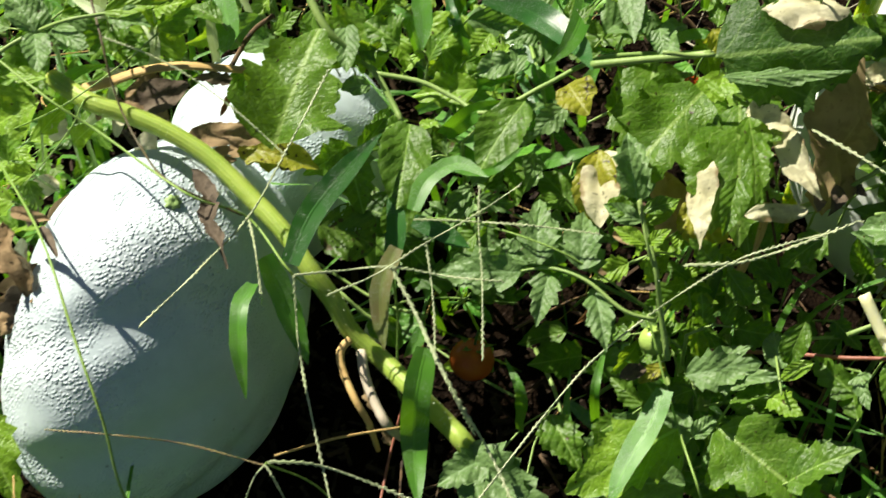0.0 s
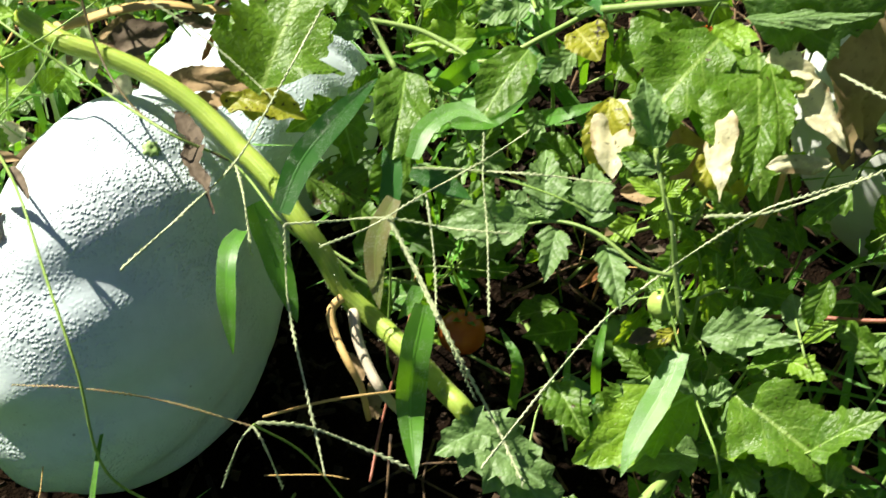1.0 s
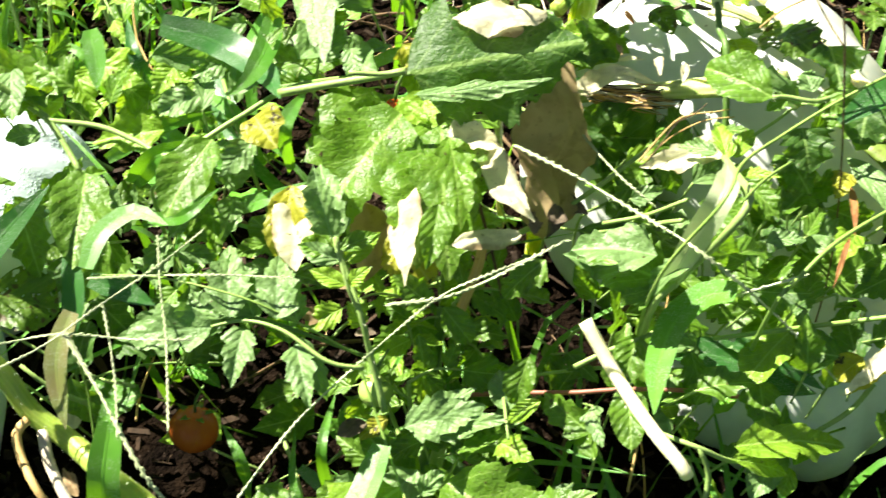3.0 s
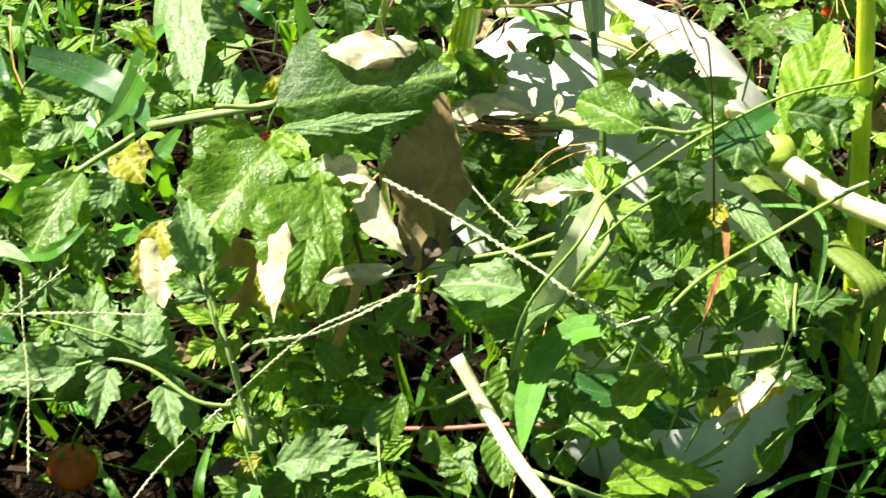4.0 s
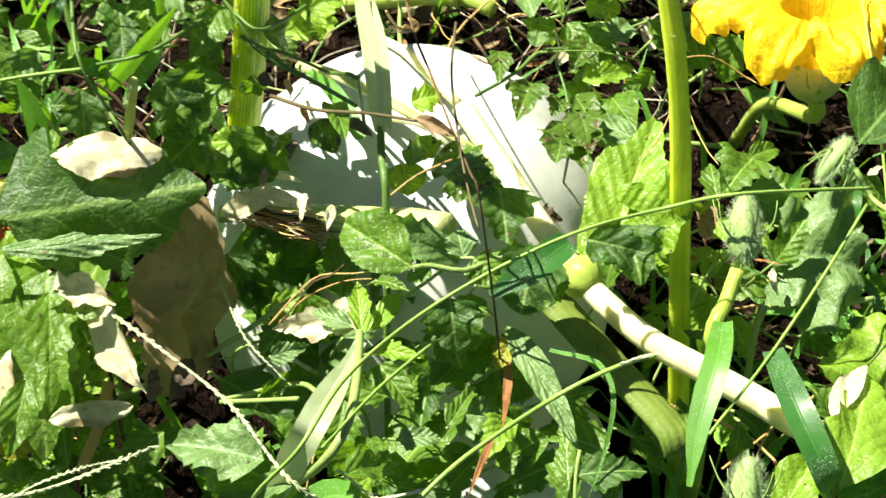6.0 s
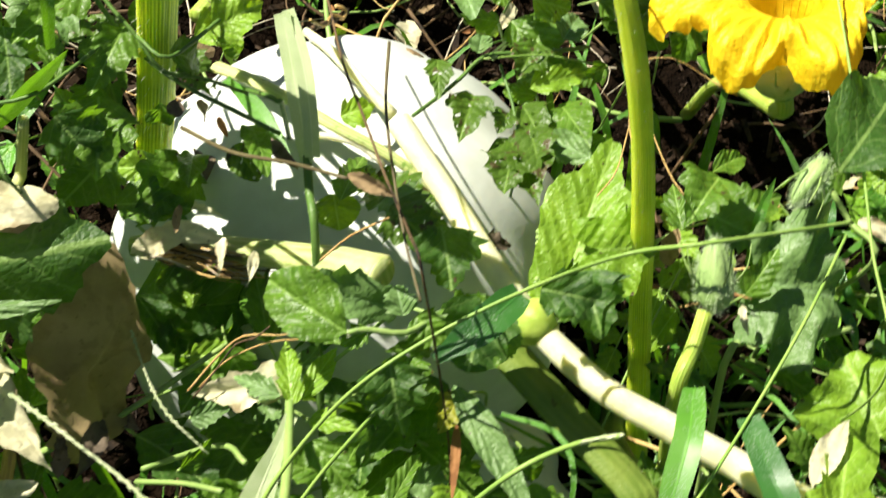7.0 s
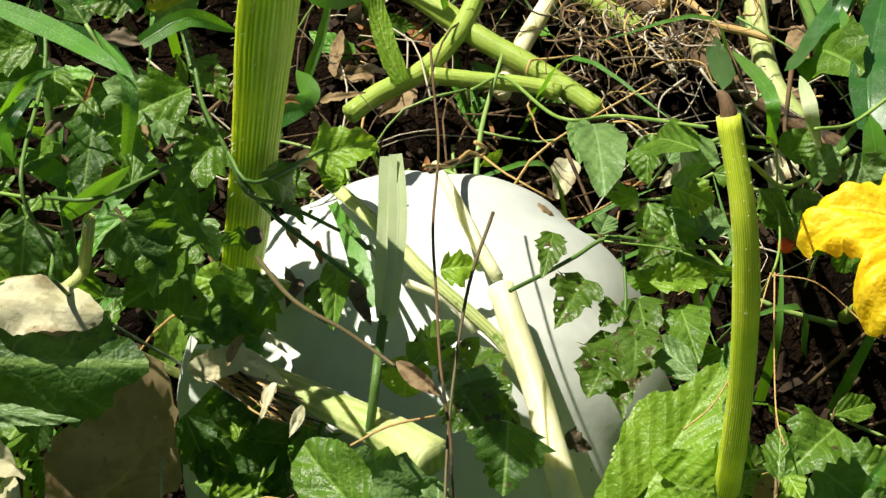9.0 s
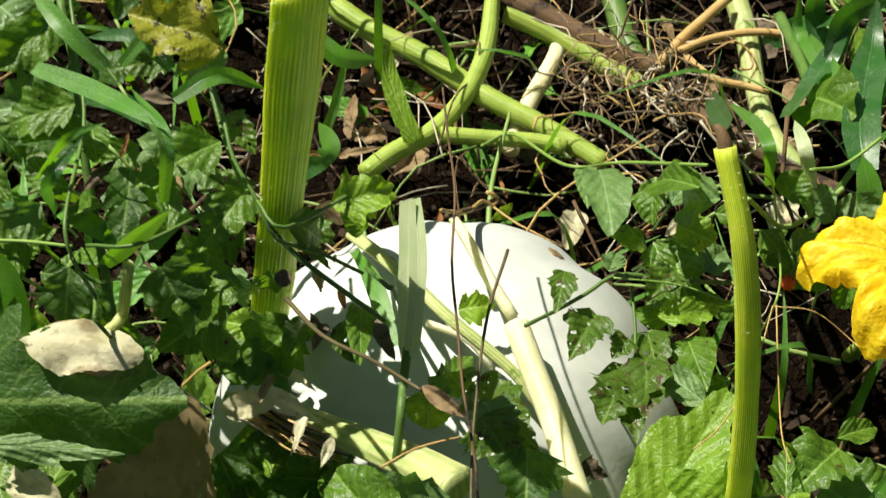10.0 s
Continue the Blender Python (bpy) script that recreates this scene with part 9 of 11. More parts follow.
blade(gr4, [(0.167, 0.608, 0.274), (0.202, 0.559, 0.287), (0.219, 0.524, 0.259)], 0.0196, (-0.017, -0.645, 0.764), 'blade', seed=699)
blade(gr4, [(0.004, 0.599, 0.267), (0.032, 0.579, 0.314), (0.059, 0.603, 0.303)], 0.0190, (0.323, -0.596, 0.735), 'blade', seed=700)
blade(gr4, [(0.095, 0.675, 0.253), (0.102, 0.719, 0.294), (0.147, 0.817, 0.281)], 0.0133, (-0.159, -0.534, 0.83), 'blade', seed=701)
blade(gr4, [(0.014, 0.573, 0.253), (0.049, 0.541, 0.288), (0.075, 0.565, 0.289)], 0.0114, (-0.123, -0.7, 0.703), 'blade', seed=702)
blade(gr4, [(0.016, 0.619, 0.202), (0.05, 0.611, 0.262), (0.098, 0.611, 0.259)], 0.0173, (0.195, -0.362, 0.912), 'blade', seed=703)
blade(gr4, [(0.007, 0.709, 0.241), (0.029, 0.661, 0.25), (0.061, 0.647, 0.239)], 0.0186, (0.346, -0.318, 0.883), 'blade', seed=704)
blade(gr4, [(-0.006, 0.658, 0.228), (0.038, 0.598, 0.249), (0.079, 0.575, 0.234)], 0.0158, (0.065, -0.505, 0.861), 'blade', seed=705)
blade(gr4, [(-0.057, 0.678, 0.262), (-0.085, 0.68, 0.337), (-0.068, 0.704, 0.388)], 0.0113, (0.063, -0.79, 0.609), 'blade', seed=706)
blade(gr4, [(0.122, 0.635, 0.225), (0.123, 0.631, 0.279), (0.141, 0.686, 0.265)], 0.0146, (0.291, -0.381, 0.877), 'blade', seed=707)
blade(gr4, [(0.102, 0.621, 0.251), (0.089, 0.627, 0.303), (0.053, 0.676, 0.286)], 0.0126, (-0.231, -0.477, 0.848), 'blade', seed=708)
blade(gr4, [(-0.025, 0.714, 0.251), (-0.03, 0.707, 0.301), (-0.056, 0.732, 0.303)], 0.0114, (-0.186, -0.579, 0.794), 'blade', seed=709)
blade(gr3, [(0.062, 0.439, 0.043), (0.066, 0.428, 0.122), (0.052, 0.46, 0.129)], 0.0128, (-0.038, -0.275, 0.961), 'blade', seed=710)
blade(gr3, [(0.149, 0.393, 0.044), (0.108, 0.399, 0.11), (0.109, 0.451, 0.129)], 0.0100, (-0.418, -0.246, 0.874), 'blade', seed=711)
blade(gr3, [(0.131, 0.415, 0.059), (0.129, 0.423, 0.132), (0.142, 0.482, 0.127)], 0.0096, (0.203, -0.431, 0.88), 'blade', seed=712)
blade(gr3, [(0.195, 0.478, 0.026), (0.174, 0.481, 0.074), (0.141, 0.489, 0.07)], 0.0103, (0.115, -0.124, 0.986), 'blade_dark', seed=713)
blade(gr3, [(0.107, 0.439, 0.088), (0.146, 0.395, 0.104), (0.196, 0.402, 0.086)], 0.0133, (0.085, -0.195, 0.977), 'blade_dark', seed=714)
blade(gl, [(0.256, 0.697, 0.326), (0.294, 0.664, 0.409), (0.331, 0.692, 0.386)], 0.0079, (0.435, -0.4, 0.807), 'blade', seed=715)
blade(gl, [(0.23, 0.706, 0.304), (0.23, 0.684, 0.378), (0.22, 0.722, 0.389)], 0.0099, (-0.144, -0.705, 0.695), 'blade', seed=716)
blade(gl, [(0.186, 0.682, 0.285), (0.225, 0.647, 0.331), (0.241, 0.648, 0.305)], 0.0112, (-0.048, -0.564, 0.824), 'blade', seed=717)
blade(gl, [(0.225, 0.754, 0.345), (0.237, 0.727, 0.419), (0.249, 0.755, 0.437)], 0.0131, (0.507, -0.576, 0.642), 'blade', seed=718)
blade(gl, [(0.186, 0.745, 0.342), (0.213, 0.694, 0.363), (0.229, 0.701, 0.329)], 0.0148, (0.331, -0.539, 0.775), 'blade_dark', seed=720)
blade(gl, [(0.331, 0.713, 0.288), (0.332, 0.692, 0.355), (0.35, 0.72, 0.359)], 0.0128, (0.318, -0.305, 0.897), 'blade', seed=722)
blade(gl, [(0.361, 0.786, 0.297), (0.389, 0.784, 0.334), (0.397, 0.725, 0.437)], 0.0141, (0.121, -0.567, 0.815), 'blade_dark', seed=723)
blade(gl, [(0.236, 0.715, 0.347), (0.277, 0.673, 0.391), (0.294, 0.688, 0.344)], 0.0140, (-0.107, -0.233, 0.967), 'blade', seed=724)
blade(gl, [(0.35, 0.709, 0.24), (0.372, 0.653, 0.271), (0.385, 0.622, 0.271)], 0.0131, (0.019, -0.157, 0.987), 'blade_dark', seed=727)
blade(gl, [(0.242, 0.687, 0.417), (0.271, 0.678, 0.467), (0.294, 0.68, 0.48)], 0.0070, (0.587, -0.299, 0.752), 'blade', seed=729)
blade(gl, [(0.315, 0.737, 0.46), (0.296, 0.744, 0.476), (0.266, 0.75, 0.466)], 0.0093, (0.201, -0.438, 0.876), 'blade_dark', seed=730)
blade(gl, [(0.328, 0.694, 0.486), (0.349, 0.709, 0.49), (0.369, 0.725, 0.463)], 0.0101, (0.461, -0.363, 0.81), 'blade', seed=731)
blade(gl, [(0.331, 0.637, 0.473), (0.332, 0.657, 0.501), (0.305, 0.697, 0.489)], 0.0088, (0.541, -0.194, 0.818), 'blade', seed=732)
blade(gl, [(0.249, 0.681, 0.392), (0.267, 0.651, 0.463), (0.278, 0.683, 0.463)], 0.0109, (0.406, -0.381, 0.831), 'blade_dark', seed=733)
blade(gl, [(0.279, 0.736, 0.458), (0.256, 0.748, 0.474), (0.226, 0.783, 0.471)], 0.0113, (0.164, -0.725, 0.669), 'blade', seed=734)
blade(gl, [(0.29, 0.729, 0.469), (0.31, 0.753, 0.485), (0.323, 0.815, 0.474)], 0.0084, (-0.013, -0.708, 0.706), 'blade', seed=735)
blade(gR, [(0.76, 0.938, 0.225), (0.748, 1.011, 0.19), (0.747, 1.148, 0.094)], 0.0203, (-0.584, -0.341, 0.737), 'blade', seed=736)
blade(gR, [(0.757, 1.099, 0.125), (0.75, 1.124, 0.148), (0.749, 1.122, 0.194)], 0.0212, (0.236, -0.576, 0.783), 'blade_dark', seed=737)
blade(gR, [(0.64, 0.815, 0.349), (0.682, 1.13, 0.02), (0.693, 1.182, 0.02)], 0.0201, (-0.454, -0.455, 0.766), 'blade_dark', seed=738)
blade(gR, [(0.756, 0.901, 0.22), (0.763, 0.936, 0.237), (0.784, 0.988, 0.233)], 0.0171, (0.193, -0.372, 0.908), 'blade', seed=739)
blade(gR, [(0.743, 0.972, 0.202), (0.745, 1.113, 0.107), (0.741, 1.149, 0.141)], 0.0204, (-0.009, -0.728, 0.686), 'blade', seed=740)
blade(gR, [(0.679, 0.826, 0.279), (0.667, 0.827, 0.328), (0.688, 1.062, 0.085)], 0.0109, (-0.201, -0.377, 0.904), 'blade', seed=741)
blade(gR, [(0.706, 1.143, 0.02), (0.743, 1.175, 0.055), (0.766, 1.072, 0.187)], 0.0207, (0.003, -0.59, 0.808), 'blade_dark', seed=742)
blade(gR, [(0.751, 1.025, 0.182), (0.758, 1.046, 0.217), (0.779, 1.017, 0.268)], 0.0208, (0.066, -0.697, 0.714), 'blade_dark', seed=743)
blade(gR, [(0.716, 0.563, 0.293), (0.719, 0.576, 0.329), (0.741, 0.61, 0.313)], 0.0077, (0.105, -0.569, 0.816), 'blade', seed=744)
blade(gR, [(0.8, 0.526, 0.24), (0.813, 0.485, 0.258), (0.82, 0.464, 0.237)], 0.0072, (-0.45, -0.228, 0.864), 'blade_dark', seed=745)
blade(gR, [(0.753, 0.535, 0.241), (0.753, 0.546, 0.281), (0.78, 0.567, 0.276)], 0.0097, (-0.622, -0.32, 0.715), 'blade', seed=746)
blade(gR, [(0.756, 0.562, 0.259), (0.773, 0.527, 0.277), (0.784, 0.51, 0.242)], 0.0079, (-0.101, -0.027, 0.995), 'blade_dark', seed=747)
blade(gR, [(0.751, 0.53, 0.269), (0.73, 0.538, 0.309), (0.722, 0.567, 0.304)], 0.0084, (-0.316, -0.145, 0.938), 'blade', seed=748)
blade(gR, [(0.721, 0.498, 0.248), (0.728, 0.51, 0.286), (0.73, 0.54, 0.29)], 0.0072, (-0.288, 0.104, 0.952), 'blade', seed=749)
blade(gR, [(0.75, 0.524, 0.236), (0.76, 0.5, 0.264), (0.784, 0.509, 0.237)], 0.0083, (-0.19, 0.076, 0.979), 'blade', seed=750)
blade(gR, [(0.758, 0.504, 0.227), (0.725, 0.521, 0.265), (0.695, 0.538, 0.239)], 0.0089, (-0.347, 0.113, 0.931), 'blade', seed=751)
blade(gR, [(0.809, 0.547, 0.228), (0.783, 0.55, 0.264), (0.786, 0.577, 0.263)], 0.0080, (-0.623, -0.133, 0.771), 'blade_dark', seed=752)
blade(gR, [(0.772, 0.579, 0.255), (0.778, 0.592, 0.285), (0.789, 0.631, 0.272)], 0.0075, (-0.319, -0.189, 0.929), 'blade_dark', seed=753)
sprig(tl, (0.186, 0.269, 0.146), (0.22, 0.264, 0.15), (0.17, 0.289, 0.105), 0.0228, (0.07, 0.139, 0.988), 'grey', 'tooth', 754)
sprig(tl, (0.192, 0.293, 0.122), (0.211, 0.277, 0.106), (0.18, 0.315, 0.093), 0.0283, (-0.583, -0.215, 0.783), 'grey', 'lobed', 755)
sprig(tl, (0.166, 0.262, 0.124), (0.166, 0.291, 0.158), (0.166, 0.263, 0.082), 0.0306, (-0.603, -0.064, 0.795), 'grey', 'lobed', 756)
sprig(tl, (0.211, 0.33, 0.168), (0.256, 0.337, 0.194), (0.191, 0.352, 0.111), 0.0352, (0.179, 0.096, 0.979), 'grey', 'tooth', 757)
sprig(tl, (0.178, 0.355, 0.142), (0.146, 0.328, 0.152), (0.185, 0.382, 0.097), 0.0248, (-0.214, -0.147, 0.966), 'bright', 'lobed', 758)
sprig(tl, (0.168, 0.356, 0.143), (0.174, 0.405, 0.143), (0.164, 0.363, 0.092), 0.0278, (-0.461, -0.148, 0.875), 'tomato', 'tooth', 759)
sprig(tl, (0.137, 0.337, 0.162), (0.118, 0.346, 0.187), (0.14, 0.346, 0.121), 0.0214, (0.287, -0.486, 0.825), 'grey', 'lobed', 760)
sprig(tl, (0.119, 0.275, 0.128), (0.078, 0.303, 0.121), (0.127, 0.28, 0.101), 0.0323, (0.435, -0.083, 0.896), 'tomato', 'tooth', 761)
sprig(tl, (0.175, 0.32, 0.163), (0.183, 0.367, 0.161), (0.17, 0.332, 0.11), 0.0249, (0.138, -0.752, 0.645), 'grey', 'lobed', 762)
sprig(mr, (0.443, 0.321, 0.218), (0.456, 0.342, 0.263), (0.436, 0.34, 0.15), 0.0245, (0.289, -0.11, 0.951), 'tomato', 'tooth', 763)
sprig(mr, (0.457, 0.355, 0.235), (0.441, 0.337, 0.207), (0.463, 0.387, 0.192), 0.0208, (-0.315, 0.056, 0.947), 'tomato', 'lobed', 764)
sprig(mr, (0.463, 0.375, 0.299), (0.429, 0.351, 0.276), (0.476, 0.41, 0.256), 0.0309, (-0.367, -0.157, 0.917), 'bright', 'oval', 765)
sprig(mr, (0.395, 0.343, 0.268), (0.423, 0.379, 0.261), (0.385, 0.358, 0.213), 0.0264, (-0.59, -0.144, 0.794), 'tomato', 'tooth', 766)
sprig(mr, (0.455, 0.327, 0.231), (0.428, 0.295, 0.222), (0.464, 0.363, 0.183), 0.0251, (-0.561, -0.611, 0.559), 'grey', 'oval', 767)
sprig(mr, (0.493, 0.367, 0.238), (0.504, 0.399, 0.261), (0.489, 0.381, 0.179), 0.0228, (0.199, -0.749, 0.632), 'bright', 'tooth', 768)
sprig(mr, (0.537, 0.352, 0.189), (0.56, 0.367, 0.219), (0.528, 0.367, 0.135), 0.0242, (-0.025, 0.028, 0.999), 'tomato', 'tooth', 769)
sprig(mr, (0.465, 0.379, 0.257), (0.427, 0.396, 0.258), (0.479, 0.399, 0.205), 0.0278, (-0.13, 0.021, 0.991), 'grey', 'lobed', 770)
# dark leaves added to shade the hollow and the orange tomato
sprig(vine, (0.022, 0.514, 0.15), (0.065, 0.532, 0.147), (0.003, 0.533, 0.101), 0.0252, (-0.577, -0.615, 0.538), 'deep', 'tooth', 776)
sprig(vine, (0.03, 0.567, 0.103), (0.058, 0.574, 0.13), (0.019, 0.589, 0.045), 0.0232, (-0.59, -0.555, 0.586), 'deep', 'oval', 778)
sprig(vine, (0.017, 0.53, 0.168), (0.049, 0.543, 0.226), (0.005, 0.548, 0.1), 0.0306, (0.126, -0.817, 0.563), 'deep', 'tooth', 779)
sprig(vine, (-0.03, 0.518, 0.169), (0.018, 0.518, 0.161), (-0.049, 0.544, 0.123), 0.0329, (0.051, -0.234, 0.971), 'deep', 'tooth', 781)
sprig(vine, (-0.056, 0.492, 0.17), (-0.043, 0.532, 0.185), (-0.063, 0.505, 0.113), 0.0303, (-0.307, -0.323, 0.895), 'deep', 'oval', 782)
withered(vine, (-0.286, 0.583, 0.312), (-0.275, 0.599, 0.327), 0.0074, (0.157, -0.175, 0.972), 'dry', 'lobed', seed=783, crumple=1.0388831497547264, name='dead_leaf')
withered(vine, (-0.239, 0.579, 0.301), (-0.261, 0.56, 0.286), 0.0194, (0.466, -0.747, 0.474), 'dry_pale', 'lance', seed=784, crumple=0.7549212993648295, name='dead_leaf')
withered(vine, (-0.246, 0.555, 0.308), (-0.261, 0.567, 0.319), 0.0084, (0.492, -0.495, 0.716), 'dry_dark', 'oval', seed=785, crumple=1.1439860480752717, name='dead_leaf')
withered(vine, (-0.169, 0.574, 0.284), (-0.153, 0.606, 0.302), 0.0173, (0.101, -0.844, 0.526), 'dry_dark', 'lance', seed=786, crumple=0.8606752839632057, name='dead_leaf')
withered(vine, (-0.255, 0.591, 0.335), (-0.224, 0.572, 0.314), 0.0229, (0.571, -0.468, 0.675), 'dry', 'oval', seed=787, crumple=0.9113269139663143, name='dead_leaf')
withered(vine, (-0.251, 0.603, 0.342), (-0.279, 0.609, 0.348), 0.0075, (0.279, -0.536, 0.796), 'dry_pale', 'lance', seed=788, crumple=1.0883116959348136, name='dead_leaf')
withered(vine, (-0.179, 0.57, 0.287), (-0.139, 0.563, 0.285), 0.0150, (0.073, -0.218, 0.973), 'dry', 'lance', seed=789, crumple=0.7669733817498905, name='dead_leaf')
withered(vine, (-0.177, 0.575, 0.322), (-0.167, 0.602, 0.333), 0.0064, (0.307, -0.58, 0.755), 'rust', 'lobed', seed=790, crumple=0.7217483887887532, name='dead_leaf')
withered(vine, (-0.257, 0.544, 0.333), (-0.256, 0.572, 0.338), 0.0104, (0.201, -0.175, 0.964), 'dry_pale', 'oval', seed=791, crumple=0.6067557901257471, name='dead_leaf')
withered(vine, (-0.219, 0.569, 0.306), (-0.252, 0.579, 0.316), 0.0075, (0.352, -0.34, 0.872), 'rust', 'lance', seed=792, crumple=0.8867315428619076, name='dead_leaf')
withered(vine, (-0.322, 0.564, 0.306), (-0.315, 0.582, 0.323), 0.0149, (0.394, -0.628, 0.671), 'dry_pale', 'lobed', seed=793, crumple=0.8409078355330881, name='dead_leaf')
withered(vine, (-0.165, 0.55, 0.294), (-0.191, 0.543, 0.293), 0.0110, (-0.141, -0.168, 0.976), 'dry', 'lobed', seed=794, crumple=0.8350818955933765, name='dead_leaf')
withered(vine, (-0.17, 0.554, 0.309), (-0.189, 0.539, 0.303), 0.0107, (0.487, -0.291, 0.824), 'dry', 'lance', seed=795, crumple=0.6018350748246852, name='dead_leaf')
withered(vine, (-0.174, 0.617, 0.319), (-0.202, 0.609, 0.336), 0.0156, (-0.025, -0.379, 0.925), 'dry_dark', 'lobed', seed=796, crumple=1.1561326883905176, name='dead_leaf')
withered(vine, (-0.23, 0.61, 0.334), (-0.262, 0.599, 0.327), 0.0172, (0.372, -0.809, 0.454), 'dry', 'lance', seed=797, crumple=0.9180666608283623, name='dead_leaf')
withered(vine, (-0.316, 0.532, 0.284), (-0.352, 0.528, 0.284), 0.0204, (-0.001, -0.1, 0.995), 'dry_pale', 'oval', seed=798, crumple=0.8477877251679894, name='dead_leaf')
withered(vine, (-0.328, 0.464, 0.337), (-0.278, 0.427, 0.372), 0.0113, (-0.007, -0.685, 0.729), 'dry', 'oval', seed=799, crumple=0.7646178267384779, name='dead_leaf')
withered(vine, (-0.32, 0.501, 0.283), (-0.289, 0.523, 0.294), 0.0211, (0.556, -0.506, 0.659), 'dry', 'lance', seed=800, crumple=0.6789620078010236, name='dead_leaf')
withered(vine, (-0.345, 0.493, 0.267), (-0.352, 0.466, 0.245), 0.0124, (0.231, -0.775, 0.588), 'dry_pale', 'lance', seed=801, crumple=0.6025713184670226, name='dead_leaf')
withered(vine, (-0.286, 0.423, 0.369), (-0.265, 0.39, 0.373), 0.0072, (0.371, -0.578, 0.726), 'dry_dark', 'oval', seed=802, crumple=0.9329104031758053, name='dead_leaf')
withered(vine, (-0.339, 0.496, 0.278), (-0.332, 0.523, 0.3), 0.0106, (0.576, -0.199, 0.793), 'dry_dark', 'lance', seed=803, crumple=0.7434064620433166, name='dead_leaf')
withered(vine, (-0.329, 0.485, 0.258), (-0.299, 0.504, 0.269), 0.0155, (0.499, -0.695, 0.517), 'dry_dark', 'oval', seed=804, crumple=0.9732490266964218, name='dead_leaf')
withered(vine, (-0.049, 0.397, 0.089), (-0.056, 0.423, 0.102), 0.0158, (0.224, -0.083, 0.971), 'dry', 'lobed', seed=805, crumple=0.6220754604547537, name='dead_leaf')
withered(vine, (-0.056, 0.405, 0.135), (-0.07, 0.426, 0.142), 0.0146, (-0.267, -0.208, 0.941), 'dry', 'lobed', seed=807, crumple=0.8475563692469819, name='dead_leaf')
withered(vine, (-0.066, 0.47, 0.127), (-0.064, 0.498, 0.15), 0.0139, (0.136, -0.154, 0.979), 'dry_pale', 'oval', seed=808, crumple=1.13605680381067, name='dead_leaf')
withered(sq, (0.173, 0.49, 0.264), (0.147, 0.496, 0.257), 0.0142, (0.128, -0.594, 0.795), 'dry', 'oval', seed=809, crumple=1.1471428557259586, name='dead_leaf')
withered(sq, (0.165, 0.477, 0.207), (0.182, 0.473, 0.21), 0.0074, (0.097, -0.156, 0.983), 'dry_dark', 'oval', seed=810, crumple=0.7638900140402669, name='dead_leaf')
withered(sq, (0.133, 0.475, 0.18), (0.126, 0.463, 0.162), 0.0040, (-0.083, -0.775, 0.626), 'rust', 'lobed', seed=811, crumple=1.0367719174351009, name='dead_leaf')
withered(sq, (0.138, 0.46, 0.21), (0.114, 0.445, 0.2), 0.0085, (-0.039, -0.671, 0.74), 'rust', 'lance', seed=812, crumple=0.8635096828897182, name='dead_leaf')
withered(sq, (0.143, 0.478, 0.228), (0.12, 0.484, 0.239), 0.0138, (0.405, -0.564, 0.72), 'dry', 'lobed', seed=813, crumple=0.611382963579022, name='dead_leaf')
withered(sq, (0.302, 0.47, 0.31), (0.305, 0.509, 0.299), 0.0113, (0.281, -0.247, 0.927), 'dry_dark', 'lobed', seed=814, crumple=1.1199165463267016, name='dead_leaf')
withered(sq, (0.325, 0.511, 0.294), (0.31, 0.472, 0.304), 0.0145, (0.293, -0.533, 0.794), 'dry_dark', 'lance', seed=815, crumple=0.6087287287578655, name='dead_leaf')
withered(sq, (0.326, 0.526, 0.289), (0.346, 0.503, 0.291), 0.0114, (-0.406, -0.677, 0.614), 'dry_dark', 'oval', seed=816, crumple=0.798176027072016, name='dead_leaf')
withered(vb, (0.743, 1.055, 0.036), (0.713, 1.058, 0.036), 0.0211, (-0.279, -0.795, 0.538), 'dry_pale', 'lance', seed=817, crumple=0.9859319474791286, name='dead_leaf')
withered(vb, (0.759, 1.142, 0.034), (0.765, 1.091, 0.034), 0.0300, (-0.529, -0.688, 0.497), 'dry', 'oval', seed=818, crumple=1.1411563362777333, name='dead_leaf')
withered(vb, (0.43, 1.025, 0.027), (0.4, 1.008, 0.027), 0.0217, (0.316, -0.467, 0.826), 'dry_dark', 'lance', seed=819, crumple=0.7082809933576546, name='dead_leaf')
withered(vb, (0.425, 1.034, 0.035), (0.404, 0.995, 0.035), 0.0234, (0.373, -0.344, 0.862), 'dry', 'lance', seed=820, crumple=0.915741198753375, name='dead_leaf')
withered(vb, (0.392, 1.044, 0.032), (0.357, 1.034, 0.032), 0.0183, (0.258, -0.374, 0.891), 'dry', 'lobed', seed=821, crumple=0.7271437533826182, name='dead_leaf')
withered(vb, (0.494, 1.002, 0.039), (0.504, 0.976, 0.039), 0.0043, (-0.313, -0.425, 0.849), 'rust', 'lobed', seed=822, crumple=0.7757754424044296, name='dead_leaf')
withered(vb, (0.561, 0.998, 0.03), (0.58, 1.012, 0.03), 0.0076, (-0.26, -0.785, 0.562), 'rust', 'lance', seed=823, crumple=0.8897806970975995, name='dead_leaf')
withered(vb, (0.656, 1.113, 0.031), (0.642, 1.14, 0.031), 0.0168, (-0.095, -0.523, 0.847), 'dry_dark', 'oval', seed=824, crumple=0.9137029035665707, name='dead_leaf')
withered(vb, (0.644, 1.175, 0.038), (0.635, 1.203, 0.038), 0.0103, (0.132, -0.237, 0.962), 'dry', 'oval', seed=825, crumple=1.0614892851483373, name='dead_leaf')
withered(vb, (0.725, 0.973, 0.029), (0.756, 1.007, 0.029), 0.0290, (-0.418, -0.399, 0.816), 'dry_pale', 'lance', seed=826, crumple=1.0508725821117306, name='dead_leaf')
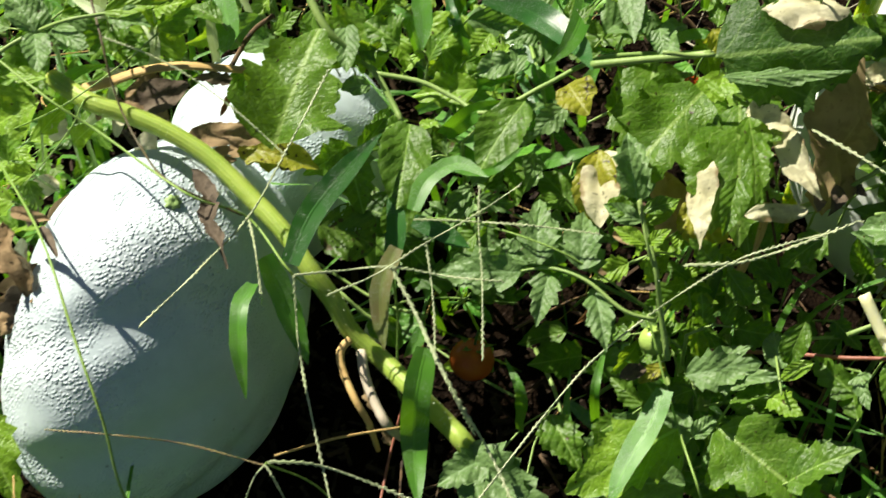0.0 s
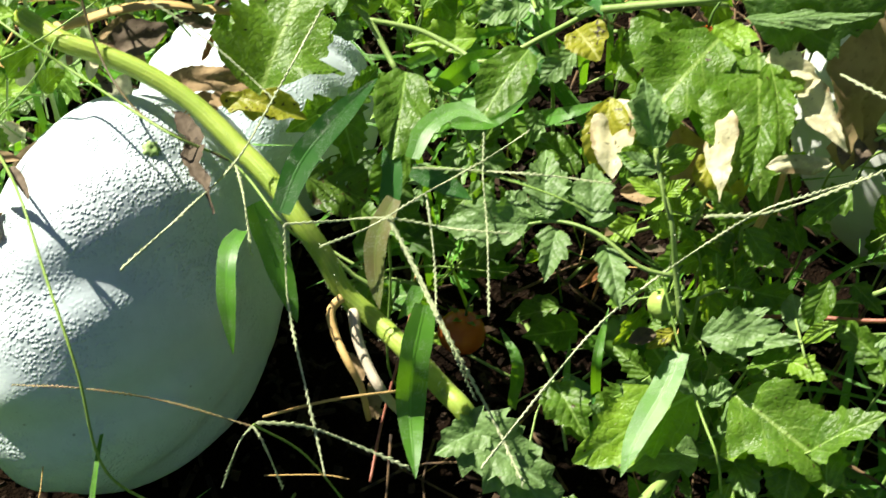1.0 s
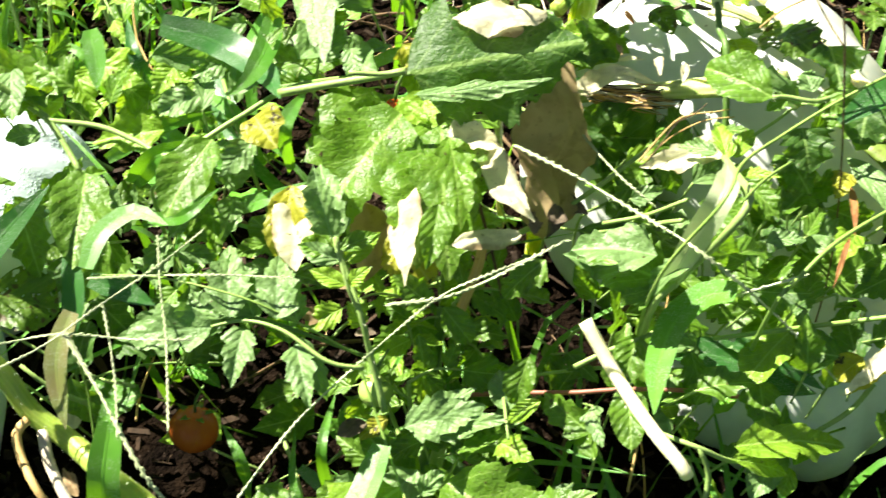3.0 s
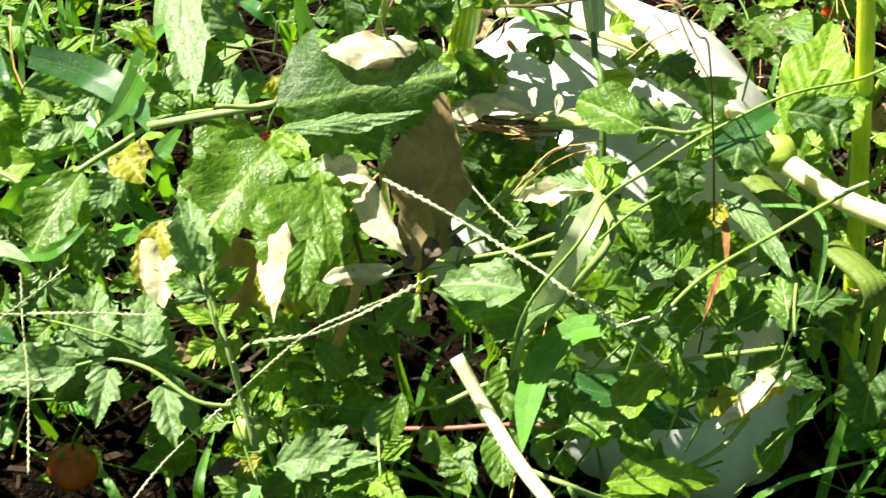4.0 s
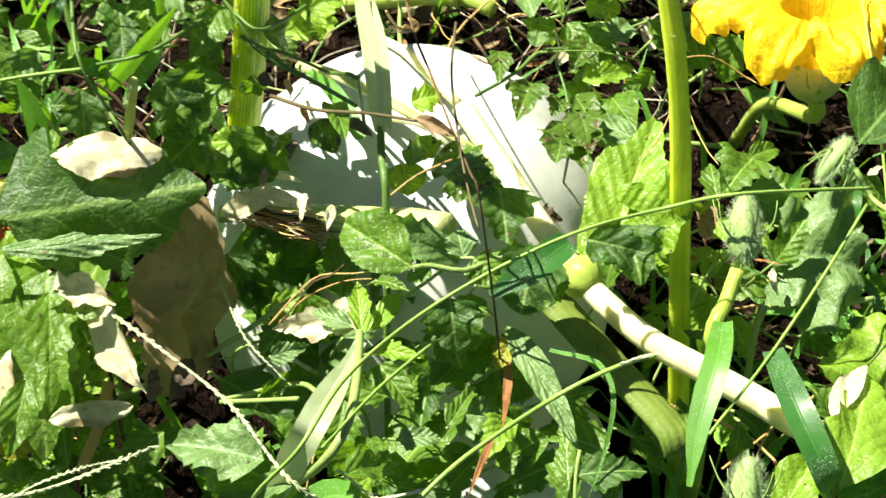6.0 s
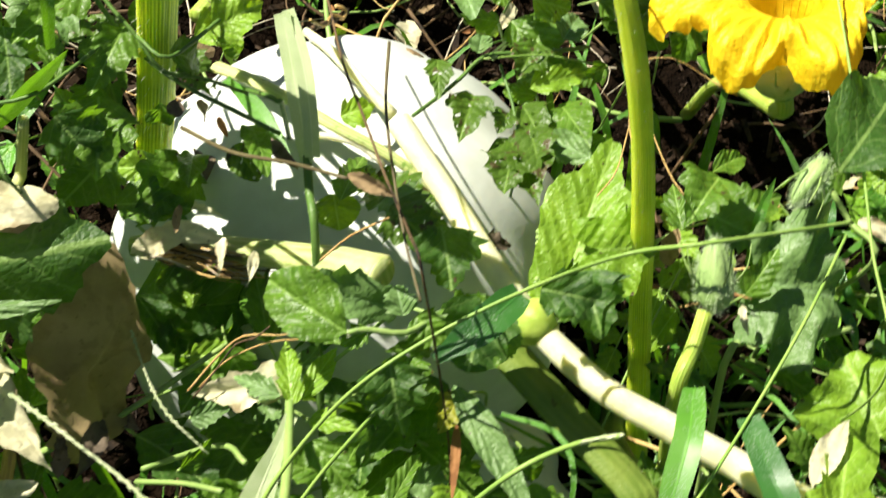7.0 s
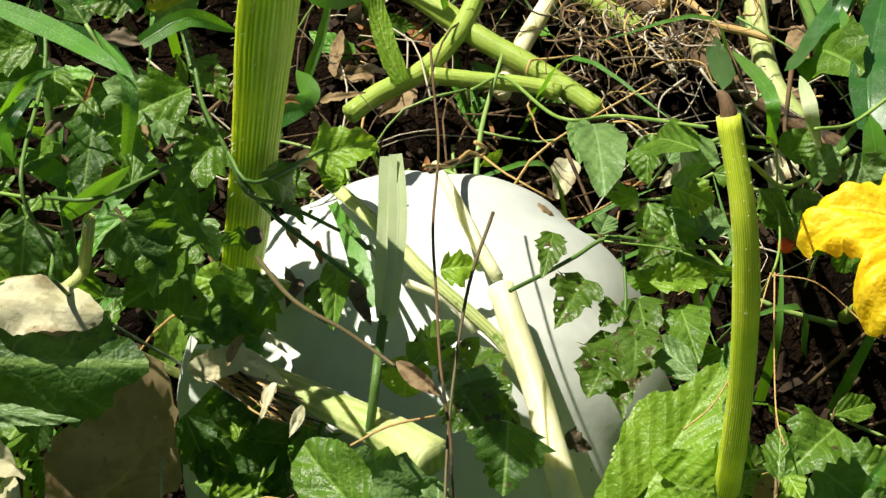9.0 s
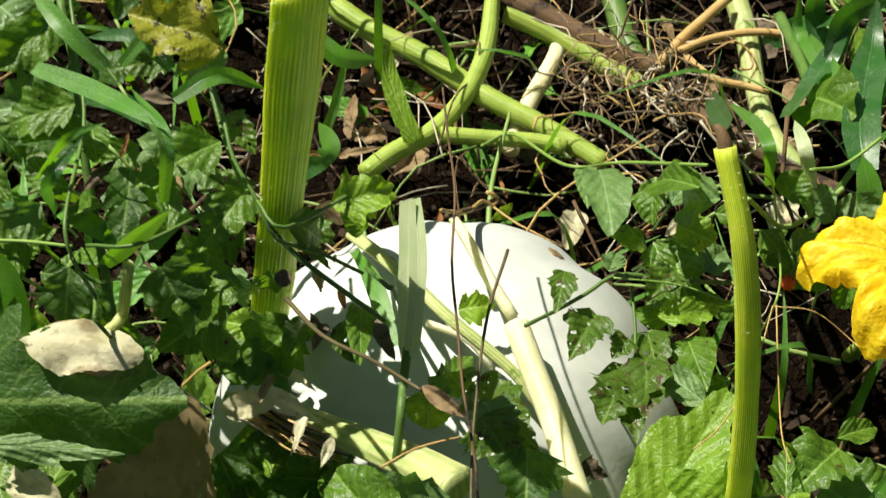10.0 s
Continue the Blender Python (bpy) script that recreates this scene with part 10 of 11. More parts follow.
withered(vb, (0.398, 1.137, 0.028), (0.354, 1.156, 0.028), 0.0347, (0.299, -0.755, 0.584), 'dry_pale', 'lance', seed=827, crumple=0.7426553246558452, name='dead_leaf')
withered(vb, (0.736, 1.161, 0.038), (0.708, 1.21, 0.038), 0.0362, (0.218, -0.551, 0.806), 'dry_dark', 'oval', seed=828, crumple=0.7706013138631596, name='dead_leaf')
withered(vb, (0.598, 1.149, 0.029), (0.571, 1.186, 0.029), 0.0256, (0.103, -0.362, 0.927), 'dry_pale', 'lobed', seed=829, crumple=0.8695598214669655, name='dead_leaf')
withered(vb, (0.658, 0.979, 0.034), (0.638, 0.953, 0.034), 0.0123, (0.176, -0.576, 0.798), 'dry_pale', 'oval', seed=830, crumple=0.784798345824177, name='dead_leaf')
withered(vb, (0.57, 0.978, 0.036), (0.589, 0.987, 0.036), 0.0070, (0.077, -0.193, 0.978), 'dry', 'lobed', seed=831, crumple=0.8447867849452506, name='dead_leaf')
withered(vb, (0.405, 1.069, 0.034), (0.377, 1.074, 0.034), 0.0054, (0.495, -0.642, 0.586), 'rust', 'oval', seed=832, crumple=0.6043487538793341, name='dead_leaf')
withered(vb, (0.627, 1.07, 0.034), (0.629, 1.031, 0.034), 0.0184, (0.075, -0.656, 0.751), 'dry_dark', 'lobed', seed=833, crumple=0.6801343898233587, name='dead_leaf')
withered(vb, (0.704, 1.082, 0.029), (0.716, 1.104, 0.029), 0.0105, (-0.034, -0.556, 0.831), 'dry_dark', 'lance', seed=834, crumple=1.136114319173363, name='dead_leaf')
withered(vb, (0.446, 0.959, 0.038), (0.451, 0.926, 0.038), 0.0067, (-0.03, -0.619, 0.785), 'rust', 'lobed', seed=835, crumple=1.0910865439370236, name='dead_leaf')
withered(vb, (0.546, 1.002, 0.031), (0.563, 0.988, 0.031), 0.0037, (0.368, -0.586, 0.722), 'rust', 'lance', seed=836, crumple=0.763007009437988, name='dead_leaf')
withered(vb, (0.659, 1.096, 0.036), (0.646, 1.067, 0.036), 0.0100, (-0.366, -0.659, 0.657), 'dry', 'oval', seed=837, crumple=1.0535063373714346, name='dead_leaf')
withered(vb, (0.668, 1.089, 0.039), (0.682, 1.13, 0.039), 0.0159, (0.089, -0.192, 0.977), 'dry', 'lance', seed=838, crumple=0.787598577277351, name='dead_leaf')
withered(vb, (0.395, 1.128, 0.038), (0.402, 1.163, 0.038), 0.0145, (-0.119, -0.872, 0.475), 'dry', 'oval', seed=839, crumple=1.0344666863072294, name='dead_leaf')
withered(vb, (0.385, 1.116, 0.038), (0.36, 1.094, 0.038), 0.0248, (-0.07, -0.865, 0.496), 'dry_dark', 'lance', seed=840, crumple=1.1160464098917289, name='dead_leaf')
withered(vb, (0.707, 1.032, 0.037), (0.722, 1.073, 0.037), 0.0194, (0.081, -0.652, 0.754), 'dry', 'lance', seed=841, crumple=0.8499601804949493, name='dead_leaf')
withered(vb, (0.361, 1.031, 0.035), (0.358, 1.084, 0.035), 0.0139, (-0.193, -0.774, 0.603), 'dry', 'oval', seed=842, crumple=0.9490490083226475, name='dead_leaf')
withered(vb, (0.441, 1.077, 0.031), (0.401, 1.108, 0.031), 0.0130, (0.308, -0.58, 0.754), 'rust', 'lance', seed=843, crumple=1.1082694802147897, name='dead_leaf')
withered(vb, (0.36, 1.122, 0.028), (0.387, 1.086, 0.028), 0.0140, (-0.296, -0.748, 0.594), 'rust', 'oval', seed=844, crumple=1.0430900042441609, name='dead_leaf')
withered(vb, (0.529, 1.025, 0.029), (0.51, 1.045, 0.029), 0.0179, (0.377, -0.296, 0.878), 'dry_dark', 'oval', seed=845, crumple=1.078957714817433, name='dead_leaf')
withered(vb, (0.562, 0.978, 0.029), (0.558, 0.935, 0.029), 0.0226, (0.041, -0.203, 0.978), 'dry_pale', 'oval', seed=846, crumple=0.6273114375002343, name='dead_leaf')
withered(vb, (0.644, 1.153, 0.032), (0.625, 1.161, 0.032), 0.0111, (0.248, -0.481, 0.841), 'dry_dark', 'oval', seed=847, crumple=0.6742751828804231, name='dead_leaf')
withered(vb, (0.607, 0.952, 0.038), (0.628, 0.953, 0.038), 0.0046, (-0.226, -0.658, 0.718), 'rust', 'lance', seed=848, crumple=0.6703915723866771, name='dead_leaf')
withered(vb, (0.632, 1.091, 0.036), (0.667, 1.086, 0.036), 0.0233, (0.241, -0.146, 0.959), 'dry', 'oval', seed=849, crumple=0.8408047863988937, name='dead_leaf')
withered(vb, (0.744, 1.066, 0.039), (0.761, 1.037, 0.039), 0.0135, (-0.373, -0.329, 0.868), 'dry', 'oval', seed=850, crumple=0.7470845883276602, name='dead_leaf')
withered(gR, (0.659, 0.555, 0.292), (0.645, 0.558, 0.29), 0.0040, (0.098, -0.657, 0.748), 'rust', 'lobed', seed=851, crumple=1.0413863949418294, name='dead_leaf')
withered(gR, (0.679, 0.545, 0.308), (0.697, 0.549, 0.308), 0.0080, (-0.417, -0.103, 0.903), 'dry', 'lance', seed=852, crumple=0.6836252759334621, name='dead_leaf')
withered(gR, (0.665, 0.565, 0.299), (0.674, 0.583, 0.31), 0.0133, (-0.336, -0.245, 0.909), 'dry', 'oval', seed=853, crumple=0.7318445484519757, name='dead_leaf')
withered(gR, (0.696, 0.521, 0.323), (0.697, 0.502, 0.32), 0.0067, (-0.338, -0.113, 0.935), 'dry_pale', 'lobed', seed=854, crumple=0.8631883957236418, name='dead_leaf')
withered(gR, (0.69, 0.537, 0.311), (0.704, 0.525, 0.321), 0.0022, (-0.12, -0.089, 0.989), 'rust', 'lobed', seed=855, crumple=0.6110985270343503, name='dead_leaf')
withered(gR, (0.783, 0.6, 0.306), (0.81, 0.619, 0.29), 0.0069, (-0.448, 0.018, 0.894), 'dry_pale', 'lobed', seed=856, crumple=1.1800385688993582, name='dead_leaf')
withered(gR, (0.795, 0.589, 0.287), (0.819, 0.572, 0.28), 0.0126, (-0.215, -0.144, 0.966), 'dry_pale', 'oval', seed=857, crumple=0.6371075038663178, name='dead_leaf')
withered(gR, (0.79, 0.559, 0.277), (0.795, 0.544, 0.27), 0.0068, (-0.502, -0.051, 0.863), 'dry_dark', 'lance', seed=858, crumple=0.6453797407093574, name='dead_leaf')
withered(gR, (0.763, 0.619, 0.291), (0.779, 0.632, 0.29), 0.0022, (-0.301, -0.048, 0.952), 'rust', 'lance', seed=859, crumple=0.9536397156232355, name='dead_leaf')
withered(gR, (0.781, 0.562, 0.286), (0.762, 0.552, 0.283), 0.0070, (-0.245, -0.295, 0.924), 'dry_dark', 'lobed', seed=860, crumple=0.9719638739165519, name='dead_leaf')
withered(gR, (0.748, 0.542, 0.289), (0.74, 0.522, 0.281), 0.0110, (-0.473, 0.128, 0.872), 'dry_pale', 'lobed', seed=861, crumple=1.1290926489068607, name='dead_leaf')
withered(gR, (0.751, 0.579, 0.29), (0.765, 0.572, 0.288), 0.0048, (-0.321, -0.218, 0.922), 'dry', 'oval', seed=862, crumple=1.0305631347862978, name='dead_leaf')
withered(tp, (0.378, 0.77, 0.287), (0.404, 0.8, 0.246), 0.0152, (0.405, -0.541, 0.738), 'dry', 'lance', seed=863, crumple=0.8909754699761775, name='dead_leaf')
withered(tp, (0.412, 0.959, 0.139), (0.395, 0.927, 0.186), 0.0124, (-0.301, -0.415, 0.859), 'dry_dark', 'lance', seed=864, crumple=1.107784363550099, name='dead_leaf')
withered(tp, (0.388, 0.764, 0.356), (0.374, 0.709, 0.417), 0.0066, (0.173, -0.32, 0.931), 'rust', 'lobed', seed=865, crumple=0.9889520269923213, name='dead_leaf')
withered(tp, (0.373, 0.776, 0.324), (0.36, 0.756, 0.333), 0.0088, (-0.161, -0.531, 0.832), 'dry_pale', 'lobed', seed=866, crumple=1.19393158693932, name='dead_leaf')
withered(tp, (0.387, 0.829, 0.273), (0.419, 0.823, 0.294), 0.0072, (0.078, -0.442, 0.894), 'dry', 'lobed', seed=867, crumple=1.1095237109269882, name='dead_leaf')
withered(tp, (0.288, 0.699, 0.425), (0.291, 0.714, 0.43), 0.0029, (0.532, -0.306, 0.79), 'rust', 'oval', seed=868, crumple=0.7112758896680635, name='dead_leaf')
withered(tp, (0.291, 0.736, 0.435), (0.315, 0.734, 0.436), 0.0105, (0.361, -0.374, 0.855), 'dry_dark', 'oval', seed=869, crumple=0.9074379113157507, name='dead_leaf')
withered(tp, (0.318, 0.691, 0.434), (0.33, 0.666, 0.438), 0.0061, (0.463, -0.401, 0.79), 'dry', 'lance', seed=870, crumple=0.6395833385345013, name='dead_leaf')
withered(tp, (0.272, 0.676, 0.424), (0.287, 0.698, 0.426), 0.0073, (-0.042, -0.656, 0.754), 'dry_dark', 'lance', seed=871, crumple=0.8962822140766178, name='dead_leaf')
withered(tp, (0.295, 0.655, 0.431), (0.316, 0.656, 0.428), 0.0082, (0.18, -0.618, 0.765), 'dry', 'oval', seed=872, crumple=0.933682780217582, name='dead_leaf')
withered(tp, (0.359, 0.702, 0.401), (0.372, 0.708, 0.416), 0.0029, (0.191, -0.422, 0.886), 'rust', 'lobed', seed=873, crumple=0.8302260116829607, name='dead_leaf')
withered(tp, (0.302, 0.659, 0.408), (0.31, 0.663, 0.42), 0.0044, (-0.147, -0.498, 0.854), 'dry', 'oval', seed=874, crumple=0.6096198071235576, name='dead_leaf')
withered(tp, (0.405, 0.577, 0.368), (0.399, 0.55, 0.372), 0.0074, (-0.229, -0.372, 0.9), 'dry_pale', 'lobed', seed=875, crumple=1.1844800151925754, name='dead_leaf')
withered(tp, (0.384, 0.636, 0.314), (0.404, 0.614, 0.33), 0.0057, (-0.177, -0.449, 0.876), 'dry_pale', 'lobed', seed=876, crumple=1.14342415761248, name='dead_leaf')
withered(tp, (0.422, 0.564, 0.372), (0.417, 0.548, 0.368), 0.0061, (0.067, -0.534, 0.843), 'dry_pale', 'lance', seed=877, crumple=0.7084169584144548, name='dead_leaf')
withered(tp, (0.379, 0.584, 0.366), (0.381, 0.612, 0.351), 0.0054, (0.099, -0.668, 0.738), 'dry', 'oval', seed=879, crumple=1.0116852580322802, name='dead_leaf')
leaf(sq, (0.243, 0.539, 0.336), (0.219, 0.458, 0.322), 0.0515, (0.047, -0.408, 0.912), 'squash', 'palm', seed=880, rows=34, cols=12, fold=0.2, ripple=0.07)
leaf(sq, (0.204, 0.581, 0.32), (0.172, 0.541, 0.332), 0.0390, (0.023, -0.379, 0.925), 'squash', 'palm', seed=881, rows=28, cols=10)
leaf(sq, (0.223, 0.582, 0.4), (0.231, 0.564, 0.385), 0.0240, (0.183, -0.449, 0.875), 'yellow', 'lobed', seed=882)
tube(sq, 'leafstalk', [(0.184, 0.554, 0.404), (0.204, 0.556, 0.398), (0.223, 0.554, 0.4)], 0.0018, 0.0018, 'tpale', seed=883)
withered(sq, (0.141, 0.522, 0.33), (0.133, 0.454, 0.318), 0.034, (-0.2, -0.4, 0.88), 'dry_pale', 'oval', seed=884, crumple=0.3, name='dead_leaf', label='yellow-cream dying leaf with a brown rim')
withered(sq, (0.186, 0.515, 0.312), (0.182, 0.456, 0.3), 0.036, (0.3, -0.7, 0.6), 'dry_brown', 'oval', seed=885, crumple=0.45, name='dead_leaf')
leaf(sq, (0.249, 0.524, 0.362), (0.249, 0.45, 0.345), 0.032, (0.2, -0.6, 0.76), 'squash', 'lobed', seed=886, rows=28, cols=10, fold=0.25)
withered(mr, (0.539, 0.35, 0.317), (0.485, 0.322, 0.295), 0.0185, (-0.065, -0.037, 0.997), 'dry_pale', 'lobed', seed=887, crumple=0.35, name='dead_leaf', label='pale curled leaf with brown-bitten edges')
leaf(sq, (0.156, 0.765, 0.392), (0.164, 0.598, 0.372), 0.056, (-0.25, -0.2, 0.94), 'grey', 'tooth', seed=890, rows=36, cols=12, fold=-0.14, curl=0.10, ripple=0.05, label='long pale downy leaf')
leaf(sq, (0.185, 0.613, 0.372), (0.188, 0.586, 0.366), 0.018, (-0.2, -0.3, 0.93), 'grey', 'tooth', seed=891)
tube(sq, 'leafstalk', [(0.13, 0.586, 0.36), (0.167, 0.583, 0.367), (0.202, 0.58, 0.373), (0.223, 0.576, 0.38)], 0.0034, 0.0026, 'tpale', seed=892)
leaf(mr, (0.54, 0.354, 0.312), (0.49, 0.329, 0.285), 0.0213, (0.063, -0.366, 0.929), 'yellow', 'lobed', seed=888)
leaf(bd, (0.612, 0.377, 0.257), (0.605, 0.357, 0.23), 0.0349, (-0.177, -0.215, 0.96), 'deep', 'palm', seed=889, rows=24)
withered(bd, (0.694, 0.359, 0.307), (0.658, 0.319, 0.303), 0.0166, (-0.305, -0.249, 0.919), 'yellow', 'lance', seed=891, crumple=0.2, name='petal_bud', label='folded pale yellow flower bud')
leaf(bd, (0.653, 0.34, 0.337), (0.684, 0.374, 0.357), 0.0316, (-0.316, -0.069, 0.946), 'bright', 'oval', seed=892)
# leaves added over the front pale pumpkin to throw shade on it
sprig(mr, (0.452, 0.378, 0.285), (0.478, 0.357, 0.302), (0.444, 0.416, 0.22), 0.0202, (-0.515, -0.144, 0.845), 'deep', 'lobed', 893)
sprig(mr, (0.399, 0.383, 0.276), (0.41, 0.36, 0.243), (0.396, 0.418, 0.233), 0.0235, (-0.493, -0.06, 0.868), 'deep', 'tooth', 894)
sprig(mr, (0.434, 0.405, 0.341), (0.394, 0.401, 0.382), (0.449, 0.433, 0.273), 0.0279, (-0.42, -0.578, 0.699), 'deep', 'tooth', 895)
sprig(mr, (0.545, 0.371, 0.326), (0.549, 0.416, 0.332), (0.543, 0.374, 0.286), 0.0254, (-0.496, -0.388, 0.777), 'tomato', 'tooth', 896)
sprig(mr, (0.525, 0.35, 0.317), (0.56, 0.339, 0.306), (0.515, 0.386, 0.261), 0.0221, (-0.018, -0.301, 0.953), 'deep', 'tooth', 897)
sprig(mr, (0.512, 0.365, 0.264), (0.515, 0.418, 0.265), (0.511, 0.369, 0.216), 0.0329, (-0.483, -0.323, 0.814), 'deep', 'tooth', 898)
sprig(mr, (0.537, 0.324, 0.286), (0.562, 0.341, 0.303), (0.528, 0.338, 0.234), 0.0203, (-0.506, -0.036, 0.862), 'deep', 'tooth', 899)
sprig(mr, (0.468, 0.347, 0.291), (0.469, 0.369, 0.326), (0.469, 0.365, 0.227), 0.0245, (-0.008, 0.076, 0.997), 'tomato', 'lobed', 900)
sprig(mr, (0.437, 0.404, 0.311), (0.477, 0.388, 0.321), (0.423, 0.436, 0.256), 0.0246, (-0.212, -0.707, 0.674), 'deep', 'tooth', 901)
sprig(mr, (0.548, 0.411, 0.306), (0.509, 0.401, 0.295), (0.563, 0.44, 0.259), 0.0260, (-0.481, -0.59, 0.649), 'deep', 'tooth', 902)
sprig(mr, (0.441, 0.358, 0.269), (0.441, 0.317, 0.25), (0.443, 0.402, 0.215), 0.0297, (-0.213, -0.307, 0.928), 'tomato', 'lobed', 903)
sprig(mr, (0.573, 0.41, 0.31), (0.537, 0.436, 0.296), (0.586, 0.422, 0.273), 0.0271, (-0.098, 0.069, 0.993), 'tomato', 'tooth', 904)
sprig(mr, (0.466, 0.388, 0.301), (0.496, 0.422, 0.295), (0.455, 0.399, 0.255), 0.0237, (0.033, -0.066, 0.997), 'deep', 'tooth', 905)
sprig(mr, (0.549, 0.384, 0.337), (0.589, 0.382, 0.337), (0.537, 0.409, 0.289), 0.0256, (-0.477, 0.022, 0.879), 'deep', 'tooth', 906)
sprig(mr, (0.393, 0.339, 0.293), (0.433, 0.341, 0.292), (0.38, 0.365, 0.239), 0.0288, (0.454, 0.008, 0.891), 'tomato', 'lobed', 907)
sprig(tl, (0.199, 0.362, 0.158), (0.165, 0.414, 0.176), (0.208, 0.369, 0.101), 0.0416, (-0.446, 0.121, 0.887), 'deep', 'lobed', 908)
sprig(tl, (0.252, 0.356, 0.159), (0.264, 0.407, 0.181), (0.245, 0.366, 0.097), 0.0290, (-0.644, -0.351, 0.68), 'tomato', 'lobed', 909)
sprig(tl, (0.327, 0.355, 0.229), (0.298, 0.39, 0.234), (0.337, 0.368, 0.175), 0.0308, (-0.29, -0.616, 0.733), 'tomato', 'lobed', 910)
sprig(tl, (0.21, 0.318, 0.161), (0.249, 0.341, 0.15), (0.193, 0.332, 0.117), 0.0257, (-0.31, 0.129, 0.942), 'tomato', 'tooth', 911)
sprig(tl, (0.279, 0.329, 0.149), (0.315, 0.353, 0.169), (0.263, 0.342, 0.098), 0.0284, (-0.518, -0.365, 0.774), 'deep', 'tooth', 912)
sprig(tl, (0.236, 0.368, 0.204), (0.279, 0.353, 0.218), (0.218, 0.397, 0.149), 0.0302, (0.295, 0.082, 0.952), 'tomato', 'lobed', 913)
sprig(tl, (0.348, 0.381, 0.236), (0.362, 0.427, 0.255), (0.342, 0.392, 0.176), 0.0289, (0.21, 0.007, 0.978), 'tomato', 'lobed', 914)
sprig(mr, (0.238, 0.315, 0.149), (0.183, 0.33, 0.152), (0.255, 0.336, 0.098), 0.0310, (-0.261, -0.339, 0.904), 'tomato', 'lobed', 915)
sprig(mr, (0.278, 0.362, 0.198), (0.232, 0.385, 0.209), (0.292, 0.379, 0.143), 0.0289, (0.327, -0.279, 0.903), 'tomato', 'tooth', 916)
sprig(mr, (0.29, 0.329, 0.136), (0.332, 0.301, 0.106), (0.27, 0.358, 0.105), 0.0461, (0.212, -0.021, 0.977), 'tomato', 'tooth', 917)
sprig(mr, (0.218, 0.284, 0.131), (0.244, 0.348, 0.107), (0.204, 0.278, 0.106), 0.0311, (-0.031, -0.611, 0.791), 'tomato', 'tooth', 918)
sprig(mr, (0.247, 0.269, 0.154), (0.235, 0.213, 0.141), (0.246, 0.307, 0.118), 0.0334, (-0.725, -0.469, 0.504), 'deep', 'tooth', 919)
sprig(mr, (0.265, 0.257, 0.122), (0.295, 0.322, 0.099), (0.258, 0.252, 0.088), 0.0333, (0.28, 0.024, 0.96), 'tomato', 'tooth', 920)
sprig(mr, (0.272, 0.295, 0.203), (0.324, 0.302, 0.237), (0.252, 0.316, 0.143), 0.0375, (0.273, 0.042, 0.961), 'tomato', 'tooth', 921)
sprig(mr, (0.282, 0.27, 0.187), (0.291, 0.322, 0.192), (0.276, 0.272, 0.139), 0.0312, (-0.367, -0.08, 0.927), 'tomato', 'tooth', 922)
sprig(mr, (0.25, 0.301, 0.132), (0.312, 0.295, 0.148), (0.224, 0.322, 0.087), 0.0446, (-0.479, 0.032, 0.877), 'tomato', 'lobed', 923)
sprig(mr, (0.227, 0.331, 0.155), (0.276, 0.359, 0.184), (0.205, 0.335, 0.112), 0.0377, (-0.523, -0.026, 0.852), 'tomato', 'lobed', 924)
sprig(mr, (0.28, 0.3, 0.179), (0.236, 0.295, 0.19), (0.295, 0.332, 0.119), 0.0247, (-0.515, -0.088, 0.853), 'tomato', 'tooth', 925)
sprig(mr, (0.254, 0.278, 0.132), (0.194, 0.28, 0.119), (0.27, 0.296, 0.094), 0.0371, (0.275, -0.084, 0.958), 'deep', 'lobed', 926)
leaf(tp, (0.278, 0.621, 0.431), (0.277, 0.598, 0.41), 0.0334, (0.257, -0.334, 0.907), 'deep', 'tooth', seed=927)
leaf(tp, (0.301, 0.68, 0.441), (0.303, 0.633, 0.43), 0.0287, (0.232, -0.385, 0.893), 'deep', 'lobed', seed=928)
leaf(tp, (0.325, 0.626, 0.43), (0.34, 0.61, 0.404), 0.0418, (0.336, -0.487, 0.806), 'deep', 'tooth', seed=929)
leaf(mr, (0.433, 0.471, 0.37), (0.433, 0.511, 0.366), 0.0166, (-0.021, -0.39, 0.921), 'bright', 'lobed', seed=930)
leaf(mr, (0.439, 0.476, 0.365), (0.46, 0.507, 0.357), 0.0134, (-0.039, -0.385, 0.922), 'bright', 'lance', seed=931)
leaf(mr, (0.428, 0.477, 0.37), (0.404, 0.495, 0.361), 0.0146, (-0.003, -0.385, 0.923), 'grey', 'lobed', seed=932)
leaf(mr, (0.549, 0.508, 0.358), (0.512, 0.522, 0.349), 0.0409, (-0.152, -0.551, 0.82), 'tomato', 'lobed', seed=933, rows=26)
leaf(mr, (0.484, 0.503, 0.332), (0.491, 0.458, 0.336), 0.0341, (-0.075, -0.358, 0.931), 'tomato', 'tooth', seed=935)
leaf(tr, (0.561, 0.671, 0.345), (0.546, 0.635, 0.352), 0.0322, (-0.058, -0.341, 0.938), 'eaten', 'lobed', seed=936)
leaf(tr, (0.575, 0.621, 0.348), (0.565, 0.59, 0.36), 0.0331, (-0.076, -0.3, 0.951), 'eaten', 'tooth', seed=937)
leaf(tr, (0.591, 0.647, 0.339), (0.589, 0.596, 0.358), 0.0340, (-0.098, -0.31, 0.946), 'eaten', 'lobed', seed=938)
leaf(tr, (0.608, 0.713, 0.335), (0.591, 0.687, 0.336), 0.0310, (-0.107, -0.369, 0.923), 'eaten', 'tooth', seed=939)
leaf(tr, (0.501, 0.6, 0.358), (0.515, 0.572, 0.361), 0.0324, (-0.005, -0.287, 0.958), 'grey', 'tooth', seed=940)
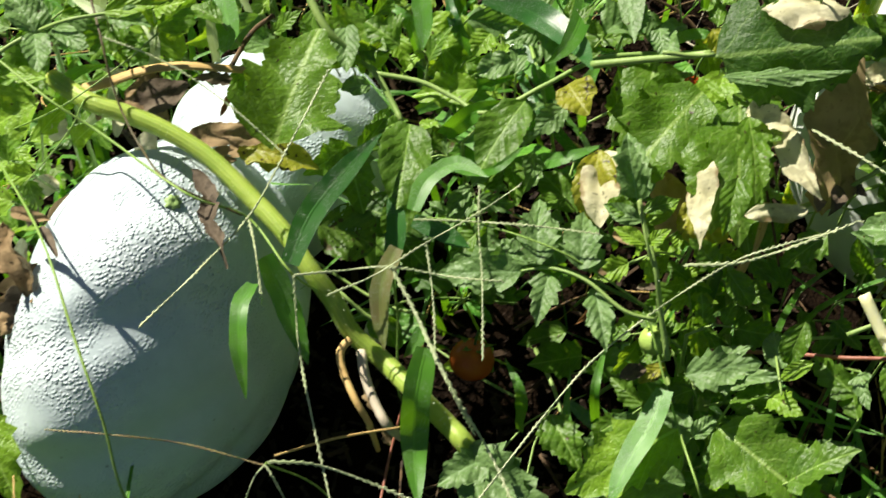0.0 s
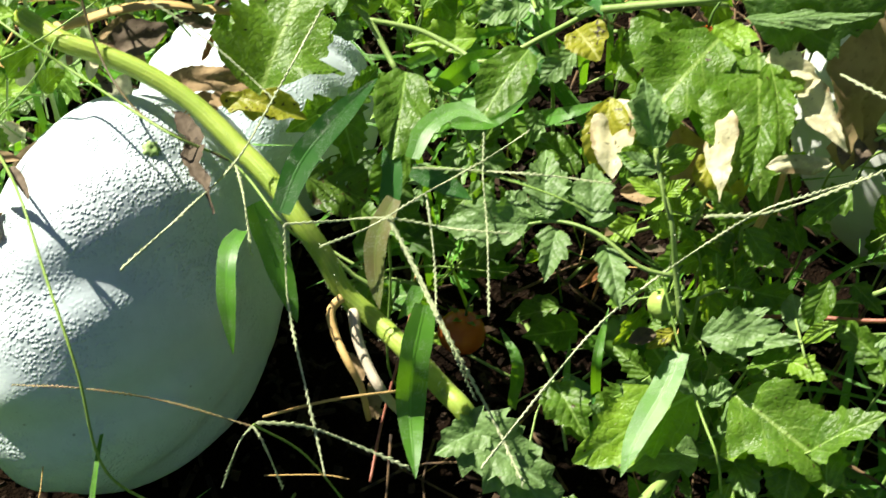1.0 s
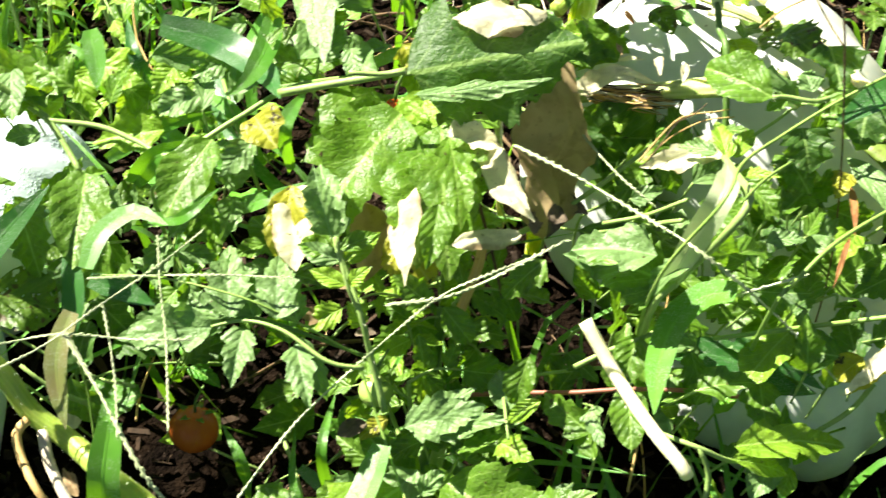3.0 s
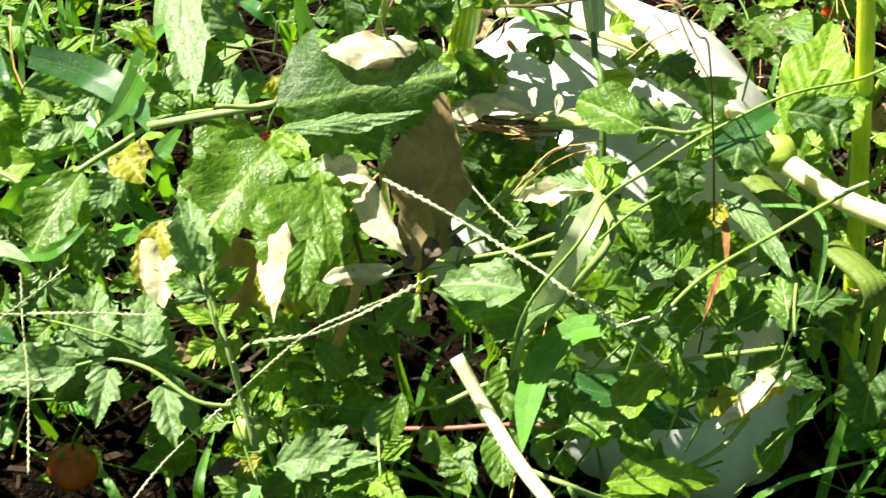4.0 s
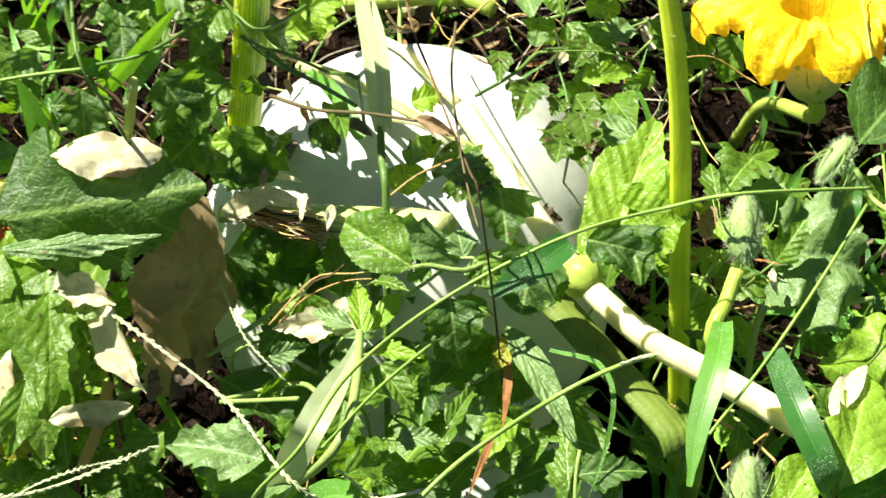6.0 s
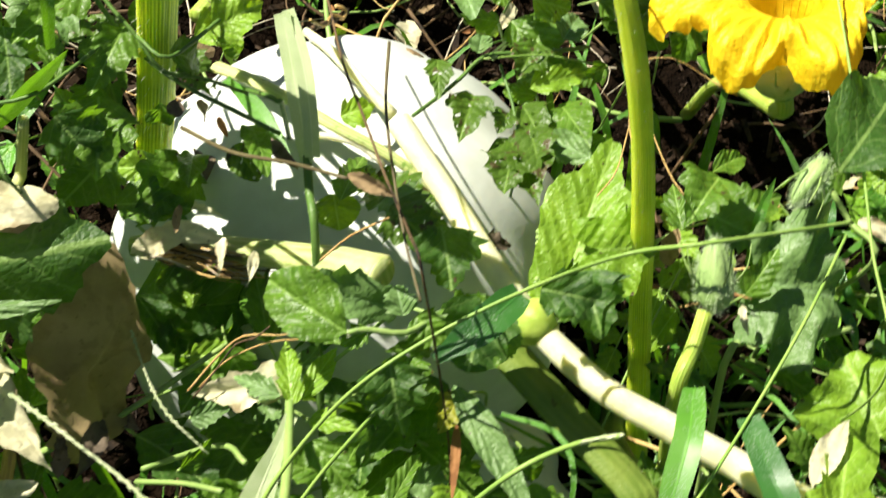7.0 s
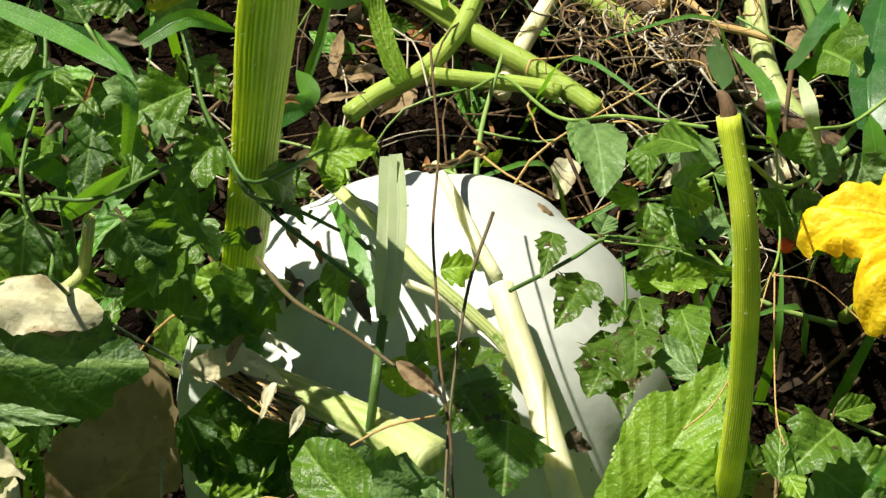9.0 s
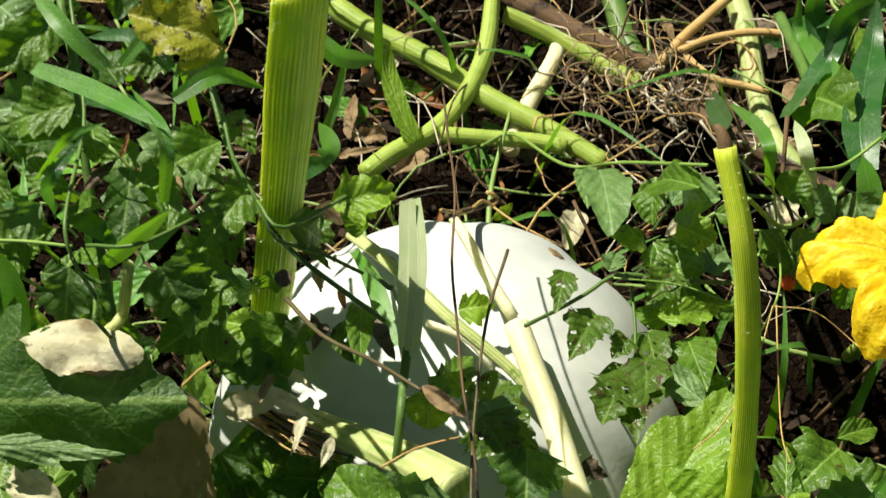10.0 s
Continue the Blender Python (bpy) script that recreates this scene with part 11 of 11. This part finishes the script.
leaf(tr, (0.489, 0.599, 0.369), (0.479, 0.603, 0.384), 0.0175, (0.023, -0.311, 0.95), 'bright', 'tooth', seed=941)


leaf(mr, (0.465, 0.493, 0.402), (0.428, 0.531, 0.398), 0.036, (-0.1, -0.45, 0.88), 'tomato', 'oval', seed=701, rows=24, cols=10, ripple=0.08)
tube(mr, 'leaf_stalk', [(0.465, 0.493, 0.402), (0.476, 0.495, 0.399), (0.495, 0.493, 0.394), (0.513, 0.505, 0.385)], 0.0015, 0.0018, 'tpale', seed=701, bristles=30)
leaf(mr, (0.476, 0.495, 0.398), (0.461, 0.491, 0.392), 0.014, (-0.1, -0.45, 0.88), 'tomato', 'tooth', seed=702)
leaf(mr, (0.496, 0.504, 0.392), (0.494, 0.521, 0.396), 0.020, (-0.1, -0.45, 0.88), 'grey', 'tooth', seed=703)
leaf(mr, (0.502, 0.504, 0.39), (0.516, 0.489, 0.384), 0.026, (-0.1, -0.45, 0.88), 'tomato', 'tooth', seed=704)
leaf(mr, (0.486, 0.485, 0.378), (0.487, 0.459, 0.36), 0.042, (0.0, -0.5, 0.86), 'deep', 'tooth', seed=705, rows=24, cols=10)
leaf(mr, (0.525, 0.567, 0.372), (0.526, 0.531, 0.362), 0.040, (0.1, -0.5, 0.86), 'deep', 'tooth', seed=706, rows=24, cols=10)
leaf(mr, (0.499, 0.584, 0.372), (0.52, 0.556, 0.368), 0.036, (0.0, -0.5, 0.86), 'eaten', 'tooth', seed=707, rows=24, cols=10)
leaf(mr, (0.469, 0.612, 0.345), (0.47, 0.591, 0.338), 0.028, (0.0, -0.5, 0.86), 'bright', 'oval', seed=708)
leaf(mr, (0.385, 0.387, 0.345), (0.325, 0.434, 0.335), 0.048, (-0.05, -0.5, 0.86), 'tomato', 'tooth', seed=709, rows=26, cols=10, label='broad toothed leaf with a quilted surface')
leaf(mr, (0.484, 0.439, 0.32), (0.513, 0.44, 0.312), 0.032, (0.0, -0.5, 0.86), 'grey', 'tooth', seed=710, rows=24, cols=10)
leaf(mr, (0.543, 0.524, 0.368), (0.528, 0.484, 0.355), 0.048, (0.0, -0.5, 0.86), 'deep', 'oval', seed=711, rows=24, cols=10)
leaf(mr, (0.489, 0.35, 0.3), (0.454, 0.372, 0.285), 0.030, (0.0, -0.5, 0.86), 'deep', 'lance', seed=712, rows=24, cols=10)
leaf(sq, (0.217, 0.561, 0.352), (0.146, 0.485, 0.318), 0.085, (0.0, -0.35, 0.93), 'squash', 'lobed', seed=713, rows=36, cols=14, fold=0.15, label='broad sunlit squash leaf nibbled by insects')
leaf(sq, (0.245, 0.548, 0.35), (0.239, 0.441, 0.305), 0.070, (-0.1, -0.5, 0.86), 'squash', 'lobed', seed=714, rows=36, cols=14, fold=0.20, label='broad squash leaf hanging before the withered one')
leaf(tm, (0.073, 0.425, 0.3), (0.006, 0.427, 0.296), 0.040, (0.0, -0.5, 0.86), 'grey', 'lobed', seed=721, rows=26, cols=10)
leaf(tm, (0.086, 0.431, 0.302), (0.087, 0.488, 0.312), 0.034, (0.0, -0.5, 0.86), 'grey', 'tooth', seed=722, rows=24, cols=10)
leaf(tm, (0.118, 0.425, 0.302), (0.122, 0.475, 0.31), 0.034, (0.0, -0.5, 0.86), 'grey', 'tooth', seed=723, rows=24, cols=10)
leaf(tm, (0.094, 0.428, 0.292), (0.084, 0.385, 0.284), 0.028, (0.0, -0.5, 0.86), 'grey', 'lobed', seed=724, rows=24, cols=10)
leaf(tm, (0.13, 0.413, 0.288), (0.137, 0.364, 0.28), 0.026, (0.0, -0.5, 0.86), 'grey', 'lobed', seed=725, rows=24, cols=10)
leaf(tm, (0.078, 0.434, 0.298), (0.057, 0.457, 0.3), 0.020, (0.0, -0.5, 0.86), 'grey', 'tooth', seed=728)
tube(tm, 'leaf_stalk', [(0.071, 0.429, 0.296), (0.096, 0.43, 0.298), (0.123, 0.416, 0.3), (0.151, 0.393, 0.292), (0.175, 0.389, 0.285)], 0.0012, 0.0016, 'tpale', seed=726)
leaf(tm, (0.164, 0.462, 0.34), (0.157, 0.521, 0.352), 0.030, (0.0, -0.6, 0.80), 'grey', 'tooth', seed=727, rows=24, cols=10)
leaf(tm, (0.166, 0.453, 0.325), (0.137, 0.466, 0.33), 0.016, (0.0, -0.6, 0.80), 'grey', 'lance', seed=729)
leaf(tm, (0.168, 0.452, 0.325), (0.196, 0.469, 0.332), 0.016, (0.0, -0.6, 0.80), 'bright', 'lance', seed=730)
tube(tm, 'stem', [(0.164, 0.462, 0.34), (0.169, 0.449, 0.32), (0.176, 0.423, 0.3), (0.18, 0.408, 0.267), (0.185, 0.386, 0.235)], 0.0018, 0.0026, 'tpale', seed=731, bristles=40)
leaf(tl, (0.192, 0.342, 0.205), (0.104, 0.293, 0.19), 0.062, (0.0, -0.4, 0.91), 'bright', 'tooth', seed=732, rows=28, cols=12)
leaf(tl, (0.224, 0.345, 0.2), (0.298, 0.278, 0.185), 0.075, (0.0, -0.4, 0.91), 'squash', 'lobed', seed=733, rows=30, cols=12)
leaf(tl, (0.017, 0.33, 0.19), (0.084, 0.281, 0.18), 0.055, (0.0, -0.4, 0.91), 'grey', 'tooth', seed=734, rows=28, cols=12)
leaf(tl, (0.094, 0.362, 0.19), (0.116, 0.319, 0.18), 0.034, (0.0, -0.4, 0.91), 'tomato', 'tooth', seed=735, rows=24, cols=10)
leaf(tl, (0.198, 0.371, 0.235), (0.256, 0.376, 0.245), 0.034, (0.0, -0.4, 0.91), 'grey', 'tooth', seed=736, rows=24, cols=10)
leaf(tp, (0.384, 0.661, 0.322), (0.352, 0.618, 0.322), 0.044, (0.05, -0.45, 0.89), 'tomato', 'tooth', seed=741, rows=26, cols=10)
leaf(tp, (0.341, 0.675, 0.322), (0.307, 0.637, 0.322), 0.050, (0.25, -0.55, 0.79), 'deep', 'lobed', seed=742, rows=26, cols=10)
leaf(tp, (0.307, 0.692, 0.322), (0.338, 0.665, 0.322), 0.040, (0.25, -0.55, 0.79), 'deep', 'lobed', seed=750, rows=26, cols=10)
leaf(tp, (0.34, 0.714, 0.402), (0.353, 0.657, 0.385), 0.034, (0.2, -0.5, 0.84), 'eaten', 'lobed', seed=743, rows=28, cols=10)
leaf(tp, (0.392, 0.702, 0.41), (0.364, 0.703, 0.411), 0.026, (0.2, -0.5, 0.84), 'deep', 'oval', seed=744, rows=22, cols=10)
leaf(tp, (0.334, 0.71, 0.428), (0.301, 0.674, 0.422), 0.050, (-0.1, -0.45, 0.89), 'grey', 'tooth', seed=745, rows=28, cols=12, label='downy grey-green leaf with sharp teeth')
leaf(tp, (0.395, 0.747, 0.33), (0.435, 0.762, 0.322), 0.030, (0.0, -0.45, 0.89), 'bright', 'lobed', seed=746, rows=26, cols=10)
leaf(tp, (0.386, 0.705, 0.372), (0.407, 0.678, 0.362), 0.026, (0.2, -0.5, 0.84), 'eaten', 'tooth', seed=747, rows=22, cols=10)
leaf(tp, (0.414, 0.653, 0.345), (0.427, 0.63, 0.34), 0.022, (0.1, -0.5, 0.86), 'eaten', 'oval', seed=748, rows=22, cols=10)
leaf(tp, (0.343, 0.674, 0.39), (0.331, 0.665, 0.372), 0.030, (0.2, -0.5, 0.84), 'deep', 'tooth', seed=749, rows=22, cols=10)
tube(tp, 'stem', [(0.327, 0.761, 0.432), (0.345, 0.716, 0.422), (0.366, 0.681, 0.413), (0.39, 0.658, 0.405), (0.418, 0.642, 0.396), (0.442, 0.634, 0.38)], 0.0016, 0.0014, 'tstem', seed=751, bristles=80)
leaf(gl, (0.347, 0.739, 0.48), (0.293, 0.748, 0.49), 0.046, (-0.1, -0.45, 0.89), 'yellow', 'lobed', seed=752, rows=28, cols=12, label='pale blotched leaf, bleached by mites')
leaf(gl, (0.327, 0.742, 0.47), (0.348, 0.724, 0.465), 0.034, (-0.1, -0.45, 0.89), 'grey', 'tooth', seed=753, rows=24, cols=10)
leaf(gl, (0.251, 0.737, 0.42), (0.205, 0.729, 0.42), 0.048, (-0.1, -0.45, 0.89), 'grey', 'tooth', seed=754, rows=28, cols=12)
leaf(gl, (0.231, 0.783, 0.43), (0.192, 0.775, 0.43), 0.044, (-0.1, -0.45, 0.89), 'grey', 'tooth', seed=755, rows=28, cols=12)
leaf(gl, (0.289, 0.727, 0.4), (0.271, 0.709, 0.395), 0.024, (-0.1, -0.45, 0.89), 'tomato', 'oval', seed=756, rows=22, cols=10)
tube(gl, 'stem', [(0.234, 0.801, 0.44), (0.25, 0.758, 0.425), (0.26, 0.716, 0.4), (0.27, 0.682, 0.37), (0.28, 0.648, 0.34)], 0.0026, 0.0030, 'tstem', seed=757, bristles=60)
blade(gl, [(0.231, 0.782, 0.38), (0.265, 0.782, 0.37), (0.294, 0.766, 0.36)], 0.0150, (-0.1, -0.4, 0.91), 'blade_dark', seed=758)
blade(gl, [(0.314, 0.714, 0.36), (0.299, 0.691, 0.355), (0.288, 0.674, 0.35)], 0.0120, (-0.1, -0.4, 0.91), 'blade', seed=759)


# ---------------------------------------------------------------- young tomato shoots
DARK_GAPS = [(0.335, 0.545, 0.055), (0.785, 0.78, 0.095), (0.29, 0.68, 0.05)]


def in_gap(x, y):
    """Hollows between the plants where bare soil lies in deep shade."""
    return any((x - a) ** 2 + (y - b) ** 2 < r * r for a, b, r in DARK_GAPS)


def spot_free(x, y, pad=0.0):
    for a, b, r in KEEP_CLEAR:
        if (x - a) ** 2 + (y - b) ** 2 < (r + pad) ** 2:
            return False
    return True


def shoot(x, y, top, seed, leaves=5):
    """One stem from the soil with tomato leaves spreading from it."""
    rng = np.random.default_rng(seed)
    root = thing("tomato_shoot", x, y, 0.0, "young green tomato shoot with toothed leaves", "tomato plant", "tomato shoots")
    lean = rng.normal(0, 0.02, 2)
    stem = [(x, y, -0.01), (x + lean[0] * 0.4, y + lean[1] * 0.4, top * 0.5), (x + lean[0], y + lean[1], top)]
    tube(root, "stem", stem, 0.0030, 0.0016, "tpale", 7, seed=seed)
    look_of = ("tomato", "bright", "grey", "tomato", "bright")[seed % 5]
    for k in range(leaves):
        a = k * 2.4 + rng.uniform(0, 1)
        s = 1.0 - 0.11 * k
        p = np.array((x + lean[0] * s, y + lean[1] * s, top * s))
        d = np.array((math.cos(a), math.sin(a), 0.0))
        ln = rng.uniform(0.035, 0.065)
        pts = [p, p + d * ln * 0.5 + np.array((0, 0, ln * 0.30)), p + d * ln + np.array((0, 0, ln * rng.uniform(-0.1, 0.35)))]
        compound(root, pts, rng.uniform(0.030, 0.046), (-0.15 + rng.normal(0, 0.25), -0.25 + rng.normal(0, 0.25), 0.9), look_of, 2, seed * 7 + k, "tooth" if rng.random() < 0.7 else "lobed", "tpale", 0.0012)


def shoots(count, seed, xr, yr, share=0.93):
    rng = np.random.default_rng(seed)
    n = 0
    while n < count:
        x, y = rng.uniform(*xr), rng.uniform(*yr)
        if not spot_free(x, y, 0.03) or in_gap(x, y):
            continue
        shoot(x, y, canopy_height(x, y) * rng.uniform(share - 0.18, share), seed * 100 + n)
        n += 1


shoots(12, 1, (-0.50, 0.06), (0.60, 1.00))
shoots(6, 2, (0.16, 0.30), (0.36, 0.60), 0.85)
shoots(10, 3, (0.42, 0.90), (0.08, 0.36), 0.85)
shoots(7, 4, (0.66, 1.05), (0.35, 0.80), 0.8)
shoots(4, 6, (-0.45, -0.42), (0.2, 0.6), 0.8)


def shade_leaves(parent, centre, reach, count, seed):
    """Leaves added between a pumpkin and the sun, to keep its rind in shade."""
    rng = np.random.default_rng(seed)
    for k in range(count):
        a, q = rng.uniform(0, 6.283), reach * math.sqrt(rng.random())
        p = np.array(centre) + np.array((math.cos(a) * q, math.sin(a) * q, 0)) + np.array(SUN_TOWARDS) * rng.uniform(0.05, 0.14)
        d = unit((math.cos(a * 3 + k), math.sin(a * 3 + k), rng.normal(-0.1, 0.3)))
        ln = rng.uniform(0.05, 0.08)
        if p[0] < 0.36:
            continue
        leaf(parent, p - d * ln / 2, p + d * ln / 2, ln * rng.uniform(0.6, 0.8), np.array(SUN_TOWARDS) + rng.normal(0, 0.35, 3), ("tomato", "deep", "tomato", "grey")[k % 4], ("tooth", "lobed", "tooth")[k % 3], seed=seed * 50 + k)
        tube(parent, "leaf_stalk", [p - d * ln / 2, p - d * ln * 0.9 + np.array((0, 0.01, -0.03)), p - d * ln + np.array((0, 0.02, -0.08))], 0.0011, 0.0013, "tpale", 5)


# added leaves that hold the sun off the front pale pumpkin
shade_leaves(mr, (0.46, 0.46, 0.16), 0.10, 26, 91)



# ---------------------------------------------------------------- undergrowth
def undergrowth(name, count, material, kind, size, seed, lowest, highest, label, xr=(-2.2, 2.8), yr=(-1.1, 3.2)):
    """Loose leaves on thin stalks filling the shade below the plants' tops."""
    rng = np.random.default_rng(seed)
    verts, faces, uvs = [], [], []
    n = 0
    while n < count:
        x, y = rng.uniform(*xr), rng.uniform(*yr)
        h = canopy_height(x, y)
        far = math.hypot((x - 0.28) / 1.15, (y - 0.75) / 0.95) + 0.35 * noise.noise(Vector((x * 1.6, y * 1.6, 9)))
        if far > 0.9 and rng.random() > math.exp(-((far - 0.9) * 1.6) ** 2 - 0.3):
            continue
        if 0.04 < x < 0.32 and 0.60 < y < 1.15 and rng.random() < 0.6:
            continue
        if not spot_free(x, y, 0.02) or (x > 0.25 and x < 0.95 and y > 0.80 and rng.random() < 0.93):
            continue
        if -0.10 < x < 0.16 and 0.05 < y < 0.50 and rng.random() < 0.95:
            continue
        if 0.22 < x < 0.38 and 0.22 < y < 0.50 and rng.random() < 0.7:
            continue
        z = rng.uniform(lowest, highest) * h
        a = rng.uniform(0, 6.283)
        ln = size * rng.uniform(0.6, 1.3)
        way = np.array((math.cos(a), math.sin(a), rng.uniform(-0.6, 0.5)))
        base = np.array((x, y, z))
        tip = base + unit(way) * ln
        v, f, u = leaf_data(base, tip, ln * rng.uniform(0.5, 0.75), rng.normal(0, 0.6, 3) + np.array((-0.1, -0.15, 0.7)), kind, 0.25, 0.25, 0.08, seed * 997 + n, 10, 4)
        n += 1
        if in_gap(x, y):
            continue
        o = len(verts)
        verts += list(v)
        uvs += list(u)
        faces += [tuple(i + o for i in g) for g in f]
        foot = base - unit(way) * 0.03 + np.array((0, 0, -0.03))
        sv, sf, su, _, _ = tube_data([foot, base], 0.0012, 0.0009, 4, gap=0.03)
        o = len(verts)
        verts += list(sv)
        uvs += list(su)
        faces += [tuple(i + o for i in g) for g in sf]
    return tagged(sheet(name, verts, faces, material, None, uvs), label, "undergrowth", kind="stuff")


undergrowth("undergrowth", 3000, "tomato", "tooth", 0.050, 3, 0.05, 0.36, "shaded green tomato foliage low over the soil")
undergrowth("weeds", 600, "bright", "oval", 0.024, 4, 0.10, 0.85, "small bright green weed leaves between the plants")


def grass_fill(count, seed):
    rng = np.random.default_rng(seed)
    verts, faces, uvs = [], [], []
    us = (-1, 0, 1)
    n = 0
    while n < count:
        x, y = rng.normal(0.3, 1.0), rng.normal(0.9, 0.9)
        if not spot_free(x, y, 0.01) or (0.25 < x < 0.95 and y > 0.80 and rng.random() < 0.9) or (-0.12 < x < 0.20 and 0.05 < y < 0.56) or (0.02 < x < 0.32 and 0.60 < y < 1.2 and rng.random() < 0.85):
            continue
        a = rng.uniform(0, 6.283)
        d = np.array((math.cos(a), math.sin(a), 0))
        ln = rng.uniform(0.10, 0.24)
        p = spline([(x, y, 0.0), np.array((x, y, 0)) + d * ln * 0.2 + np.array((0, 0, ln * 0.65)), np.array((x, y, 0)) + d * ln * 0.7 + np.array((0, 0, ln * 0.8))], 0.025)
        side = np.array((-d[1], d[0], 0.0))
        o = len(verts)
        for i, q in enumerate(p):
            s = i / (len(p) - 1)
            w = 0.0045 * (1 - 0.95 * s**1.8)
            for k in us:
                verts.append(q + side * k * w + np.array((0, 0, abs(k) * w * 0.3)))
                uvs.append((k * 0.5 + 0.5, s))
        for i in range(len(p) - 1):
            for j in range(2):
                faces.append((o + i * 3 + j, o + i * 3 + j + 1, o + i * 3 + j + 4, o + i * 3 + j + 3))
        n += 1
    return tagged(sheet("grass", verts, faces, "blade", None, uvs), "thin green grass growing up between the plants", "grass", kind="stuff")


grass_fill(3000, 8)


def mulch(count, seed):
    """Bark chips and crumbs strewn on the soil."""
    rng = np.random.default_rng(seed)
    verts, faces = [], []
    for _ in range(count):
        x, y = rng.uniform(-0.7, 1.4), rng.uniform(0.0, 1.7)
        ln, w, h = rng.uniform(0.004, 0.026), rng.uniform(0.0007, 0.0042), rng.uniform(0.0005, 0.002)
        turn = Euler((rng.normal(0, 0.5), rng.normal(0, 0.5), rng.uniform(0, 6.283))).to_matrix()
        z = rng.uniform(-0.004, 0.022)
        o = len(verts)
        for sx, sy, sz in ((-1, -1, -1), (1, -0.7, -1), (0.8, 1, -1), (-0.9, 0.8, -1), (-0.8, -0.8, 1), (0.9, -0.9, 1), (1, 0.7, 1), (-1, 1, 1)):
            p = turn @ Vector((sx * ln / 2, sy * w, sz * h))
            verts.append((x + p.x, y + p.y, z + p.z))
        faces += [tuple(o + i for i in q) for q in ((3, 2, 1, 0), (4, 5, 6, 7), (0, 1, 5, 4), (1, 2, 6, 5), (2, 3, 7, 6), (3, 0, 4, 7))]
    return tagged(sheet("mulch", verts, faces, "chip", None, None, "", False), "dark brown bark chips strewn over the soil", "mulch", kind="stuff")


mulch(10000, 12)


def litter(name, count, material, seed, thick, label, category, xr=(-0.6, 1.2), yr=(0.05, 1.4)):
    """Thin broken stalks lying about and leaning between the plants."""
    rng = np.random.default_rng(seed)
    verts, faces, uvs = [], [], []
    n = 0
    while n < count:
        x, y = rng.uniform(*xr), rng.uniform(*yr)
        if not spot_free(x, y, 0.0):
            continue
        h = canopy_height(x, y)
        z = rng.uniform(0.01, 0.85 * h) if rng.random() < 0.6 else rng.uniform(0.012, 0.03)
        a = rng.uniform(0, 6.283)
        ln = rng.uniform(0.04, 0.16)
        d = np.array((math.cos(a), math.sin(a), rng.normal(0, 0.5) if z > 0.05 else rng.normal(0, 0.08)))
        p = np.array((x, y, z))
        bow = rng.normal(0, 0.12, 3) * ln
        r = thick * rng.uniform(0.5, 1.4)
        v, f, u, _, _ = tube_data([p - d * ln / 2, p + bow, p + d * ln / 2], r, r * 0.6, 5, gap=0.02, seed=n)
        o = len(verts)
        verts += list(v)
        uvs += list(u)
        faces += [tuple(i + o for i in g) for g in f]
        n += 1
    return tagged(sheet(name, verts, faces, material, None, uvs), label, category, kind="stuff")


litter("dry_stalks", 200, "straw", 31, 0.0010, "thin straw-coloured dry stalks among the plants", "straw")
litter("brown_twigs", 260, "brown", 32, 0.0016, "thin brown dead stems on the soil", "twigs")
litter("green_stalks", 200, "tpale", 33, 0.0020, "thin green stalks crossing below the leaves", "stalks")
litter("loose_straw", 130, "bone", 34, 0.0009, "short bits of pale straw scattered over the mulch", "straw", (0.25, 1.1), (0.82, 1.6))
litter("dead_roots", 260, "brown", 35, 0.0014, "tangled dead roots and stem bits on the soil", "roots", (0.25, 1.1), (0.82, 1.6))
